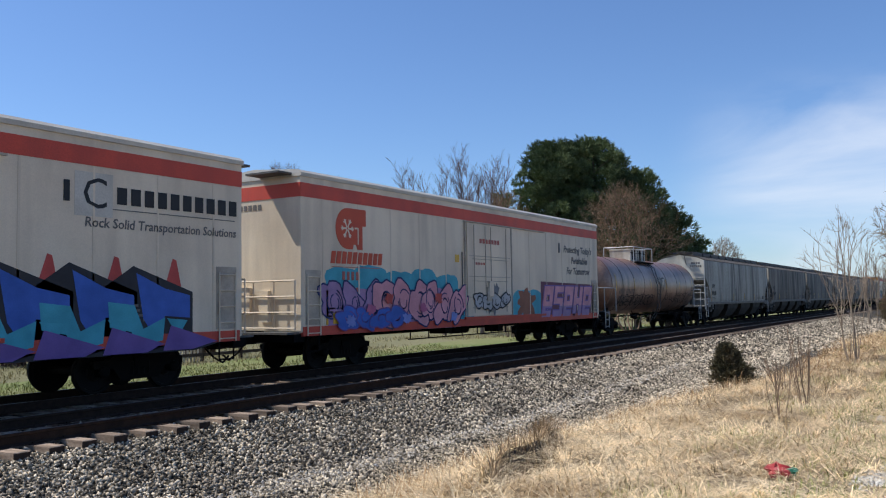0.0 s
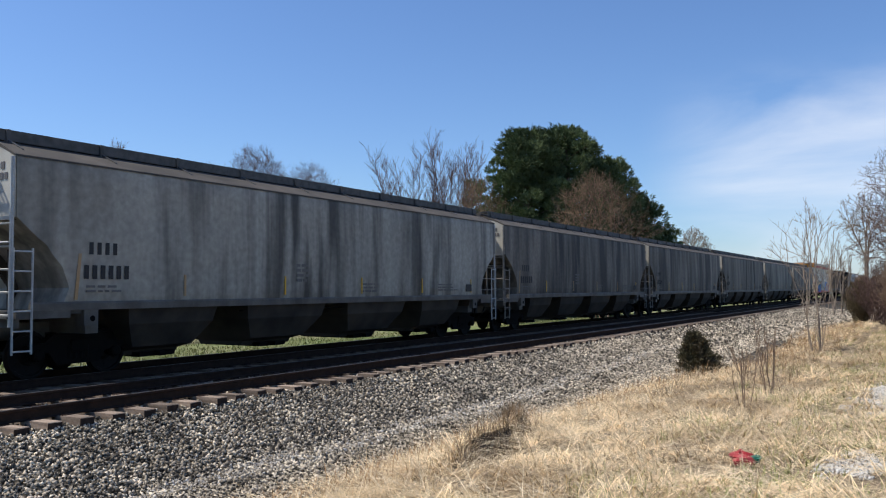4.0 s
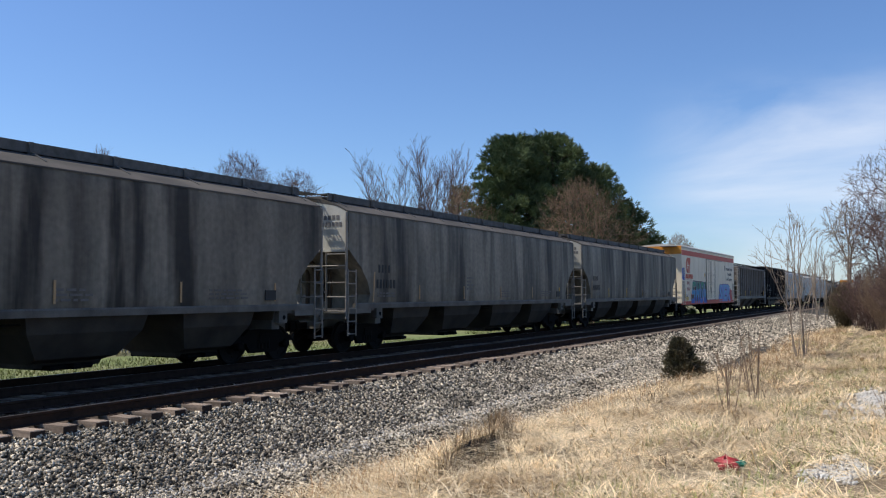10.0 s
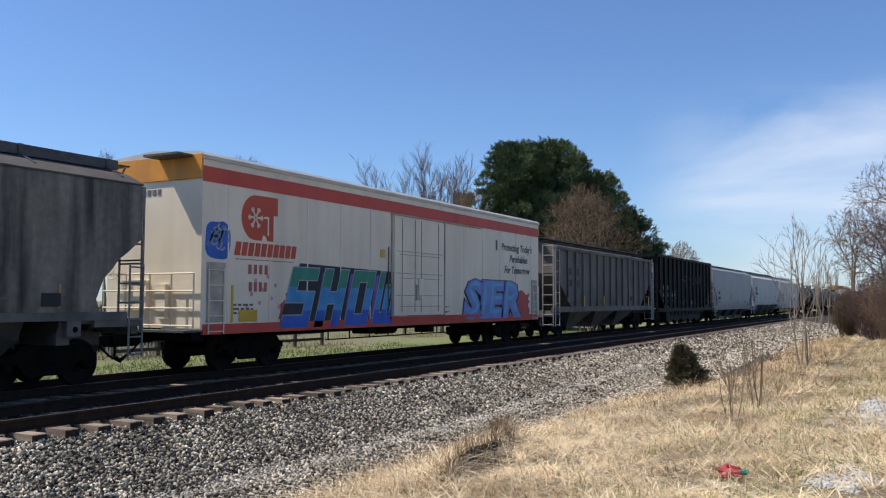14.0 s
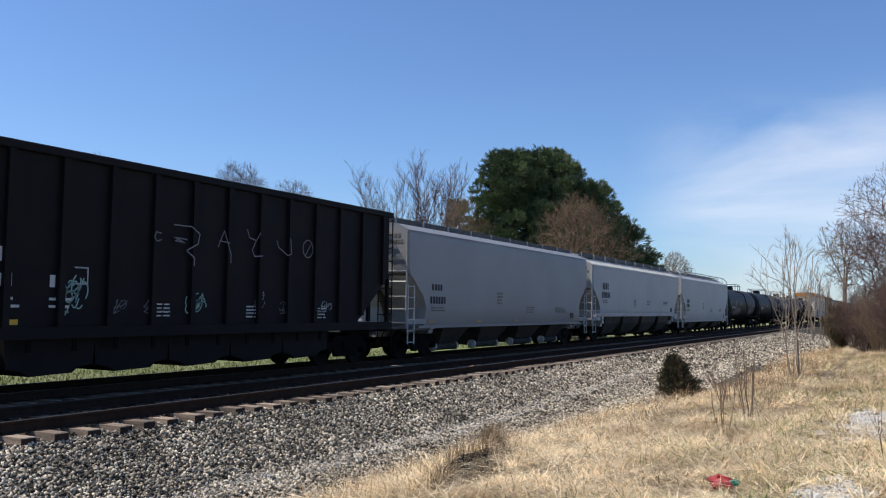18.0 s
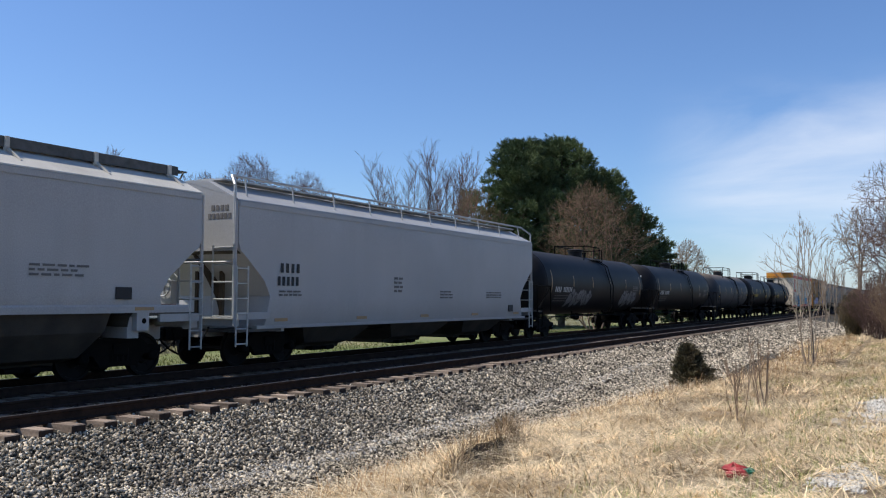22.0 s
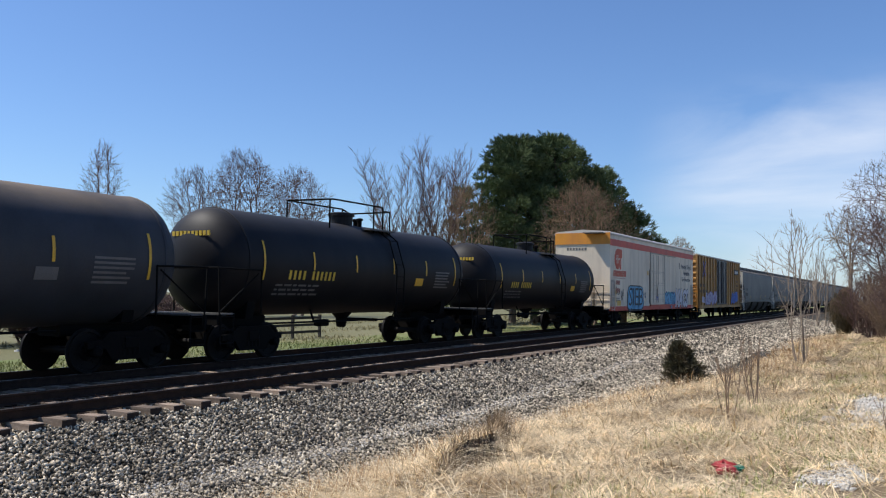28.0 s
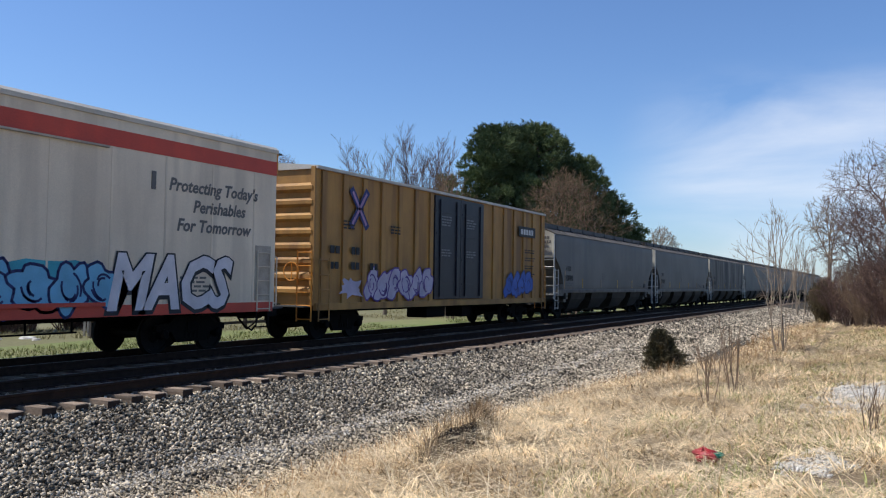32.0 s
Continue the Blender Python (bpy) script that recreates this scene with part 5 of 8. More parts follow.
# ---- tank cars ----
def tank_car(front, back, label, paint, ink, R=1.5, zc=2.62, dome="low", strips=True, seed=0, band=False, mark=(4, 6), print_panel=True, rail_mat=None):
    r = random.Random(seed)
    car, L = new_car("tank_car", front, back, label, "railcar")
    h = L / 2 - 0.35
    prof = []
    for i in range(9):
        a = math.pi / 2 * i / 8
        prof.append((-(h - 0.85) - 0.85 * math.cos(a), max(0.02, R * math.sin(a))))
    k = 8
    for i in range(1, k):
        prof.append((-(h - 0.85) + (2 * h - 1.7) * i / k, R))
    for i in range(9):
        a = math.pi / 2 * (1 - i / 8)
        prof.append(((h - 0.85) + 0.85 * math.cos(a), max(0.02, R * math.sin(a))))
    part("shell", Shape().lathe_y(prof, 40, 0, zc), paint, car, "cylindrical tank shell with domed heads", smooth=True)
    for y in (-(h - 0.85), h - 0.85) + ((0.0,) if band else ()):
        part("weld_band", Shape().lathe_y([(y - 0.04, R + 0.004), (y - 0.03, R + 0.014), (y + 0.03, R + 0.014), (y + 0.04, R + 0.004)], 40, 0, zc), paint, car, smooth=True)
    running_gear(car, L, 1.75, sill=False)
    steel = rail_mat or UNDER
    for e in (-1, 1):
        st = Shape().box(-0.35, 0.35, e * (L / 2 - 3.0), e * L / 2, 0.76, 1.12, 0.03)
        st.along_y([(-1.0, 1.6), (-0.9, 1.05), (0.9, 1.05), (1.0, 1.6), (0.7, 1.3), (0, 1.14), (-0.7, 1.3)], e * (L / 2 - 1.9), e * (L / 2 - 1.6))
        st.box(-1.5, 1.5, e * (L / 2 - 0.12), e * (L / 2 + 0.04), 0.95, 1.18)
        part("stub_sill", st, UNDER, car)
        part("end_platform", Shape().box(-1.5, 1.5, e * (L / 2 - 0.55), e * (L / 2 - 0.1), 1.18, 1.22), GRATE, car)
        part("handrail", Shape().path([(1.5, e * (L / 2 - 1.5), 1.2), (1.5, e * (L / 2 - 1.5), 2.28), (1.5, e * (L / 2 + 0.02), 2.3), (-1.5, e * (L / 2 + 0.02), 2.3), (-1.5, e * (L / 2 - 1.5), 2.28), (-1.5, e * (L / 2 - 1.5), 1.2)], 0.024), rail_mat or UNDER, car)
        for x in (-1.5, 1.5):
            part("rail_post", Shape().path([(x, e * (L / 2 + 0.02), 2.3), (x, e * (L / 2 - 0.05), 1.0)], 0.024), rail_mat or UNDER, car)
            dome == 'box' or part("rail_brace", Shape().path([(x, e * (L / 2 - 0.05), 1.25), (x, e * (L / 2 - 1.4), 2.2)], 0.02), rail_mat or UNDER, car)
        ladder(car, 1.52, e * (L / 2 - 0.05), 1.52, e * (L / 2 - 0.5), 0.45, 1.2, rail_mat or UNDER, 3)
    brake_wheel(car, -0.9, -L / 2 - 0.1, 1.9, rail_mat or UNDER)
    part("outlet_valve", Shape().lathe_z([(0.66, 0.1), (0.72, 0.16), (0.95, 0.18), (1.2, 0.4)], 12, 0, 0.2).tube((-0.5, 0.9, 0.9), (0.9, 0.9, 0.9), 0.05, 6), UNDER, car)
    part("brake_rigging", Shape().path([(0.75, -L / 2 + 3.4, 0.9), (0.75, L / 2 - 3.4, 0.9)], 0.028).path([(-0.7, -L / 2 + 3.2, 0.82), (-0.7, L / 2 - 3.2, 0.82)], 0.03).box(0.45, 0.7, -1.8, -1.4, 0.76, 0.96, 0.03).tube((0.75, -2.2, 0.9), (0.6, -2.2, 1.25), 0.03, 5).tube((0.75, 2.4, 0.9), (0.6, 2.4, 1.25), 0.03, 5), UNDER, car)
    topz = zc + R
    if dome == "box":
        hs = part("manway_housing", Shape().box(-0.55, 0.6, -1.95, 0.45, topz - 0.12, topz + 0.46, 0.03), HOUSING, car, "dusty pale square valve housing on the tank top")
        part("housing_lid", Shape().box(-0.58, 0.63, -1.98, 0.48, topz + 0.46, topz + 0.52, 0.015), HOUSING, hs)
        part("housing_seam", Shape().box(0.598, 0.606, -0.82, -0.76, topz - 0.1, topz + 0.46).box(0.598, 0.607, -1.95, 0.45, topz + 0.30, topz + 0.325), UNDER, hs)
        for y in (-1.7, -1.3, -0.45, 0.1):
            part("latch", Shape().box(0.6, 0.63, y - 0.04, y + 0.05, topz + 0.1, topz + 0.48).box(0.6, 0.625, y - 0.1, y + 0.1, topz + 0.26, topz + 0.34).box(0.6, 0.61, y - 0.02, y + 0.12, topz - 0.05, topz + 0.1), UNDER, hs, "rust-streaked latch")
        part("platform", Shape().box(0.6, 0.98, -1.9, 0.75, topz - 0.24, topz - 0.17), UNDER, car)
        zz = topz + 0.6
        rail = part("top_railing", Shape().path([(0.9, -2.3, zz), (0.9, 0.75, zz), (-0.75, 0.75, zz), (-0.75, -2.3, zz), (0.9, -2.3, zz)], 0.024), GALV, car)
        for x in (0.9, -0.75):
            for y in (-2.3, -0.9, 0.75):
                part("rail_post", Shape().path([(x, y, topz - 0.25), (x, y, zz)], 0.024), GALV, rail)
    else:
        part("manway", Shape().lathe_z([(topz - 0.12, 0.36), (topz + 0.24, 0.36), (topz + 0.25, 0.42), (topz + 0.34, 0.42), (topz + 0.37, 0.3)], 20, 0, 0.1), paint, car, "round manway dome")
        zt = topz + (0.5 if dome == "low" else 0.62)
        ra, rb = (-0.75, 2.0) if dome == "low" else (-1.6, 1.7)
        rail = part("top_railing", Shape().path([(0.8, ra, zt - 0.06), (0.8, ra + 0.08, zt), (0.8, rb - 0.45, zt), (0.8, rb - 0.4, zt - 0.12), (0.8, rb, zt - 0.12), (-0.8, rb, zt - 0.12), (-0.8, rb - 0.4, zt), (-0.8, ra, zt), (0.8, ra, zt - 0.02)], 0.028), steel, car)
        for x in (0.8, -0.8):
            for y in (ra, 0.75, rb - 0.42, rb):
                part("rail_post", Shape().path([(x, y, topz - 0.25), (x, y, zt - (0.12 if y == rb else 0.03))], 0.026), steel, rail)
        for k in range(3):
            part("top_valve", Shape().lathe_z([(topz - 0.05, 0.07), (topz + 0.14, 0.07), (topz + 0.16, 0.11), (topz + 0.22, 0.11), (topz + 0.24, 0.04)], 10, 0.28 - 0.28 * k, 0.72 + 0.16 * (k % 2)), steel, car)
        part("top_platform", Shape().box(0.35, 0.95, 0.3, 1.8, topz - 0.18, topz - 0.13).box(-0.95, -0.35, 0.3, 1.8, topz - 0.18, topz - 0.13), GRATE, car)
    # the middle ladder follows the shell
    s = Shape()
    ly = (-0.55, -0.1) if dome == 'box' else (1.05, 1.5)
    for y in ly:
        s.path([(1.15, y, 0.6), (R + 0.1, y, 1.3), (R + 0.12, y, zc), (R * 0.8 + 0.1, y, zc + R * 0.66), (0.75, y, topz - 0.15)], 0.022)
    for i in range(8):
        z = 0.75 + i * 0.38
        xx = R + 0.1 if 1.2 < z < zc + 0.5 else (1.25 if z <= 1.2 else R * 0.82 + 0.1)
        s.tube((xx, ly[0], z), (xx, ly[1], z), 0.016, 4)
    part("ladder", s, GRATE if dome == "box" else steel, car)
    if dome == "box":
        for y in (-5.6, -3.9, -2.29, 1.5, 3.46, 5.35):
            part("weld_seam", Shape().lathe_y([(y - 0.035, R + 0.002), (y - 0.02, R + 0.008), (y + 0.02, R + 0.008), (y + 0.035, R + 0.002)], 40, 0, zc), SEAM_GRIME, car, "sooty weld seam", smooth=True)

    def on_shell(z, off=0.012):
        return math.sqrt(max(0.01, R * R - (z - zc) ** 2)) + off

    def patch(shape, y0, y1, z0, z1):
        n = max(1, int((z1 - z0) / 0.12))
        for i in range(n):
            za, zb = z0 + (z1 - z0) * i / n, z0 + (z1 - z0) * (i + 1) / n
            a, b = on_shell(za), on_shell(zb)
            shape.add([(a, y0, za), (a, y1, za), (b, y1, zb), (b, y0, zb)], [(0, 1, 2, 3)])
        return shape
    if mark:
        s = Shape()
        y = -L / 2 + (2.2 if dome in ("box", "low") else 2.75)
        for cnt, w in ((mark[0], 0.2), (mark[1], 0.19)):
            for i in range(cnt):
                patch(s, y, y + w * 0.5, zc - 0.42, zc - 0.18)
                y += w
            y += 0.2
        tagged(part("reporting_mark", s, ink, car), kind="stuff")
        s = Shape()
        for row in range(3):
            yy = -L / 2 + 2.3
            while yy < -L / 2 + 3.9:
                d = r.uniform(0.1, 0.35)
                patch(s, yy, yy + d, zc - 0.6 - row * 0.12, zc - 0.55 - row * 0.12)
                yy += d + 0.07
        tagged(part("small_print", s, INK_GREY, car), kind="stuff")
        he = Shape()
        for i in range(10):
            yy = -h + 0.16
            he.box(-0.55 + 0.13 * i, -0.47 + 0.13 * i, yy - 0.05, yy - 0.02, zc + 0.62, zc + 0.74)
        tagged(part("head_mark", he, ink, car), kind="stuff")
    if strips:
        for k in range(6):
            y = -L / 2 + 1.7 + (L - 3.4) * k / 5
            tall = k in (0, 5)
            part("reflector", patch(Shape(), y, y + 0.07, zc - (0.45 if tall else 0.15), zc + (0.55 if tall else 0.35)), REFLECT_PALE if ink is INK_WHITE else REFLECT, car)
    if print_panel:
        s = Shape()
        for row in range(6):
            y = L / 2 - (2.0 if dome == 'box' else 3.1)
            patch(s, y, y + r.uniform(0.8, 1.05), zc - 0.05 - row * 0.1, zc + 0.0 - row * 0.1)
        tagged(part("data_panel", s, INK_GREY, car), kind="stuff")
        if dome != "box":
            part("placard", patch(Shape(), L / 2 - 4.4, L / 2 - 3.9, zc - 0.5, zc - 0.25), REFLECT if ink is INK_GOLD else INK_GREY, car)
    return car, on_shell


# ---- graffiti ----
def tag_letters(car, text, x, y, z, size, wide, fill, edge, shine=None, bold=0.06, edge_bold=0.05, tall=1.0, slant=0.0):
    """Fat sprayed letters: an edge, a fill over it and a thin shine, each a few millimetres proud of the other."""
    for k, (mat, b, name, dz) in enumerate(((edge, bold + edge_bold, "graffiti_outline", -0.03), (fill, bold, "graffiti_letters", 0.0)) + (((shine, -0.01, "graffiti_shine", 0.06),) if shine else ())):
        ob = words(name, text, size, mat, car, x + 0.006 + 0.006 * k, y, z + dz, bold=b, shear=slant)
        ob.scale = (1, wide, tall)


def splash(car, x, y0, y1, z0, z1, mat, seed, name="graffiti_cloud", n=26, spike=0.25):
    """An uneven sprayed cloud behind the letters."""
    r = random.Random(seed)
    cy, cz = (y0 + y1) / 2, (z0 + z1) / 2
    pts = []
    for i in range(n):
        a = 2 * math.pi * i / n
        c, s = math.cos(a), math.sin(a)
        k = 1 / max(abs(c) ** 4 + abs(s) ** 4, 1e-6) ** 0.25 * r.uniform(1 - spike, 1.0)
        pts.append((x, cy + c * k * (y1 - y0) / 2, min(z1, max(z0, cz + s * k * (z1 - z0) / 2))))
    sh = Shape().add(pts + [(x, cy, cz)], [(i, (i + 1) % n, n) for i in range(n)])
    return part(name, sh, mat, car)


# ---- insulated boxcars ----
def reefer(front, back, label, cap=None, brand="logo", seed=0, slogan=True, roof_col=ROOF_WHITE, zt=5.07, logo_at=1.4, paint=WHITE_SIDE):
    r = random.Random(seed)
    car, L = new_car("refrigerator_car", front, back, label, "railcar")
    zb = 1.02
    part("body", Shape().along_y([(1.50, zb), (1.56, zb + 0.03), (1.56, zt), (1.48, zt), (-1.48, zt), (-1.56, zt), (-1.56, zb + 0.03), (-1.50, zb)], -L / 2 + 0.03, L / 2 - 0.03), paint, car, "smooth off-white insulated body")
    part("roof", Shape().along_y([(1.60, zt - 0.07), (1.61, zt + 0.02), (1.50, zt + 0.10), (0, zt + 0.22), (-1.50, zt + 0.10), (-1.61, zt + 0.02), (-1.60, zt - 0.07)], -L / 2, L / 2), roof_col, car)
    for e in (-1, 1):
        a, b = sorted((e * 1.562, e * 1.570))
        part("red_stripe", Shape().box(a, b, -L / 2 + 0.03, L / 2 - 0.03, 4.48, 4.84), RED_PAINT, car, "faded red stripe under the roof")
        part("side_sill", Shape().box(*sorted((e * 1.49, e * 1.575)), -L / 2 + 0.1, L / 2 - 0.1, zb - 0.08, zb + 0.16), RED_PAINT, car)
    n = 13
    for i in range(n):
        y = -L / 2 + 0.9 + (L - 1.8) * i / (n - 1)
        part("panel_seam", Shape().box(1.561, 1.568, y - 0.025, y + 0.025, zb + 0.16, 4.47), paint, car)
    # end walls: stripe, cap, ladders, crossover platform and machinery doors
    for e in (-1, 1):
        ye = e * (L / 2 - 0.03)
        if cap is None:
            part("end_stripe", Shape().box(-1.56, 1.56, *sorted((ye, ye + e * 0.012)), 4.48, 4.84), RED_PAINT, car)
        else:
            part("end_cap", Shape().box(-1.57, 1.57, *sorted((ye, ye + e * 0.05)), 4.55, zt + 0.04), cap, car, "orange-painted top of the end wall")
        part("roof_end_walk", Shape().box(0.2, 1.3, *sorted((ye, ye + e * 0.55)), zt - 0.02, zt + 0.03), GRATE, car)
        fr = Shape()
        for x in (-1.5, -0.7, 0.1, 0.8, 1.5):
            fr.tube((x, ye + e * 0.16, 1.1), (x, ye + e * 0.16, 2.35), 0.02, 5)
        for z in (1.15, 1.55, 1.95, 2.35):
            fr.tube((-1.5, ye + e * 0.16, z), (1.5, ye + e * 0.16, z), 0.022, 5)
        part("end_grab", fr, paint, car)
        mach = Shape().box(-0.9, -0.1, *sorted((ye, ye + e * 0.1)), 1.5, 2.2, 0.02).box(0.25, 0.55, *sorted((ye, ye + e * 0.12)), 1.3, 2.1)
        part("brake_gear_box", mach, paint, car)
        part("end_platform", Shape().box(-1.5, 1.5, *sorted((ye, ye + e * 0.45)), 1.0, 1.05), GRATE, car)
        part("end_sill", Shape().box(-1.5, 1.5, *sorted((ye - e * 0.2, ye + e * 0.2)), 0.8, 1.0), UNDER, car)
        bx = Shape()
        for k in range(7):
            bx.box(-0.9 + 0.17 * k, -0.79 + 0.17 * k, *sorted((ye + e * 0.004, ye + e * 0.012)), 4.22, 4.36)
        tagged(part("end_mark", bx, INK_GREY, car), kind="stuff")
    brake_wheel(car, -1.1, -L / 2 - 0.2, 2.5, paint)
    for e in (-1, 1):
        ladder(car, 1.6, e * (L / 2 - 0.25), 1.6, e * (L / 2 - 0.75), 0.95, 2.5, paint, 5, 0.018)
        part("ladder_recess", Shape().box(1.561, 1.566, *sorted((e * (L / 2 - 0.2), e * (L / 2 - 0.82))), 1.22, 2.62), BAR_GREY, car)
        part("sill_step", Shape().path([(1.56, e * (L / 2 - 0.28), 1.0), (1.56, e * (L / 2 - 0.28), 0.55), (1.56, e * (L / 2 - 0.72), 0.55), (1.56, e * (L / 2 - 0.72), 1.0)], 0.02), UNDER, car)
    # sliding plug door with its locking bars and rails
    y0, y1 = -1.75, 1.45
    part("door", Shape().box(1.561, 1.60, y0, y1, zb + 0.24, 4.42, 0.01), paint, car, "wide off-white sliding plug door")
    dr = Shape()
    for y in (y0 + 0.45, y0 + 1.25, y0 + 1.65, y1 - 0.4):
        dr.tube((1.612, y, zb + 0.35), (1.612, y, 4.35), 0.015, 6)
    for z in (1.55, 2.45, 3.2):
        dr.tube((1.618, y0 + 0.3, z), (1.618, y1 - 0.3, z), 0.011, 5)
    dr.box(1.60, 1.66, y0 + 1.3, y0 + 1.6, 1.75, 2.25)
    part("lock_bar", dr, BAR_GREY, car, "pale grey door lock bars")
    for za, zc2 in ((4.425, 4.465), (zb + 0.14, zb + 0.22)):
        part("door_track", Shape().box(1.56, 1.64, y0 - 0.2, y1 + 2.9, za, zc2), RED_PAINT if za < 2 else BAR_GREY, car)
    for ya in (y0 - 0.16, y1 + 0.03):
        part("door_stile", Shape().box(1.561, 1.615, ya, ya + 0.06, zb + 0.22, 4.42), BAR_GREY, car)
    running_gear(car, L, 2.45)
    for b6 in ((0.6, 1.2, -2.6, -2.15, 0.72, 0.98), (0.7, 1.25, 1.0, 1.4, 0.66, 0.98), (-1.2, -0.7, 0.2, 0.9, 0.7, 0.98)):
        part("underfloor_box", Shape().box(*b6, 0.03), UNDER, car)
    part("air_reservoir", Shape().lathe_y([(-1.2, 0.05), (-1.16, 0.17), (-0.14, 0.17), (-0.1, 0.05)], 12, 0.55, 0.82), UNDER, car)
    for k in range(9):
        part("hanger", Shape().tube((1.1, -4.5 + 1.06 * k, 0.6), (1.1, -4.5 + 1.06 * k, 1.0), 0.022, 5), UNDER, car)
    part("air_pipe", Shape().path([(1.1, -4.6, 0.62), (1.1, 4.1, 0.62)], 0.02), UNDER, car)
    s = Shape()
    if brand == "logo":
        # round red badge with a pale snowflake
        pts = []
        for i in range(15):
            a = math.pi / 2 + math.pi * i / 14
            pts.append((-0.1 + 0.52 * math.cos(a), 0.56 * math.sin(a)))
        badge = Shape()
        yb, zbg = -L / 2 + logo_at, 3.78
        badge.along_x([(yb + p, zbg + q) for p, q in pts] + [(yb + 0.12, zbg - 0.56), (yb + 0.16, zbg - 0.42), (yb + 0.28, zbg - 0.44), (yb + 0.33, zbg - 0.56), (yb + 0.56, zbg - 0.56), (yb + 0.56, zbg + 0.1), (yb + 0.72, zbg + 0.1), (yb + 0.72, zbg + 0.56)], 1.562, 1.572)
        part("badge", badge, BADGE_RED, car, "red rounded company badge")
        fl = Shape()
        for i in range(6):
            a = math.pi * i / 3
            for off in (-0.55, 0.55):
                stroke(fl, 1.5755, [(yb - 0.12 + 0.15 * math.cos(a), zbg + 0.15 * math.sin(a)), (yb - 0.12 + 0.15 * math.cos(a) + 0.11 * math.cos(a + off), zbg + 0.15 * math.sin(a) + 0.11 * math.sin(a + off))], 0.03)
        for i in range(6):
            a = math.pi * i / 3
            c, q = math.cos(a), math.sin(a)
            p0, p1 = (yb - 0.12 + 0.03 * c, zbg + 0.03 * q), (yb - 0.12 + 0.28 * c, zbg + 0.28 * q)
            nx, nz = -q * 0.025, c * 0.025
            fl.add([(1.576, p0[0] - nx, p0[1] - nz), (1.576, p1[0] - nx, p1[1] - nz), (1.576, p1[0] + nx, p1[1] + nz), (1.576, p0[0] + nx, p0[1] + nz)], [(0, 1, 2, 3)])
        fl.box(1.574, 1.577, yb + 0.33, yb + 0.38, zbg - 0.42, zbg + 0.02).box(1.574, 1.577, yb + 0.2, yb + 0.38, zbg + 0.0, zbg + 0.05)
        part("snowflake", fl, paint, car)
        slant_row(car, 1.566, -L / 2 + logo_at - 0.85, 2.82, 2.35, 0.33, 10, BADGE_RED)
        bar_row(car, 1.566, -L / 2 + logo_at - 0.35, 2.38, 0.8, 0.23, 4, INK_RED, 0.45)
        bar_row(car, 1.566, -L / 2 + logo_at - 0.32, 1.95, 0.74, 0.23, 4, INK_RED, 0.45)
        part("rule_line", Shape().box(1.563, 1.567, -L / 2 + logo_at - 0.8, -L / 2 + logo_at + 1.4, 2.72, 2.74), INK_RED, car)
    small = small_print(Shape(), r, 1.565, -L / 2 + 1.1, 1.6, 0.7, 3)
    small_print(small, r, 1.565, L / 2 - 3.4, 1.75, 1.0, 4)
    tagged(part("stencilled_data", small, INK_GREY, car), kind="stuff")
    part("defect_card_board", Shape().box(1.562, 1.575, -L / 2 + 1.3, -L / 2 + 1.95, 1.22, 1.5), REFLECT, car)
    part("reflector", Shape().box(1.562, 1.570, -L / 2 + 1.02, -L / 2 + 1.10, 1.2, 2.1), REFLECT, car)
    part("yellow_plate", Shape().box(1.562, 1.572, y0 - 0.75, y0 - 0.5, 3.05, 3.3), REFLECT, car)
    part("conduit", Shape().tube((1.585, y0 - 0.32, 1.3), (1.585, y0 - 0.32, 3.4), 0.02, 5), SILL_GREY, car)
    for z in (1.9, 2.6, 3.3):
        part("door_panel_line", Shape().box(1.601, 1.612, y0 + 0.1, y1 - 0.1, z - 0.012, z + 0.012), BAR_GREY, car)
    part("lock_handle", Shape().box(1.63, 1.67, y0 + 1.42, y0 + 1.72, 1.9, 2.45, 0.02), paint, car, "boxed door handle")
    if slogan:
        for k, (t, q) in enumerate((("Protecting Today's", 0.0), ("Perishables", 0.15), ("For Tomorrow", 0.0))):
            words("slogan", t, 0.40, INK_GREY, car, 1.566, L / 2 - 2.3 + q, 3.86 - 0.45 * k, bold=0.011, shear=0.22)
        part("vent_plate", Shape().box(1.562, 1.58, L / 2 - 4.32, L / 2 - 4.2, 3.7, 4.1), INK_GREY, car)
    return car, L


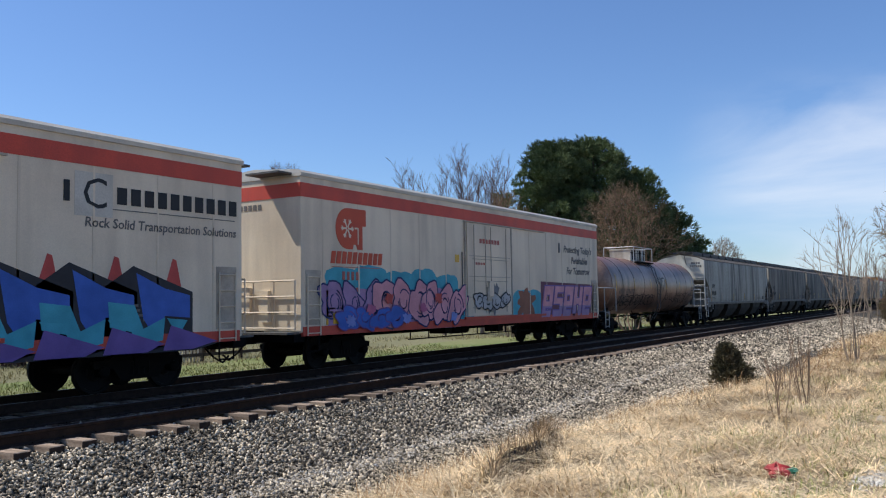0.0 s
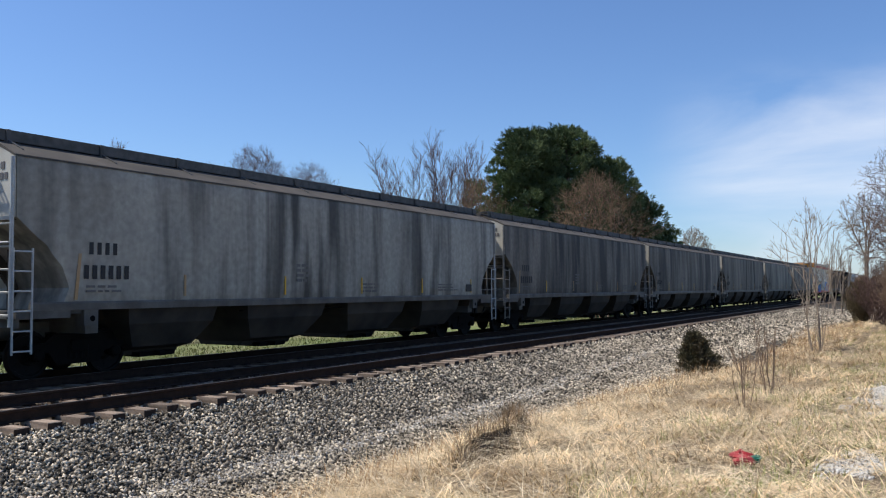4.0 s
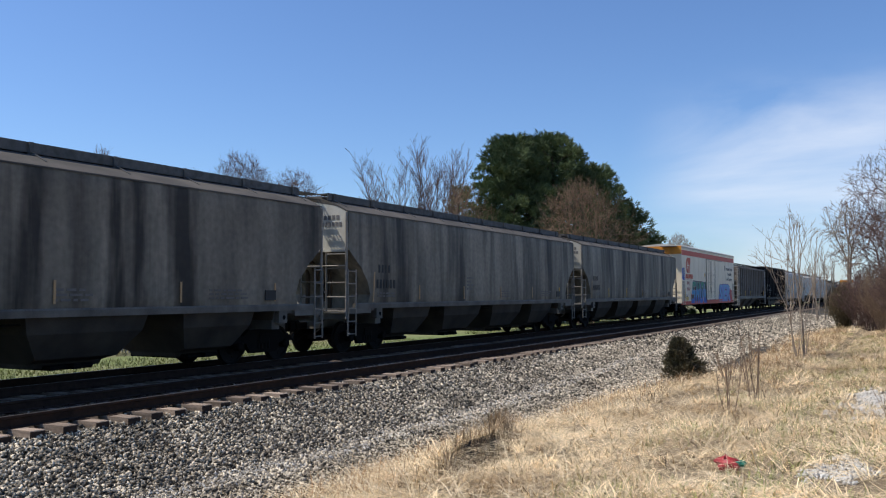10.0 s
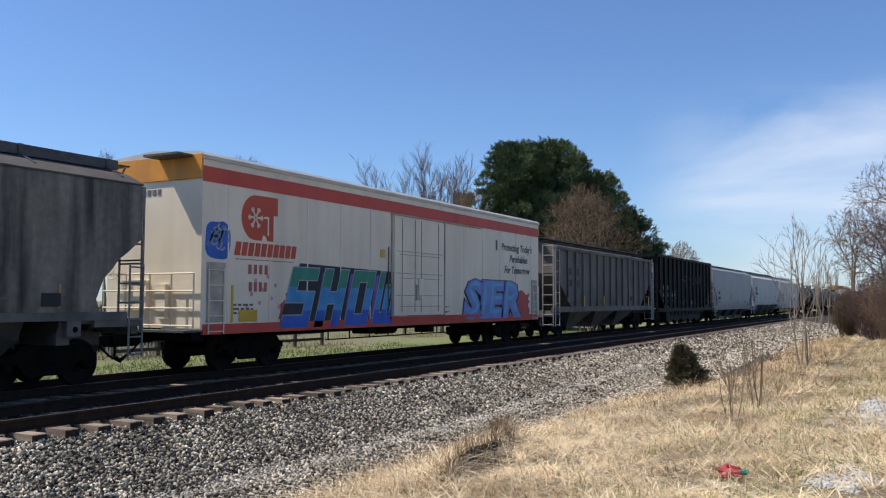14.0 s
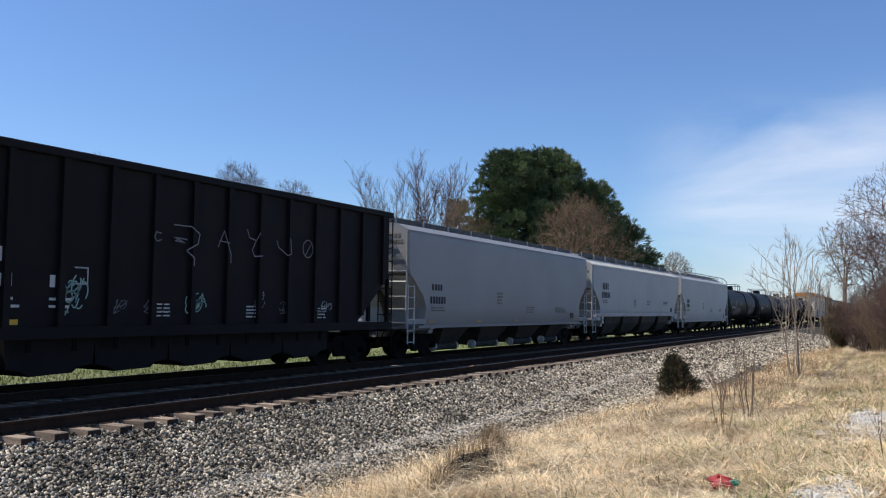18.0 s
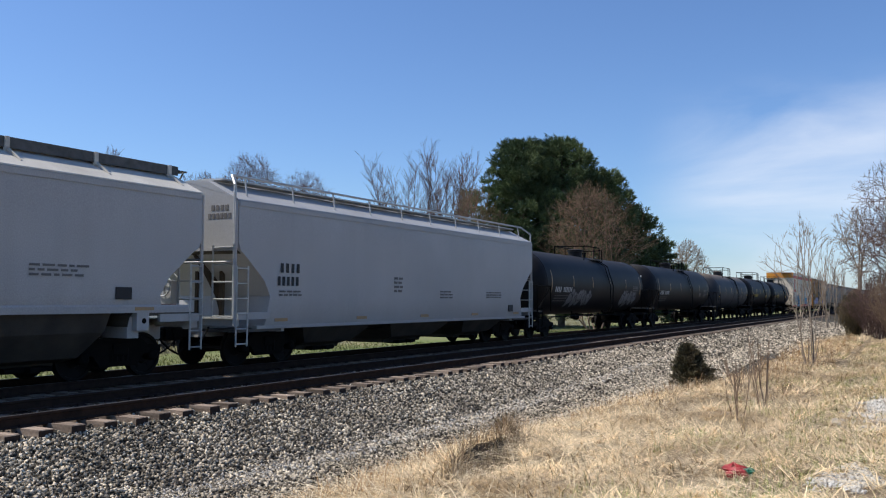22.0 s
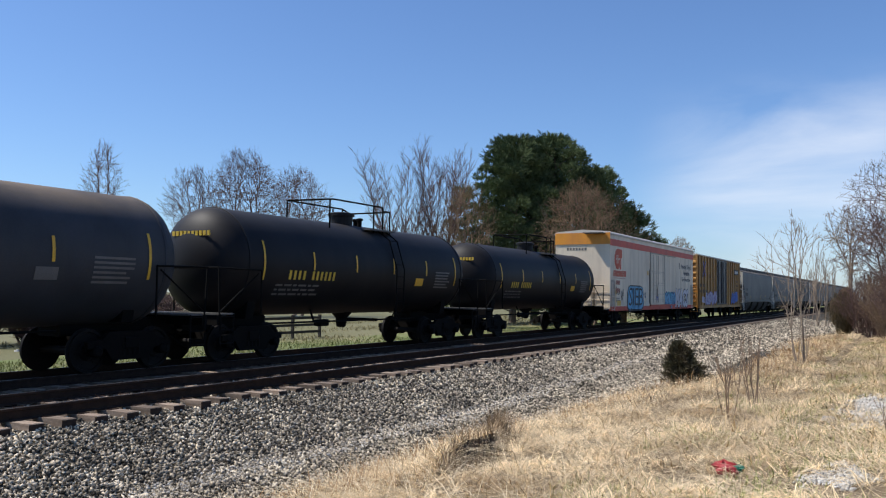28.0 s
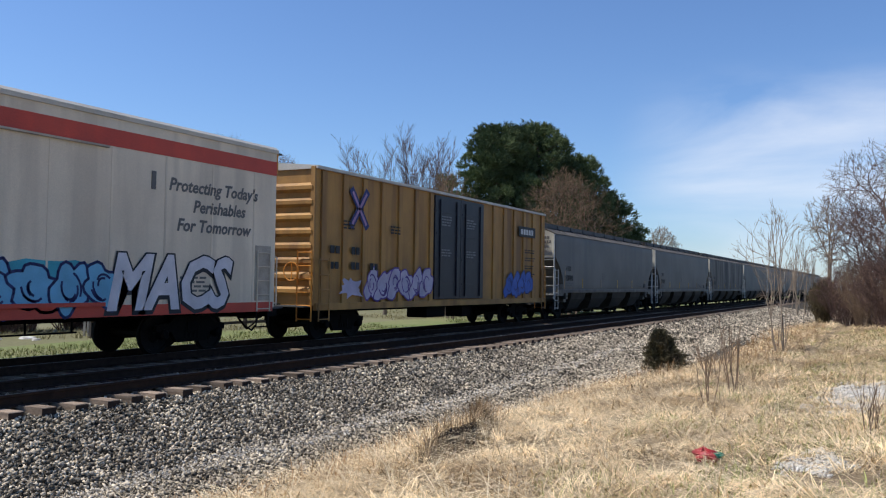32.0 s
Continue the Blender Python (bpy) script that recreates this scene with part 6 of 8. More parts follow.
def yellow_boxcar(front, back):
    car, L = new_car("boxcar", front, back, "weathered yellow boxcar with dark blue double doors and graffiti", "railcar")
    zb, zt = 1.05, 4.98
    part("body", Shape().box(-1.48, 1.48, -L / 2 + 0.1, L / 2 - 0.1, zb, zt), YELLOW_BOX, car, "weathered yellow box body")
    part("roof", Shape().along_y([(1.57, zt - 0.06), (1.57, zt + 0.03), (0, zt + 0.17), (-1.57, zt + 0.03), (-1.57, zt - 0.06)], -L / 2 + 0.05, L / 2 - 0.05), ROOF_WHITE, car)
    y0, y1 = -1.95, 2.1
    n = 17
    for i in range(n):
        y = -L / 2 + 0.45 + (L - 0.9) * i / (n - 1)
        for e in (-1, 1):
            if e > 0 and y0 - 0.2 < y < y1 + 0.2:
                continue
            a, b = sorted((e * 1.48, e * 1.56))
            part("side_rib", Shape().along_y([(e * 1.482, zb), (e * 1.55, zb + 0.05), (e * 1.55, zt - 0.1), (e * 1.482, zt - 0.06)], y - 0.12, y + 0.12), YELLOW_BOX, car)
    for e in (-1, 1):
        part("side_sill", Shape().box(*sorted((e * 1.45, e * 1.57)), -L / 2 + 0.1, L / 2 - 0.1, zb - 0.14, zb + 0.06), YELLOW_BOX, car)
        for k in range(8):
            z = 1.45 + 0.42 * k
            ye = e * (L / 2 - 0.1)
            part("end_corrugation", Shape().along_x([(ye, z - 0.14), (ye + e * 0.1, z - 0.05), (ye + e * 0.1, z + 0.05), (ye, z + 0.14)], -1.42, 1.42), YELLOW_BOX, car)
        part("end_post", Shape().box(1.36, 1.5, *sorted((e * (L / 2 - 0.1), e * (L / 2 - 0.02))), zb, zt), YELLOW_BOX, car)
        ladder(car, 1.5, e * (L / 2 + 0.05), 1.0, e * (L / 2 + 0.05), 0.6, 2.6, ORANGE_PAINT, 6)
        ladder(car, 1.62, e * (L / 2 - 0.15), 1.62, e * (L / 2 - 0.65), 0.6, 2.4, YELLOW_BOX, 5)
        part("end_platform", Shape().box(-1.4, 1.4, *sorted((e * (L / 2 - 0.1), e * (L / 2 + 0.25))), 1.0, 1.04), GRATE, car)
    brake_wheel(car, 0.9, -L / 2 - 0.2, 2.0, ORANGE_PAINT)
    ym = (y0 + y1) / 2
    for a, b in ((y0, ym - 0.02), (ym + 0.02, y1)):
        d = part("door", Shape().box(1.482, 1.57, a, b, zb + 0.1, zt - 0.12, 0.015), DOOR_NAVY, car, "dark blue sliding door")
        s = Shape()
        for y in (a + 0.35, b - 0.35):
            s.tube((1.6, y, zb + 0.2), (1.6, y, zt - 0.25), 0.03, 6)
        for z in (1.7, 2.6, 3.5, 4.3):
            s.box(1.57, 1.59, a + 0.08, b - 0.08, z - 0.04, z + 0.04)
        part("lock_bar", s, DOOR_NAVY, d)
        s = small_print(Shape(), rng, 1.575, a + 0.5, 4.1, 0.8, 4)
        small_print(s, rng, 1.575, a + 0.5, 2.9, 0.8, 3)
        tagged(part("stencilled_data", s, DECAL["smoke"], d), kind="stuff")
    running_gear(car, L, 2.2)
    eq = Shape().box(0.5, 1.3, -2.0, -0.6, 0.5, 1.0, 0.04).box(0.5, 1.2, 1.0, 1.8, 0.45, 1.0, 0.04)
    part("underfloor_gear", eq, UNDER, car)
    # crossed-arrow emblem between the ribs, in two colours
    cy, cz = -L / 2 + 2.25, 3.95
    s = Shape()
    t = Shape()
    for q in (-1, 1):
        for sh, w, o, ln in ((s, 0.13, 1.556, 0.74), (t, 0.05, 1.562, 0.62)):
            d = Vector((0.62 * q, 0.78)).normalized()
            nrm = Vector((-d.y, d.x)) * w
            a, b = Vector((cy, cz)) - d * ln, Vector((cy, cz)) + d * ln
            sh.add([(o, *(a - nrm)), (o, *(b - nrm)), (o, *(b + nrm)), (o, *(a + nrm))], [(0, 1, 2, 3)])
    part("emblem", s, DECAL["navy"], car, "dark blue crossed-bar emblem")
    part("emblem_core", t, DECAL["mauve"], car)
    r = random.Random(4)
    m = Shape()
    bars(m, r, 1.556, -L / 2 + 0.75, 2.55, 0.55, 0.24, 2)
    bars(m, r, 1.556, -L / 2 + 1.85, 2.55, 0.5, 0.24, 2)
    bars(m, r, 1.556, -L / 2 + 0.75, 2.1, 0.5, 0.22, 2)
    bars(m, r, 1.556, -L / 2 + 1.85, 2.1, 0.5, 0.22, 2)
    bars(m, r, 1.556, -L / 2 + 2.9, 2.1, 0.5, 0.22, 2)
    for k in range(5):
        small_print(m, r, 1.556, L / 2 - 2.6, 3.2 - k * 0.35, 1.2, 2)
    small_print(m, r, 1.556, -L / 2 + 1.4, 3.5, 0.6, 3)
    small_print(m, r, 1.556, -L / 2 + 4.1, 3.5, 0.6, 3)
    tagged(part("stencilled_data", m, INK, car), kind="stuff")
    bd = Shape().box(1.56, 1.575, L / 2 - 3.3, L / 2 - 1.4, 3.8, 4.25)
    part("black_notice_panel", bd, INK, car)
    part("notice_writing", bars(Shape(), r, 1.576, L / 2 - 3.1, 3.9, 1.5, 0.24, 5), INK_WHITE, car)
    bubble_tag(car, 1.556, -6.4, -2.2, 1.05, 2.25, DECAL["violet"], 181, n=6, fill=DECAL["lavender"], w=0.05, inner=5)
    splash(car, 1.554, -L / 2 + 1.2, -L / 2 + 2.6, 1.2, 1.9, DECAL["lavender"], 31, spike=0.5)
    bubble_tag(car, 1.556, 4.4, 7.3, 1.1, 2.35, DECAL["navy"], 183, n=4, fill=DECAL["blue"], w=0.05, inner=4)
    return car


DOOR_NAVY = material("navy_door_paint", (0.011, 0.012, 0.021), (0.018, 0.019, 0.028), rough=0.5, scale=2, streak=0.25, streak_col=(0.06, 0.05, 0.05))

# ---- the cars, in the order in which they pass ----
K = 1.018
def at_line(a, b):
    return a * K - 0.62, b * K - 0.62


c, L = reefer(*at_line(-5.0, 14.9), "off-white refrigerator car with red stripe and blue spray-painted graffiti", brand="corner", seed=1, slogan=False)
e0 = L / 2 - 9.75
bar_row(c, 1.566, e0 + 6.3, 3.78, 3.35, 0.34, 10, INK, 0.3)
part("rule_line", Shape().box(1.563, 1.567, e0 + 6.2, e0 + 9.5, 3.66, 3.68), INK_GREY, c)
part("badge", Shape().box(1.562, 1.566, e0 + 5.35, e0 + 6.2, 3.5, 4.35), ROOF_WHITE, c)
words("badge_letter", "C", 0.85, INK, c, 1.568, e0 + 5.8, 3.92)
words("slogan", "Rock Solid Transportation Solutions", 0.27, INK_GREY, c, 1.566, e0 + 7.55, 3.38, bold=0.004, shear=0.1)
part("vent_plate", Shape().box(1.562, 1.58, e0 + 5.12, e0 + 5.24, 3.75, 4.15), INK, c)
# jagged letters: dark peaks, blue blades, teal middles and violet feet
for k in range(8):
    o = e0 + 6.75 - 1.45 * k
    h = 2.42 - 0.03 * (k == 0)
    patch_of("graffiti_outline", c, 1.568, [[(o - 0.95, 2.0), (o - 0.05, h + 0.18), (o + 1.5, 2.05), (o + 1.5, 1.2), (o + 2.35, 0.95), (o + 1.6, 0.8), (o - 0.6, 0.8)]], DECAL["black"])
    patch_of("graffiti_blade", c, 1.572, [[(o + 0.02, h + 0.04), (o + 0.75, 2.12), (o + 1.42, 1.98), (o + 1.42, 1.5), (o + 0.75, 1.55), (o + 0.5, 1.1), (o + 0.2, 1.5)]], DECAL["blue"])
    patch_of("graffiti_fill", c, 1.576, [[(o - 0.65, 1.85), (o - 0.02, 1.78), (o + 0.2, 1.3), (o + 0.75, 1.52), (o + 0.7, 1.05), (o + 0.1, 0.95), (o - 0.1, 1.25), (o - 0.6, 1.35)], [(o + 0.8, 1.5), (o + 1.35, 1.45), (o + 1.1, 1.1)]], DECAL["teal"])
    patch_of("graffiti_foot", c, 1.580, [[(o - 0.3, 1.2), (o + 0.55, 0.92), (o + 0.3, 0.82), (o - 0.75, 0.82)], [(o + 0.9, 1.35), (o + 2.2, 0.97), (o + 1.5, 0.83), (o + 0.7, 0.83)]], DECAL["violet"])
    patch_of("graffiti_flame", c, 1.564, [[(o + 0.75, 2.15), (o + 0.95, 2.75), (o + 1.05, 2.72), (o + 1.2, 2.1)]], DECAL["red"])

c, L = reefer(*at_line(16.87, 36.8), "off-white refrigerator car with red stripe and faded pink graffiti", seed=2, logo_at=2.05)
for k, (ya, yb, za, zb) in enumerate(((-9.2, -7.6, 1.6, 2.75), (-8.0, -6.3, 1.6, 2.85), (-6.6, -4.9, 1.6, 2.7), (-5.2, -3.6, 1.6, 2.8), (-3.8, -2.3, 1.6, 2.65), (-3.0, -1.2, 0.95, 2.2), (1.5, 4.2, 0.95, 2.2))):
    splash(c, 1.563 + 0.0004 * k, ya, yb, za, zb, DECAL["teal"], 30 + k, spike=0.12)
patch_of("graffiti_ground", c, 1.567, [[(-9.1, 0.95), (-2.2, 0.93), (-2.1, 1.9), (-3.5, 2.2), (-6.0, 2.1), (-9.0, 2.2)]], DECAL["mauve"])
for k, (ya, yb, n, m, za, zb) in enumerate(((-9.2, -6.6, 3, "mauve", 1.0, 2.45), (-6.9, -4.2, 3, "rosy", 0.95, 2.5), (-4.5, -2.0, 3, "rosy", 0.95, 2.45))):
    bubble_tag(c, 1.570 + 0.014 * k, ya, yb, za, zb, DECAL["navy"], 150 + k, n=n, fill=DECAL[m], w=0.05, inner=6)
bubble_tag(c, 1.615, -8.6, -5.6, 0.98, 1.7, DECAL["violet"], 158, n=4, fill=DECAL["blue"], w=0.04, inner=3)
for k in range(7):
    splash(c, 1.632 + 0.001 * k, -8.4 + 0.9 * k, -7.9 + 0.9 * k, 1.1 + 0.3 * (k % 3), 1.45 + 0.3 * (k % 3), DECAL[("peri", "rose", "red")[k % 3]], 190 + k, name="graffiti_fill", spike=0.5)
bubble_tag(c, 1.622, -1.3, 1.2, 1.45, 2.1, DECAL["black"], 163, n=4, fill=DECAL["silver"], w=0.05, inner=3)
splash(c, 1.621, -0.4, 0.5, 1.1, 2.6, DECAL["smoke"], 164, spike=0.5)
splash(c, 1.567, 1.9, 3.6, 1.0, 2.3, DECAL["rust"], 165, spike=0.45)
patch_of("graffiti_band", c, 1.566, [[(4.0, 1.05), (9.6, 1.05), (9.6, 2.42), (4.05, 2.5)]], DECAL["wine"])
block_letters(c, "#S#H#", 1.570, 4.05, 9.5, 1.1, 2.32, ((0.0, 0.35, DECAL["mauve"]), (0.35, 1.0, DECAL["rosy"])), DECAL["violet"], slant=0.3, gap=0.14, fat=0.05)
door_mark = Shape()
bars(door_mark, random.Random(8), 1.604, -0.9, 3.75, 1.5, 0.16, 7)
bars(door_mark, random.Random(8), 1.604, -1.2, 3.0, 0.7, 0.09, 4)
tagged(part("stencilled_data", door_mark, INK_RED, c), kind="stuff")

c, on = tank_car(*at_line(37.7, 53.95), "rust-brown tank car with pale valve housing", TANK_BROWN, INK_GREY, R=1.46, zc=2.45, dome="box", seed=3, mark=(4, 6), rail_mat=GALV)
bubble_tag(c, lambda q: on(q) + 0.004, -5.9, -0.55, 1.42, 2.02, INK, 91, n=8, w=0.042, inner=4)
bubble_tag(c, lambda q: on(q) + 0.004, -0.05, 1.0, 1.95, 3.0, INK, 92, n=2, w=0.042, inner=2)
bubble_tag(c, lambda q: on(q) + 0.004, 1.6, 2.7, 1.65, 2.05, SEAM_GRIME, 93, n=3, w=0.025)
bubble_tag(c, lambda q: on(q) + 0.004, 3.05, 6.3, 1.5, 2.1, INK, 94, n=6, w=0.035, inner=4)

grime = "covered hopper with dark streaks running down its rounded sides"
covered_hopper(*at_line(54.95, 74.1), "light grey " + grime, HOPPER_PALE, END_BEIGE, SILL_GREY, seed=11)
covered_hopper(*at_line(75.0, 93.4), "soot-dark grey " + grime, HOPPER_DARK, END_BEIGE, SILL_GREY, seed=12, steel=DULL_STEEL)
covered_hopper(*at_line(94.3, 113.0), "soot-dark grey " + grime, HOPPER_DARK, END_BEIGE, SILL_GREY, seed=13, steel=DULL_STEEL)
covered_hopper(*at_line(114.1, 132.6), "dark grey " + grime, HOPPER_GRIMY, END_BEIGE, SILL_GREY, seed=14, steel=DULL_STEEL)
covered_hopper(*at_line(133.9, 152.3), "grey " + grime, HOPPER_GREY, END_BEIGE, SILL_GREY, seed=15, steel=DULL_STEEL)
covered_hopper(*at_line(153.6, 172.3), "grey " + grime, HOPPER_GREY, END_BEIGE, SILL_GREY, seed=16, steel=DULL_STEEL)

c, L = reefer(*at_line(174.0, 193.7), "off-white refrigerator car with orange end caps and blue graffiti", cap=ORANGE_PAINT, seed=4, logo_at=1.96, paint=WHITE_CLEAN)
splash(c, 1.563, -7.3, -6.3, 1.0, 2.0, DECAL["red"], 83, name="sprayed_spot", spike=0.5)
splash(c, 1.563, -2.6, -1.9, 1.0, 2.1, DECAL["red"], 84, name="sprayed_spot", spike=0.5)
patch_of("graffiti_shadow", c, 1.565, [[(-7.3, 0.98), (-1.6, 0.98), (-0.95, 2.3), (-1.3, 2.62), (-6.4, 2.72), (-6.9, 1.9)]], DECAL["black"])
block_letters(c, "SHOW", 1.570, -7.2, -1.05, 1.02, 2.6, ((0.0, 0.28, DECAL["blue"]), (0.28, 0.68, DECAL["azure"]), (0.68, 1.0, DECAL["deep_green"])), DECAL["pale"], slant=0.33, gap=0.2, fat=0.03)
for k in range(4):
    patch_of("graffiti_slash", c, 1.568, [[(-5.75 + 1.33 * k, 1.0), (-5.55 + 1.33 * k, 1.0), (-5.2 + 1.33 * k, 2.5), (-5.4 + 1.33 * k, 2.5)]], DECAL["violet"])
splash(c, 1.5635, -1.4, 2.2, 0.98, 1.75, DECAL["rose"], 86, name="sprayed_spot", spike=0.6)
tag_letters(c, "SIER", 1.566, 5.4, 1.72, 1.75, 1.5, DECAL["peri"], DECAL["black"], DECAL["sky"], bold=0.13, edge_bold=0.06, slant=0.15)
splash(c, 1.563, 7.2, 9.2, 1.0, 2.2, DECAL["red"], 85, name="sprayed_spot", spike=0.4)
splash(c, 1.566, -L / 2 + 0.12, -L / 2 + 0.98, 2.68, 3.6, DECAL["blue"], 19, spike=0.08)
scribble(c, 1.57, -L / 2 + 0.15, 2.75, 0.8, 0.8, DECAL["pale"], 20, 9, wide=0.05)
for k in range(9):
    splash(c, 1.565, -8.5 + 0.15 * k, -8.38 + 0.15 * k, 1.5 + 0.11 * ((3 * k) % 8), 1.62 + 0.11 * ((3 * k) % 8), DECAL["rosy"], 80 + k, name="sprayed_spot")

ribbed_hopper(*at_line(195.4, 211.6), "grey-brown covered hopper with dark vertical ribs")
black_hopper(*at_line(212.9, 228.6), "black open-top hopper with vertical ribs and chalk scrawls")

covered_hopper(*at_line(229.6, 246.8), "clean pale grey covered hopper with smooth sides", HOPPER_CLEAN, HOPPER_CLEAN, HOPPER_CLEAN, prof=LOW_SIDE, roof=HOPPER_CLEAN, seed=17, frame_mat=HOPPER_CLEAN, mark=(2.33, 0.21, 0.8, 1.88, 0.24, 1.15))
covered_hopper(*at_line(247.9, 266.2), "off-white covered hopper with smooth sides and dark bays", HOPPER_WHITE, HOPPER_WHITE, HOPPER_WHITE, prof=HIGH_SIDE, roof=ROOF_WHITE, seed=18, frame_mat=HOPPER_WHITE, gap=0.5, mark=(2.84, 0.34, 1.1, 2.39, 0.30, 1.45))
covered_hopper(*at_line(267.4, 284.7), "off-white covered hopper with a tubular roof rail", HOPPER_WHITE, HOPPER_WHITE, HOPPER_WHITE, prof=RAIL_SIDE, roof=HOPPER_WHITE, seed=19, rail_top=True, bays=3, frame_mat=HOPPER_WHITE, mark=(2.36, 0.24, 0.85, 2.03, 0.23, 0.9))

c, on = tank_car(*at_line(285.5, 302.1), "black tank car with silver graffiti and pale lettering", TANK_BLACK, INK_WHITE, R=1.48, zc=2.46, seed=21)
for y0, y1, n, sd in ((-4.4, -1.4, 5, 61), (3.6, 6.2, 4, 63)):
    bubble_tag(c, lambda q: on(q) + 0.006, y0, y1, 1.32, 2.24, INK, sd, n=n, fill=DECAL["smoke"], w=0.05)
tank_car(*at_line(302.9, 319.75), "black tank car with pale lettering and yellow reflector strips", TANK_BLACK, INK_WHITE, R=1.46, zc=2.47, seed=22)
tank_car(*at_line(320.9, 335.9), "matt grey tank car with a band at its middle", TANK_GREY, INK_GREY, R=1.46, zc=2.42, seed=23, band=True, mark=None, dome="tall")
tank_car(*at_line(336.3, 349.8), "black tank car with gold lettering", TANK_BLACK, INK_GOLD, R=1.40, zc=2.50, seed=24, dome="tall")
tank_car(*at_line(350.5, 364.4), "shorter black tank car with gold lettering", TANK_BLACK, INK_GOLD, R=1.36, zc=2.46, seed=25, dome="tall")

c, L = reefer(*at_line(365.3, 384.7), "off-white refrigerator car with orange end caps and pale blue graffiti", cap=ORANGE_PAINT, seed=5, zt=5.13, logo_at=1.42)
tag_letters(c, "SIEB", 1.568, -5.05, 1.6, 1.5, 1.12, DECAL["sky"], DECAL["black"], DECAL["black"], bold=0.15, edge_bold=0.09, slant=0.06)
splash(c, 1.566, 1.6, 4.6, 0.95, 2.1, DECAL["teal"], 27, spike=0.12)
bubble_tag(c, 1.570, 1.6, 4.7, 0.95, 2.1, DECAL["navy"], 172, n=4, fill=DECAL["sky"], w=0.06, inner=4)
tag_letters(c, "MACS", 1.570, 6.2, 1.6, 1.45, 0.95, DECAL["chalky"], DECAL["black"], None, bold=0.06, edge_bold=0.06, tall=1.1, slant=0.25)
scribble(c, 1.57, -9.2, 1.75, 1.3, 0.5, INK, 77, 7)
scribble(c, 1.57, -8.0, 1.5, 0.6, 0.7, INK, 78, 6)
scribble(c, 1.57, -3.3, 1.6, 0.5, 0.6, DECAL["navy"], 79, 6)
scribble(c, 1.616, -1.0, 1.5, 1.2, 0.5, DECAL["blue"], 76, 6)

yellow_boxcar(*at_line(386.4, 404.2))
for i in range(9):
    a = 405.4 + 19.45 * i
    covered_hopper(*at_line(a, a + 18.4), "dusty grey covered hopper with rounded sides" if i < 3 else "grey covered hopper far down the line", HOPPER_MID if i != 2 else HOPPER_DARK, END_BEIGE, SILL_GREY, seed=30 + i, detail=i < 3, marks=i < 3)

# ---- trees and brush ----
def place(az, dist):
    a = radians(az)
    return -dist * math.sin(a), dist * math.cos(a)


def grown(name, roots, tips, mat, seed, thin, swell=0.40, twig=0.35, sag=0.0):
    """Limbs that fork again and again from the roots until each reaches one of the tips; then a few short twigs."""
    r = np.random.RandomState(seed)
    tips = np.asarray(tips, float)
    roots = np.asarray(roots, float)
    blur = tips[:, :2] * 0.4 + r.normal(0, 0.12 * np.abs(tips[:, :2]).max(), (len(tips), 2))
    near = np.argmin(((blur[:, None, :] - roots[None, :, :2]) ** 2).sum(2), 1)
    A, B, RA, RB = [], [], [], []

    def limb(p, q, ra, rb):
        ln = np.linalg.norm(q - p)
        m = (p + q) / 2 + r.normal(0, 0.025 * ln, 3) - np.array((0, 0, sag * ln))
        rm = (ra + rb) / 2
        A.extend((p, m))
        B.extend((m, q))
        RA.extend((ra, rm))
        RB.extend((rm, rb))

    stack = [(roots[k], np.nonzero(near == k)[0], None) for k in range(len(roots))]
    while stack:
        p, idx, rad = stack.pop()
        n = len(idx)
        if n == 0:
            continue
        rad = rad or thin * n ** swell
        if n == 1:
            q = tips[idx[0]]
            limb(p, q, rad, thin * 0.7)
            d = q - p
            for k in range(4):
                o = p + d * r.uniform(0.25, 0.95)
                w = d / max(0.05, np.linalg.norm(d)) * 0.8 + r.normal(0, 0.33, 3) + np.array((0, 0, 0.25))
                A.append(o)
                B.append(o + w * twig * r.uniform(0.4, 1.2))
                RA.append(thin * 0.8)
                RB.append(thin * 0.5)
            continue
        pts = tips[idx]
        c = pts - pts.mean(0)
        key = c @ (c.std(0) * r.normal(1, 0.45, 3) * r.choice((-1, 1), 3))
        order = idx[np.argsort(key)]
        cut = int(np.clip(round(n * r.uniform(0.28, 0.72)), 1, n - 1))
        for part_idx in (order[:cut], order[cut:]):
            goal = tips[part_idx].mean(0)
            f = r.uniform(0.25, 0.5) if n > 12 else r.uniform(0.2, 0.6)
            q = p + (goal - p) * f + r.normal(0, 0.014, 3) * np.linalg.norm(goal - p)
            rr = thin * len(part_idx) ** swell
            limb(p, q, min(rad, rr * 1.25), rr)
            stack.append((q, part_idx, rr))
    A, B, ra, rb = np.array(A), np.array(B), np.array(RA), np.array(RB)
    d = B - A
    d /= np.maximum(1e-6, np.linalg.norm(d, axis=1))[:, None]
    u = np.cross(d, np.where(np.abs(d[:, 2:3]) < 0.9, (0.0, 0.0, 1.0), (1.0, 0.0, 0.0)))
    u /= np.maximum(1e-6, np.linalg.norm(u, axis=1))[:, None]
    w2 = np.cross(d, u)
    ang = 2 * np.pi * np.arange(3) / 3
    ring = u[:, None, :] * np.cos(ang)[None, :, None] + w2[:, None, :] * np.sin(ang)[None, :, None]
    V = np.concatenate([A[:, None, :] + ring * ra[:, None, None], B[:, None, :] + ring * rb[:, None, None]], 1).reshape(-1, 3)
    F = np.array([(0, 1, 4, 3), (1, 2, 5, 4), (2, 0, 3, 5)])
    F = (F[None] + 6 * np.arange(len(A))[:, None, None]).reshape(-1, 4)
    return numpy_mesh(name, V, F, mat)


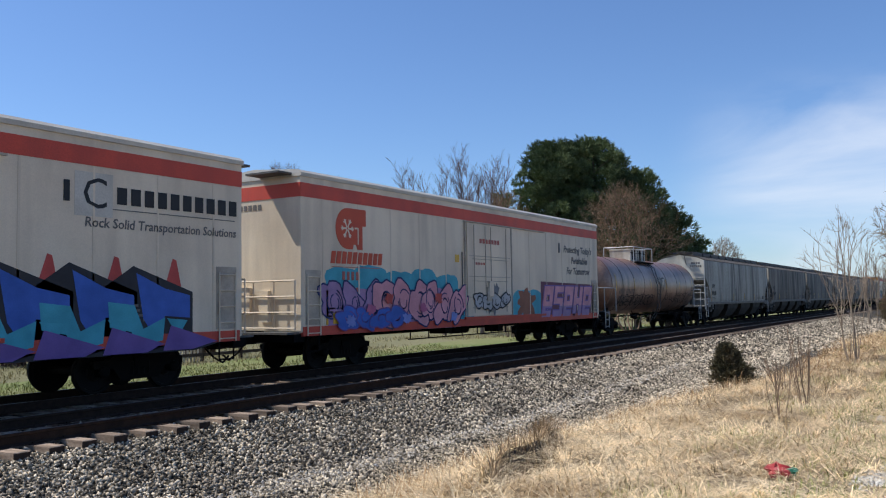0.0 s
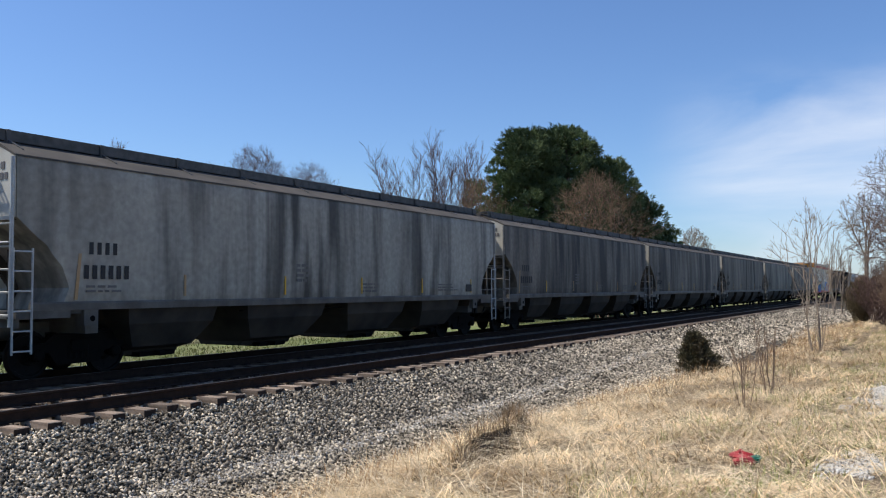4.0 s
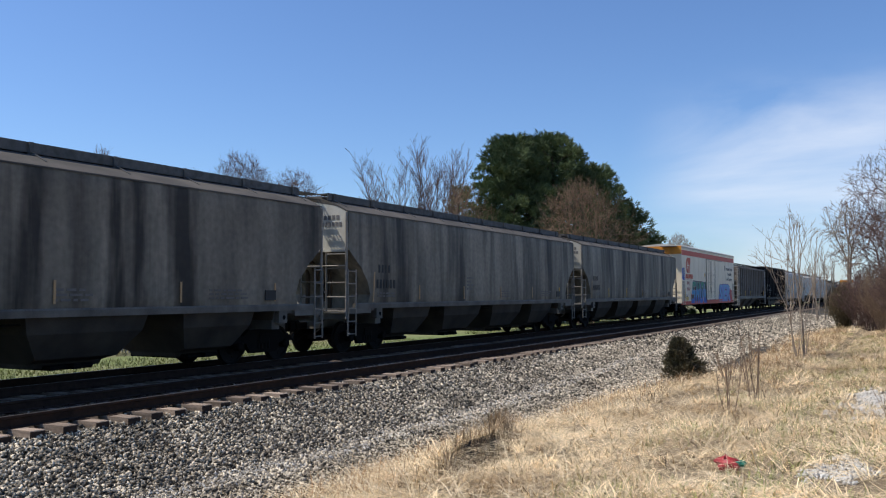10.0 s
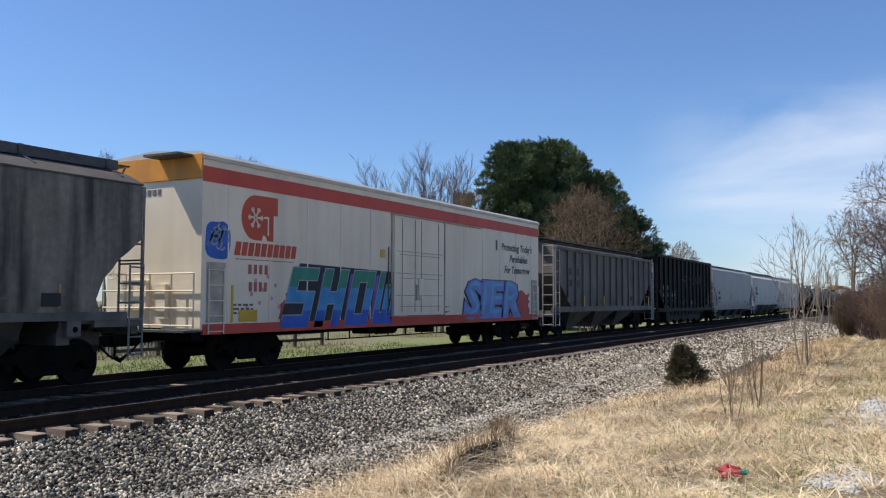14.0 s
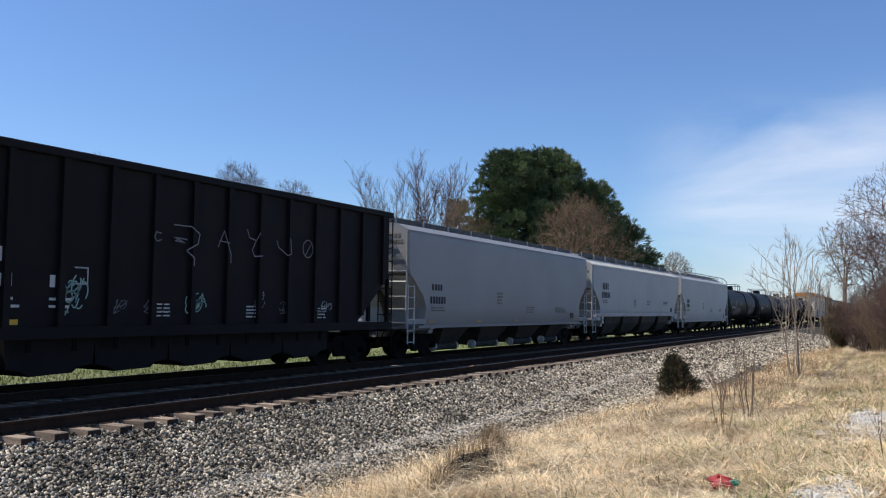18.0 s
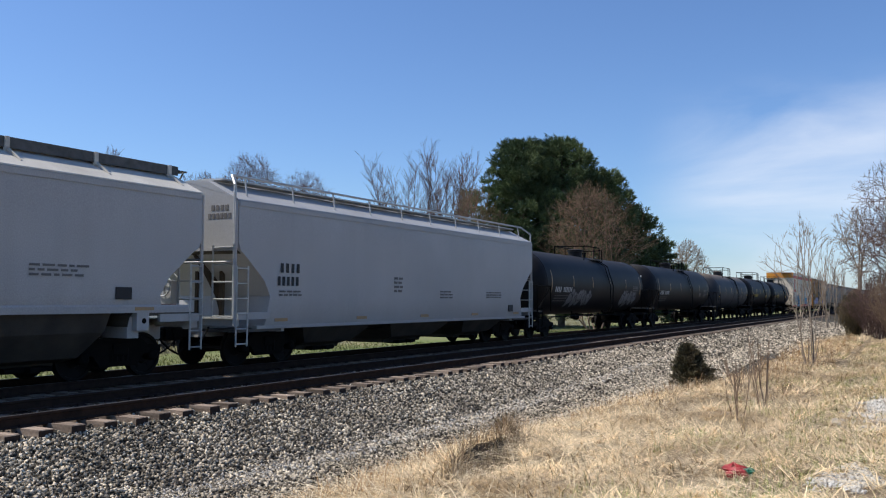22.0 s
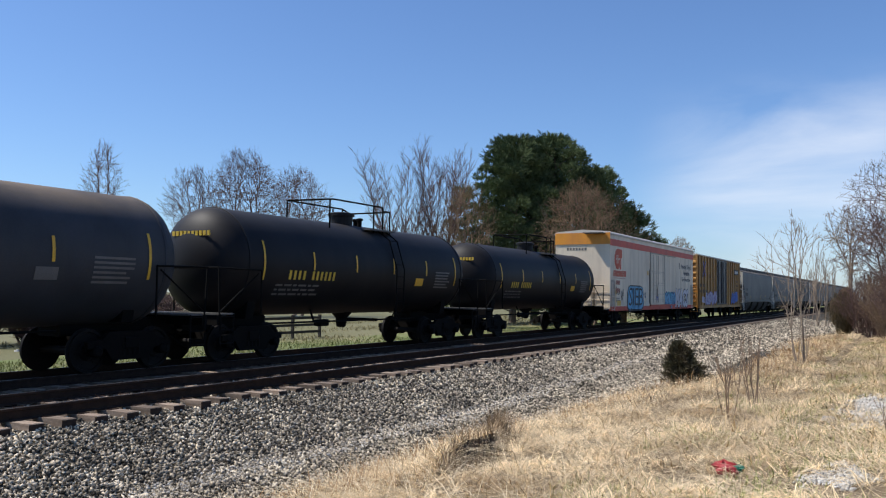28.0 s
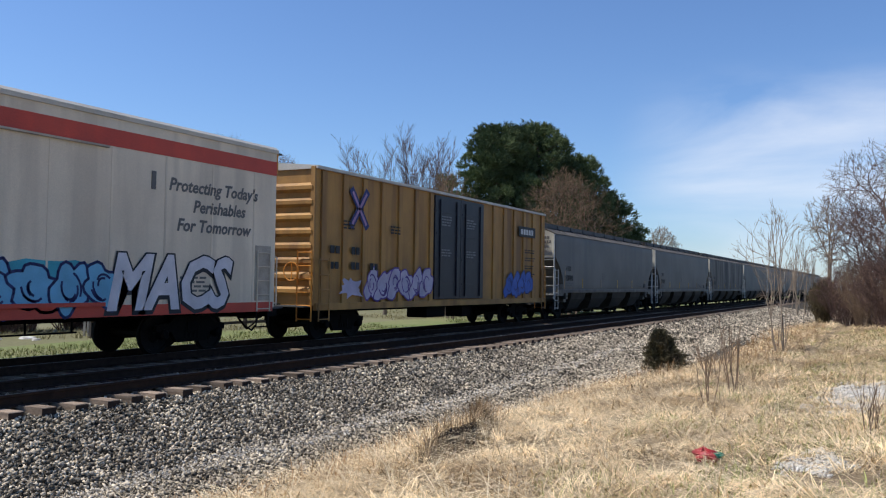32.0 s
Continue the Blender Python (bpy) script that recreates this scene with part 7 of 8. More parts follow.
def crown_tips(r, n, height, half_width, low=0.3, wide=0.62):
    """Points in a vase-shaped crown, widest at the height fraction wide, most of them near its skin."""
    out = []
    while len(out) < n:
        q = low + (1 - low) * r.random() ** 0.8
        lim = 0.25 + 0.75 * (q - low) / (wide - low) if q < wide else math.sqrt(max(0.0, 1 - ((q - wide) / (1 - wide)) ** 2))
        a = r.uniform(0, 2 * math.pi)
        lim *= 0.84 + 0.24 * math.sin(3 * a + n) * math.cos(6 * q) + 0.1 * math.sin(7 * a + 9 * q)
        q *= 1 - 0.10 * (0.5 + 0.5 * math.sin(4 * a + n)) * (q > wide)
        out.append((half_width * lim * r.random() ** 0.42 * math.cos(a), half_width * lim * r.random() ** 0.42 * math.sin(a), q * height))
    return out


def bare_tree(az, dist, height, half_width, label, seed, mat=TWIG, tips=700, trunk=0.16, fork=0.2, low=0.3, wide=0.62, thin=0.010, stems=1, swell=0.36, wood=BARK):
    x, y = place(az, dist)
    t = thing("bare_tree", pose(x, y, ground_z(x, y) - 0.05), label, "tree", "bare trees")
    r = random.Random(seed)
    roots = []
    for k in range(stems):
        a = 2 * math.pi * k / stems + r.uniform(-0.4, 0.4)
        q = 0.0 if stems == 1 else half_width * 0.14
        bx, by = q * math.cos(a), q * math.sin(a)
        lean = half_width * 0.08
        mid = (bx * 1.2 + r.uniform(-1, 1) * lean, by * 1.2 + r.uniform(-1, 1) * lean, height * fork * 0.55)
        top = (bx * 1.6 + r.uniform(-1, 1) * lean, by * 1.6 + r.uniform(-1, 1) * lean, height * fork)
        part("trunk", Shape().tube((bx * 0.6, by * 0.6, 0), mid, trunk, 7, trunk * 0.85).tube(mid, top, trunk * 0.85, 7, trunk * 0.72), wood, t)
        roots.append(top)
    part("crown", grown("crown", roots, [(p[0] - lean * p[2] / height, p[1] - 0.6 * lean * p[2] / height, p[2]) for p in crown_tips(r, tips, height, half_width, low, wide)], mat, seed, thin, swell, twig=height * 0.028), mat, t, "bare twigs")
    return t


def upswept_tree(az, dist, height, label, seed, limbs=8, spread=0.32, lean=0.0):
    """Forks low into long straight limbs, which carry steep side shoots with short twigs."""
    x, y = place(az, dist)
    t = thing("bare_tree", pose(x, y, ground_z(x, y) - 0.05), label, "tree", "bare trees")
    r = random.Random(seed)
    fork = Vector((0, 0, height * 0.2))
    part("trunk", Shape().tube((0, 0, 0), fork, 0.17, 8, 0.13), BARK, t)
    across = Vector((math.cos(math.radians(az)), math.sin(math.radians(az)), 0))
    for k in range(limbs):
        s = Shape()
        a = 2 * math.pi * k / limbs + r.uniform(-0.3, 0.3)
        way = Vector((math.cos(a) * spread, math.sin(a) * spread, 1)) - across * lean
        at, rad, n = fork.copy(), r.uniform(0.07, 0.1), 9
        step = height * 0.8 * r.uniform(0.82, 1.0) / n / way.length ** 0.5
        for i in range(n):
            way = (way + Vector((r.gauss(0, 0.035), r.gauss(0, 0.035), 0.02))).normalized()
            end = at + way * step
            s.tube(at, end, rad, 5, rad * 0.83)
            rad *= 0.83
            for q in range(4 if i > 1 else 1):
                b = r.uniform(0, 2 * math.pi)
                p, w = at.lerp(end, r.random()), (way + Vector((math.cos(b), math.sin(b), 0.25)) * r.uniform(0.5, 0.95)).normalized()
                ln = height * (0.22 - 0.015 * i) * r.uniform(0.6, 1.2)
                thick = min(rad * 0.7, 0.028)
                for h in range(4):
                    w = (w + Vector((r.gauss(0, 0.06), r.gauss(0, 0.06), 0.08))).normalized()
                    e = p + w * ln / 4
                    s.tube(p, e, thick, 4, thick * 0.78)
                    thick *= 0.78
                    for g in range(2):
                        c = r.uniform(0, 2 * math.pi)
                        v = (w + Vector((math.cos(c), math.sin(c), 0.3)) * r.uniform(0.4, 0.8)).normalized()
                        f = p.lerp(e, r.random())
                        s.tube(f, f + v * height * r.uniform(0.025, 0.06), 0.0105, 3, 0.007)
                    p = e
            at = end
        part("limb", s, TWIG, t, "long bare limb with steep side shoots")
    return t


def brush(az, dist, height, width, label, seed, mat=BROWN_TWIG, stems=24, name="shrub", thin=0.008, tips=0, wide=0.7, low=0.25, sag=0.0):
    x, y = place(az, dist)
    t = thing(name, pose(x, y, ground_z(x, y) - 0.05), label, "shrub", "brush along the line")
    r = random.Random(seed)
    roots = []
    for k in range(stems):
        a, q = r.uniform(0, 2 * math.pi), r.random() ** 0.5
        roots.append((q * width * 0.16 * math.cos(a), q * width * 0.16 * math.sin(a), 0.0))
    ends = crown_tips(r, tips or stems * 14, height, width / 2, low, wide)
    if stems <= 10:
        for k, p in enumerate(roots):
            mine = [e for e in ends if min(range(stems), key=lambda j: (e[0] * 0.4 - roots[j][0]) ** 2 + (e[1] * 0.4 - roots[j][1]) ** 2) == k]
            if mine:
                part("stem", grown("stem", [p], mine, mat, seed + k, thin, 0.42, height * 0.05, sag), mat, t)
    else:
        tagged(part("brushwood", grown("brushwood", roots, ends, mat, seed, thin, 0.36, height * 0.05, sag), mat, t), kind="stuff")
    return t


def tufts(name, centres, mat, seed, size, per, flat=0.6):
    """Sprays of narrow leaves: at each (place, way) a fan of thin triangles."""
    r = np.random.RandomState(seed)
    C = np.array([c for c, _ in centres])
    D = np.array([d for _, d in centres], float)
    n = len(C)
    c = np.repeat(C, per, 0) + r.normal(0, size * 0.35, (n * per, 3))
    d = np.repeat(D, per, 0) + r.normal(0, flat, (n * per, 3))
    d /= np.linalg.norm(d, axis=1)[:, None]
    u = np.cross(d, r.normal(size=(n * per, 3)))
    u /= np.linalg.norm(u, axis=1)[:, None]
    ln = size * r.uniform(0.6, 1.4, (n * per, 1))
    wd = ln * r.uniform(0.10, 0.17, (n * per, 1))
    v = np.stack([c - u * wd, c + u * wd, c + d * ln], 1).reshape(-1, 3)
    return numpy_mesh(name, v, np.arange(len(v)).reshape(-1, 3), mat)


def pine_tree(az, dist, height, half_width, label, seed, mat=NEEDLE, trunk=0.35, limbs=90, size=0.25, per=15, bottom=0.06, shape=None, bunch=46, puff=0.85, flat=0.75):
    """An old pine: limbs in whorls, each ending in one or two rounded puffs of needle sprays with gaps between them."""
    x, y = place(az, dist)
    t = thing("pine_tree", pose(x, y, ground_z(x, y) - 0.05), label, "tree")
    r = random.Random(seed)
    part("trunk", Shape().tube((0, 0, 0), (0.2, 0, height * 0.5), trunk, 8, trunk * 0.6).tube((0.2, 0, height * 0.5), (0, 0, height * 0.95), trunk * 0.6, 6, 0.05), BARK, t)
    wood, cents = Shape(), []
    for i in range(limbs):
        h = height * (bottom + (0.97 - bottom) * ((i + r.random()) / limbs) ** 0.85)
        f = h / height
        reach = half_width * (shape(f) if shape else min(1.0, 0.55 + 1.1 * f) * max(0.0, 1 - f ** 3.2) ** 0.6) * r.choice((0.55, 0.8, 0.92, 1.0, 1.0, 1.1))
        a = 2.4 * i + r.uniform(-0.5, 0.5)
        tip = Vector((reach * math.cos(a), reach * math.sin(a), h + 0.10 * reach))
        wood.tube((0.1, 0, max(0.1, h - 0.25 * reach)), tuple(tip), 0.05, 4, 0.015)
        out = Vector((math.cos(a), math.sin(a), 0.0))
        for back in ((0.0, 0.9) if reach > 1.6 * puff else (0.0,)):
            c = tip - out * back * puff * 1.3 - Vector((0, 0, 0.2 * back))
            big = puff * r.uniform(0.65, 1.2)
            for k in range(bunch if not back else bunch // 2):
                d = Vector((r.gauss(0, 1), r.gauss(0, 1), r.gauss(0.35, 0.9))).normalized()
                q = big * r.uniform(0.45, 1.05)
                p = c + Vector((d.x * q, d.y * q, d.z * q * flat))
                cents.append((tuple(p), (d.x + 0.5 * out.x, d.y + 0.5 * out.y, 0.55 * d.z + 0.55)))
    tagged(part("limb_wood", wood, BARK, t), kind="stuff")
    part("crown", tufts("crown", cents, mat, seed, size, per, 0.45), mat, t, "dark green needles in rounded clumps")
    return t

# far side of the line
def pine_shape(f):
    if f < 0.25:
        return 1.0
    return max(0.0, 1 - ((f - 0.25) / 0.75) ** 2.4) ** 0.62


for az, d, h, w, n, sd, lab in ((24.1, 75, 16.5, 3.5, 125, 3, "tall broad dark green pine"), (21.4, 77, 16.9, 3.6, 125, 4, "dark green pine beside the taller one"), (22.7, 78, 16.8, 3.0, 90, 9, "dark green pine between two others"), (18.8, 79, 14.3, 3.2, 100, 6, "dark green pine lower than its neighbours"),
                              (16.9, 81, 10.9, 2.7, 70, 5, "dark green pine stepping down from its neighbours")):
    pine_tree(az, d, h, w, lab, sd, limbs=n, shape=pine_shape)
for az, d, h, w, n, sd, lab in ((15.5, 82, 8.4, 2.5, 30, 7, "low dark pine with ragged spreading limbs"), (14.3, 83, 5.8, 2.6, 22, 8, "low dark pine at the end of the group"), (27.4, 72, 11.6, 1.7, 26, 10, "thin ragged pine behind a leafless bush")):
    pine_tree(az, d, h, w, lab, sd, limbs=n, shape=pine_shape, puff=0.75, flat=0.35, bunch=34, trunk=0.16)
upswept_tree(28.9, 66, 13.9, "bare tree with upswept grey-brown limbs", 21, limbs=9, spread=0.27)
upswept_tree(31.4, 66, 13.4, "bare tree leaning over with upswept grey-brown limbs", 22, limbs=9, spread=0.32, lean=0.06)
bare_tree(19.2, 60, 10.4, 4.5, "large leafless brown bush tree in front of the pines", 31, mat=TAN_TWIG, tips=1500, trunk=0.06, fork=0.16, low=0.3, wide=0.6, thin=0.0068, stems=7, swell=0.34, wood=BROWN_TWIG)
bare_tree(27.0, 60, 10.6, 2.9, "leafless brown bush tree beside the pines", 32, mat=TAN_TWIG, tips=560, trunk=0.05, fork=0.2, low=0.28, wide=0.66, thin=0.0085, stems=5, swell=0.34, wood=BROWN_TWIG)
bare_tree(41.6, 92, 17.6, 5.2, "distant bare tree with a rounded crown", 23, tips=1500, trunk=0.22, fork=0.2, low=0.38, wide=0.72, thin=0.0105, stems=2)
bare_tree(38.2, 95, 16.4, 4.9, "distant bare tree with a rounded crown", 24, tips=1300, trunk=0.2, fork=0.2, low=0.38, wide=0.72, thin=0.0105, stems=2)
bare_tree(44.8, 92, 15.4, 4.4, "distant bare tree with a rounded crown", 26, tips=1000, trunk=0.18, fork=0.2, low=0.38, wide=0.72, thin=0.0105)
bare_tree(50.4, 80, 15.6, 2.2, "slim distant bare tree", 25, tips=420, trunk=0.13, fork=0.3, low=0.4, wide=0.75, thin=0.0115)
bare_tree(13.2, 120, 10.6, 3.6, "pale distant bare tree beyond the pines", 27, mat=PALE_TWIG, tips=1100, trunk=0.15, fork=0.2, low=0.3, wide=0.55, thin=0.014)

# this side of the line
bare_tree(0.9, 42, 5.6, 2.6, "leafless grey-brown tree by the track", 41, tips=900, trunk=0.085, fork=0.12, low=0.25, wide=0.6, thin=0.006, stems=3)
bare_tree(-1.4, 36, 7.2, 4.2, "wide leafless grey-brown tree by the track", 42, tips=2600, trunk=0.11, fork=0.16, low=0.16, wide=0.55, thin=0.0048, stems=3)
bare_tree(3.3, 70, 8.5, 2.6, "pale bare tree farther down the bank", 44, mat=PALE_TWIG, tips=500, trunk=0.11, fork=0.25, low=0.4, wide=0.75, thin=0.011)
brush(2.4, 42, 3.0, 3.4, "tangled leafless brush on the bank", 43, mat=TWIG, stems=40, tips=1100, thin=0.0048, low=0.06, wide=0.5)
brush(1.2, 40, 2.9, 3.4, "tangled leafless brush on the bank", 49, mat=BROWN_TWIG, stems=40, tips=1300, thin=0.0042, low=0.05, wide=0.45, sag=0.04)
brush(-1.6, 36, 3.1, 3.6, "tangled leafless brush on the bank", 50, mat=BROWN_TWIG, stems=40, tips=1300, thin=0.0042, low=0.05, wide=0.45, sag=0.04)
brush(0.0, 38, 3.4, 4.4, "tangled leafless brush on the bank", 45, mat=TWIG, stems=50, tips=1500, thin=0.0042, low=0.05, wide=0.45, sag=0.04)
brush(-3.6, 33, 3.0, 4.4, "tangled leafless brush on the bank", 46, mat=TAN_TWIG, stems=40, tips=1300, thin=0.0042, low=0.05, wide=0.45, sag=0.04)
brush(3.6, 47, 2.2, 2.0, "low brown thicket beside the rails", 47, mat=TAN_TWIG, stems=40, tips=1200, thin=0.006, low=0.05, wide=0.45)
brush(3.8, 43, 2.0, 1.8, "olive-brown feathery bush beside the rails", 48, mat=OLIVE, stems=30, tips=1100, thin=0.0055, low=0.04, wide=0.4)
brush(6.5, 25, 4.1, 2.7, "slender bare sapling with pale twigs", 51, mat=PALE_TWIG, stems=4, tips=125, thin=0.0044, wide=0.66, low=0.3)
brush(4.9, 62, 5.0, 3.0, "bare sapling farther along the bank", 54, mat=PALE_TWIG, stems=5, tips=110, thin=0.010, wide=0.6, low=0.3)
brush(9.0, 16.8, 1.65, 0.9, "thin bare weed stalks", 52, mat=BROWN_TWIG, stems=5, tips=10, thin=0.0075, wide=0.7, low=0.6)
brush(10.2, 19.5, 1.1, 1.4, "thin bare weed stalks", 55, mat=BROWN_TWIG, stems=8, tips=18, thin=0.006, wide=0.7, low=0.5)
brush(1.2, 11.3, 0.8, 0.6, "thin bare weed stalks", 57, mat=BROWN_TWIG, stems=7, tips=26, thin=0.003, wide=0.8, low=0.4)
brush(10.4, 14.8, 1.1, 0.6, "thin bare weed stalks", 56, mat=BROWN_TWIG, stems=4, tips=9, thin=0.0065, wide=0.7, low=0.6)


def cedar(az, dist, h, w, seed):
    """A small ragged evergreen leaning off its root: rising branches, each feathered with short sprays."""
    x, y = place(az, dist)
    t = thing("cedar_bush", pose(x, y, ground_z(x, y) - 0.03), "small dark green cedar bush at the edge of the stones", "shrub")
    r = random.Random(seed)
    part("trunk", Shape().tube((0, 0, 0), (-0.08, 0, h * 0.9), 0.03, 6, 0.008), BARK, t)
    cents, wood = [], Shape()
    for i in range(120):
        f = ((i + r.random()) / 120) ** 0.9
        a = 2.4 * i + r.uniform(-0.4, 0.4)
        z0 = 0.03 + f * h * 0.95
        ln = w * (1.02 - f) ** 1.05 * r.uniform(0.65, 1.2) * (1.0 + 0.28 * math.cos(a - 0.3) * (1 - f)) + 0.05
        rise = ln * (0.15 + 0.45 * f) * r.uniform(0.5, 1.3)
        base = Vector((-0.08 * f, 0, z0))
        tip = base + Vector((ln * math.cos(a), ln * math.sin(a), rise))
        wood.tube(tuple(base), tuple(tip), 0.008, 3, 0.003)
        for k in range(10):
            q = r.uniform(0.3, 1.05)
            p = base.lerp(tip, q) + Vector((r.gauss(0, 0.03), r.gauss(0, 0.03), r.gauss(0, 0.025)))
            cents.append((tuple(p), (0.8 * math.cos(a), 0.8 * math.sin(a), 0.55 + 0.5 * f)))
    tagged(part("branch_wood", wood, BARK, t), kind="stuff")
    part("foliage", tufts("foliage", cents, CEDAR, seed, 0.085, 12, 0.55), CEDAR, t)


cedar(13.2, 21.5, 0.98, 0.56, 61)

# stones, grass and litter on the bank
stones("ballast_stones", 135000, -10.5, -4.5, 4.5, 34, 0.034, STONE, 1, "coarse grey and white crushed stone ballast")
stones("toe_gravel", 16000, -8.95, -8.15, 4.5, 34, 0.028, DUST_STONE, 18, "paler dusty gravel along the foot of the ballast", keep=lambda x, y: abs(x + 8.5 + 0.12 * noise.noise((y * 0.4, 0, 0))) < 0.28 + 0.15 * noise.noise((x * 3, y * 1.5, 2)))
stones("far_ballast_stones", 40000, -10.6, -3.0, 30, 95, 0.042, STONE, 12, "crushed stone ballast farther along the line", keep=lambda x, y: x < edge_x(y) + 0.3)
stones("trackside_stones", 12000, -13.3, -10.55, 4.0, 40, 0.042, STONE, 2, "crushed stone between the ties", keep=lambda x, y: (y + 1.09) % 0.517 > 0.17 and (y + 1.09) % 0.517 < 0.35)
blades("dry_grass", scattered(3, 80000, -7.4, 5.5, 3.5, 42, grassy, 1.7), STRAW, 4, 0.30, 0.008, "long bent straw-coloured dry grass", lean=2.2, swirl=9.0)
tussocks("straw_tussocks", scattered(31, 3000, -7.1, 5.5, 4.0, 34, lambda x, y, r: grassy(x, y, r) and x > edge_x(y) + 0.15, 1.5), STRAW, 32, 46, 0.48, 0.007, "matted tussocks of pale dead grass")
tussocks("brown_tussocks", scattered(33, 900, -7.0, 4.5, 4.5, 34, lambda x, y, r: grassy(x, y, r) and noise.noise((x * 0.7, y * 0.7, 21)) > -0.05, 1.4), DARK_STALK, 34, 40, 0.28, 0.008, "darker brown tussocks in the dead grass")
blades("loose_straw", scattered(35, 9000, -7.0, 5.0, 4.0, 30, grassy, 1.5), PALE_STRAW, 36, 0.55, 0.006, "bleached stalks lying over the grass", lean=3.2)
blades("tall_dry_grass", scattered(5, 5000, -7.2, 4.5, 4.0, 36, lambda x, y, r: grassy(x, y, r) and noise.noise((x * 1.1, y * 1.1, 2)) > 0.15, 1.4), STRAW, 6, 0.5, 0.008, "taller tufts of straw-coloured grass", lean=1.3, swirl=9.0)
blades("russet_grass", scattered(7, 9000, -7.4, -2, 5.0, 36, lambda x, y, r: edge_x(y) - 0.1 < x < edge_x(y) + 1.0 + r.uniform(0, 1), 1.2), RUST_GRASS, 8, 0.38, 0.010, "reddish-brown grass along the edge of the stones", lean=0.9)
blades("green_grass", scattered(9, 42000, -3.5, 5, 4.0, 36, greenish, 1.4), GREEN_GRASS, 10, 0.16, 0.010, "new green grass coming through", lean=0.8)


# ---- litter and pale stone on the bank ----
def rubble(az, dist, n, rx, ry, size, seed, label):
    x, y = place(az, dist)
    r = random.Random(seed)
    for k in range(n):
        px, py = x + r.gauss(0, rx), y + r.gauss(0, ry)
        s = size * r.uniform(0.5, 1.3)
        sh = Shape()
        pts = []
        for i in range(7):
            a = 2 * math.pi * i / 7
            q = s * r.uniform(0.7, 1.15)
            pts.append((q * math.cos(a), q * math.sin(a)))
        sh.v = [(a, b, -0.03) for a, b in pts] + [(a * 0.8, b * 0.8, s * r.uniform(0.15, 0.4)) for a, b in pts]
        sh.f = [[i, (i + 1) % 7, 7 + (i + 1) % 7, 7 + i] for i in range(7)] + [list(range(7, 14))]
        ob = new("pale_rock", mesh_of("pale_rock", sh, CHALK))
        ob.matrix_basis = pose(px, py, ground_z(px, py), r.uniform(-8, 8), r.uniform(-8, 8), r.uniform(0, 360))
        tagged(ob, label, "rock", "pale rocks on the bank")


stones("pale_gravel", 26000, -1.9, 0.2, 8.5, 19, 0.024, CHALK, 17, "patches of pale limestone gravel in the dry grass", keep=chalky)
rubble(3.0, 15.2, 4, 0.3, 0.8, 0.12, 5, "flat pale limestone lying in the dry grass")


def litter():
    x, y = place(10.6, 9.6)
    r = random.Random(9)
    t = thing("crumpled_bag", pose(x, y, ground_z(x, y) + 0.03), "crumpled red and green plastic bag in the grass", "litter")
    for nm, mat, off, sz in (("red_folds", RED_CLOTH, 0.0, 0.11), ("green_folds", DECAL["deep_green"], 0.12, 0.055)):
        sh = Shape()
        n, m = 9, 6
        for j in range(m):
            for i in range(n):
                a, b = 2 * math.pi * i / n, math.pi * (j + 0.5) / m
                q = sz * r.uniform(0.55, 1.25)
                sh.v.append((off + q * 1.3 * math.sin(b) * math.cos(a), 0.1 * off + q * math.sin(b) * math.sin(a), 0.1 + q * 0.75 * math.cos(b)))
        sh.f = [[j * n + i, j * n + (i + 1) % n, (j + 1) * n + (i + 1) % n, (j + 1) * n + i] for j in range(m - 1) for i in range(n)] + [list(range(n)), list(range((m - 1) * n, m * n))]
        part(nm, sh, mat, t)


litter()


# ---- beyond the train ----
def picket_fence(x, y, turn, n):
    t = thing("picket_fence", pose(x, y, ground_z(x, y) - 0.02, 0, 0, turn), "short weathered white picket fence on the lawn", "fence")
    pk = mesh_of("picket", Shape().along_y([(-0.045, 0), (0.045, 0), (0.045, 0.85), (0, 0.95), (-0.045, 0.85)], -0.01, 0.01), ROOF_WHITE)
    for i in range(n):
        p = part("picket", pk, ROOF_WHITE, t)
        p.location = (0.15 * i, 0, 0)
    for z in (0.25, 0.7):
        part("fence_rail", Shape().box(-0.1, 0.15 * n, 0.015, 0.05, z, z + 0.07), GREY_WOOD, t)


picket_fence(-30.5, 25.5, 60, 14)


def board_fence(x, y0, n, gap):
    t = thing("board_fence", pose(x, y0, -0.8), "dark weathered three-rail board fence along the field", "fence")
    post = mesh_of("fence_post", Shape().box(-0.07, 0.07, -0.07, 0.07, 0, 1.3, 0.015), DARK_BOARD)
    for i in range(n):
        part("fence_post", post, DARK_BOARD, t).location = (0, gap * i, 0)
    board = mesh_of("fence_board", Shape().box(0.07, 0.10, 0.01, gap - 0.01, 0, 0.14), DARK_BOARD)
    for i in range(n - 1):
        for z in (0.3, 0.68, 1.06):
            part("fence_board", board, DARK_BOARD, t).location = (0, gap * i, z)


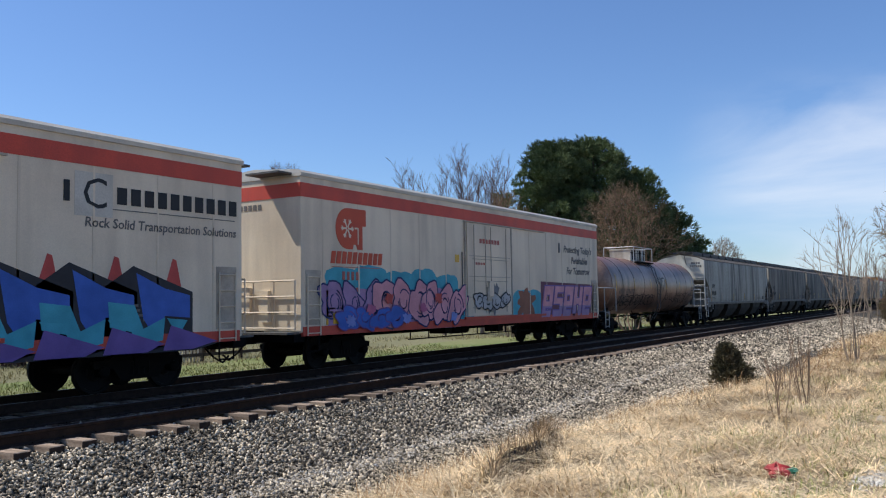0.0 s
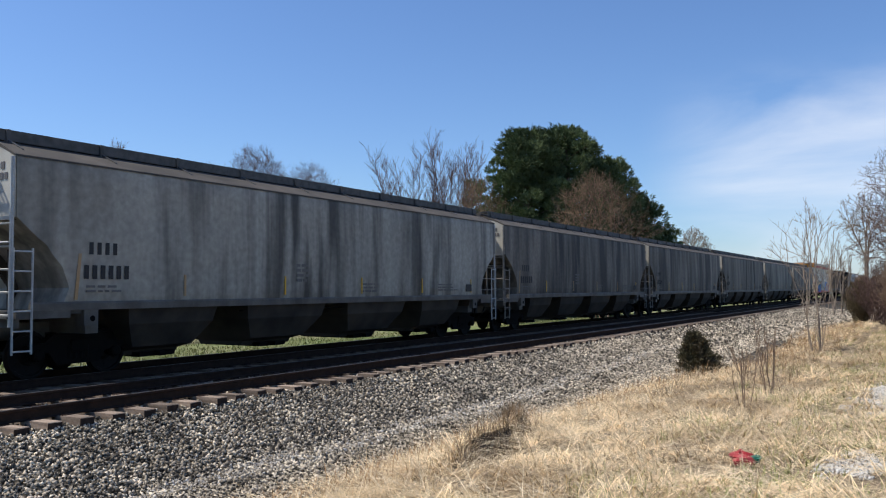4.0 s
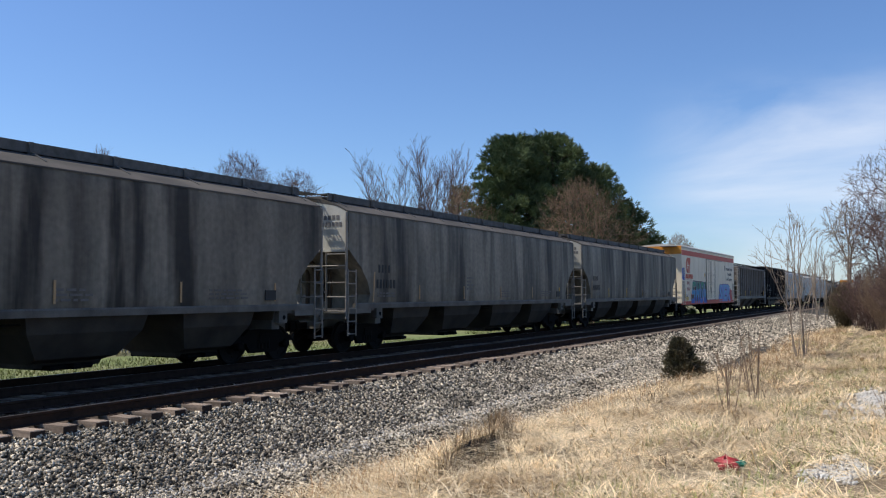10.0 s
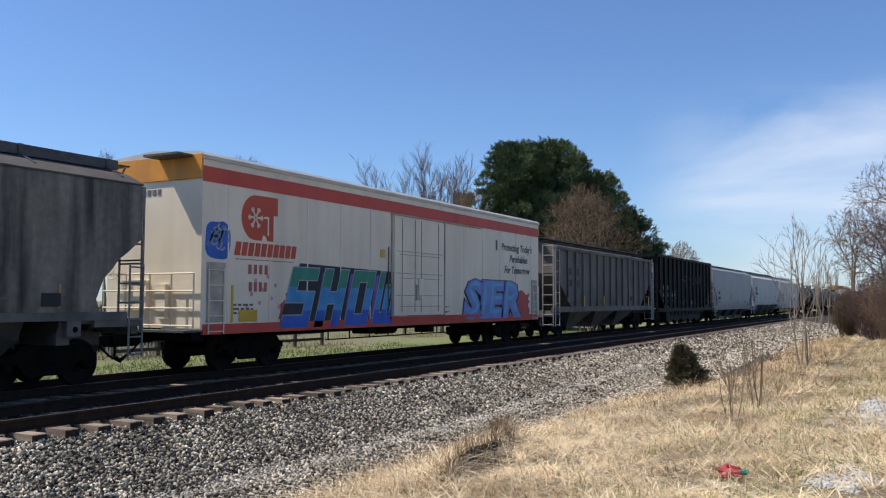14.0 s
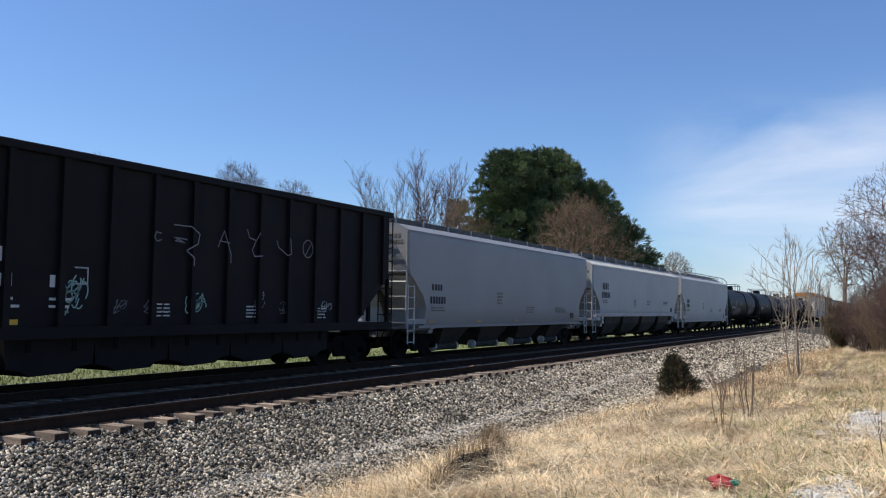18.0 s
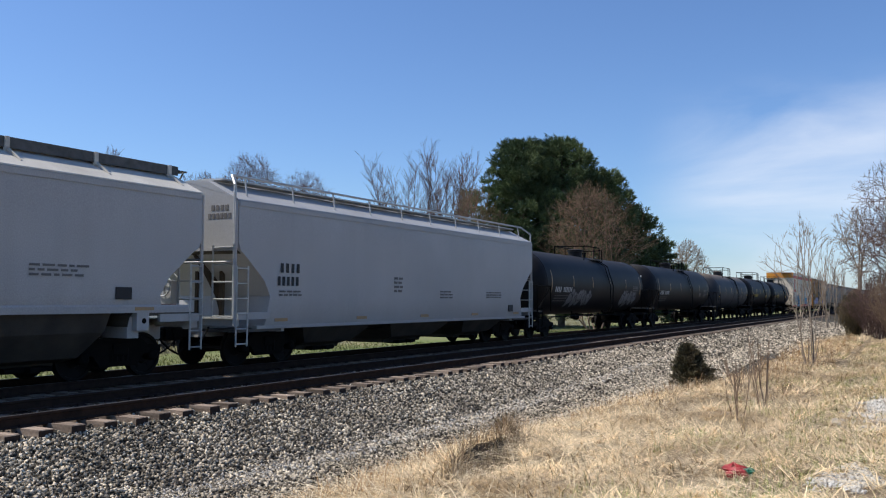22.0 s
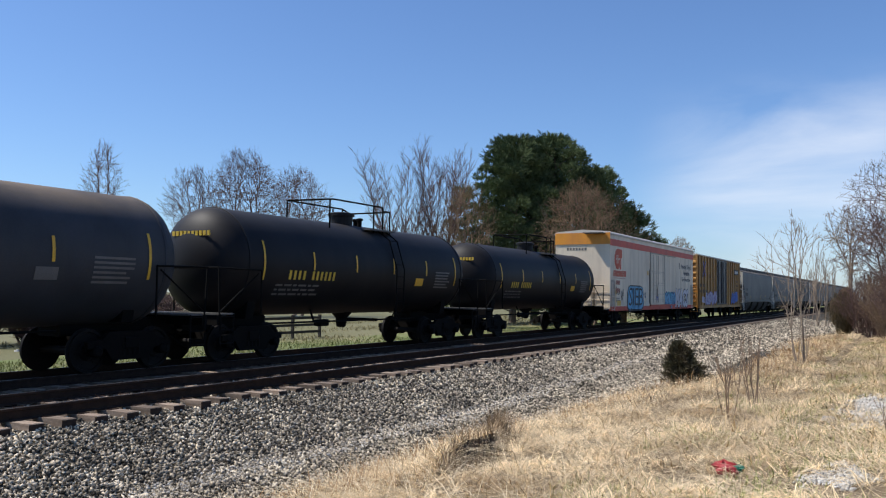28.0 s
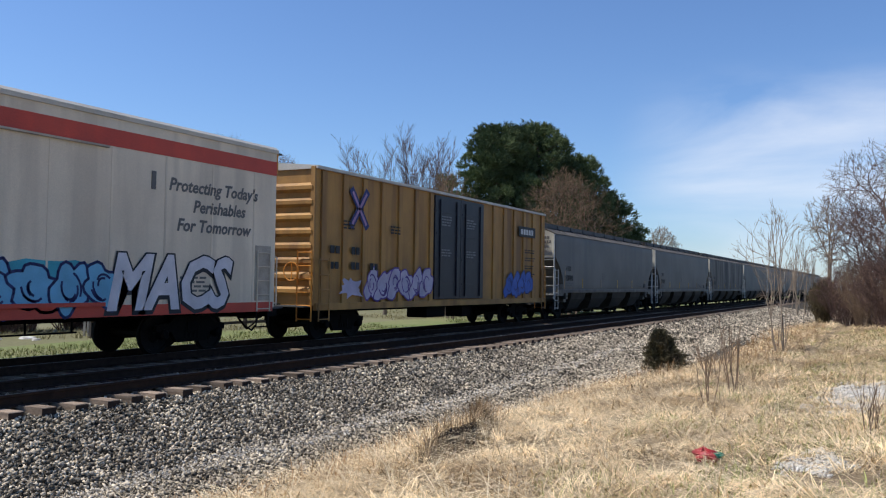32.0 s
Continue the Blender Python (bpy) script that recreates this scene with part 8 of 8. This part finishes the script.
board_fence(-29.5, 25.0, 7, 2.4)
for k, (az, d, h, w) in enumerate(((47.2, 47, 2.6, 5.0), (50.6, 45, 2.3, 5.0), (54.0, 44, 2.9, 5.5), (57.5, 43, 2.4, 5.5))):
    brush(az, d, h, w, "dark leafless hedge beyond the lawn", 71 + k, mat=TWIG, stems=40, tips=1300, thin=0.011, low=0.04, wide=0.5)
rubble(53.3, 39, 3, 1.0, 0.6, 0.3, 15, "pale boulder lying on the lawn")
blades("field_grass", scattered(11, 26000, -44, -27, 12, 110, lambda x, y, r: noise.noise((x * 0.25, y * 0.12, 5)) > -0.05, 1.6), FIELD_STRAW, 12, 0.3, 0.03, "rough dry grass at the edge of the lawn", lean=0.9)
blades("lawn_grass", scattered(13, 26000, -27, -19.5, 10, 80, lambda x, y, r: noise.noise((x * 0.2, y * 0.1, 9)) > -0.2, 1.5), LAWN_BLADE, 14, 0.2, 0.03, "green lawn beyond the line", lean=0.9)
blades("weed_patch", scattered(23, 1100, -5.0, -2.4, 16.5, 24, lambda x, y, r: noise.noise((x * 0.9, y * 0.6, 8)) > 0.0, 1.0), DARK_STALK, 24, 0.34, 0.010, "brown dead weeds beside the cedar", lean=1.0)
blades("ridge_grass", scattered(21, 4200, -6.7, -4.7, 8.6, 13.4, lambda x, y, r: -0.35 < x - ridge_x(y) < -0.02, 1.0), STRAW, 22, 0.24, 0.008, "straw-coloured grass overhanging the worn lip of the bank", lean=1.0)
blades("lip_grass", scattered(61, 5200, -6.1, -4.6, 8.9, 13.0, lambda x, y, r: -0.05 < x - ridge_x(y) < 0.34, 1.0), DARK_STALK, 62, 0.34, 0.009, "brown dead grass hanging over the worn lip of the bank", lean=0.6)
blades("bank_clump", scattered(15, 420, -6.15, -5.85, 12.6, 13.1, lambda x, y, r: True, 1.0), DARK_STALK, 16, 0.5, 0.010, "clump of taller russet grass on the bank's lip", lean=0.35)
# ---- what moves ----
def travelled(t):
    """Metres that the train has rolled at t seconds."""
    return K * (11.139 * t + 0.02123 * t * t - 0.000358 * t ** 3)


def motions():
    times = [2.0 * i for i in range(17)]
    for car, y0 in TRAIN:
        walk(car, [(t, pose(TRAIN_X, y0 - travelled(t), 0)) for t in times])
    # every wheelset rolls alike: the first of each kind is keyed, the rest share its turning
    first = {}
    for k, ws in WHEELSETS:
        if k not in first:
            rows = []
            for i in range(32 * 30 + 1):
                t = i / 30
                rows.append((t, Matrix.Translation((0, -0.889 if k == 0 else 0.889, 0.457)) @ Matrix.Rotation(travelled(t) / 0.457, 4, 'X')))
            walk(ws, rows)
            first[k] = ws.animation_data
        else:
            ws.rotation_mode = "QUATERNION"
            ws.animation_data_create()
            ws.animation_data.action = first[k].action
            ws.animation_data.action_slot = first[k].action_slot


motions()
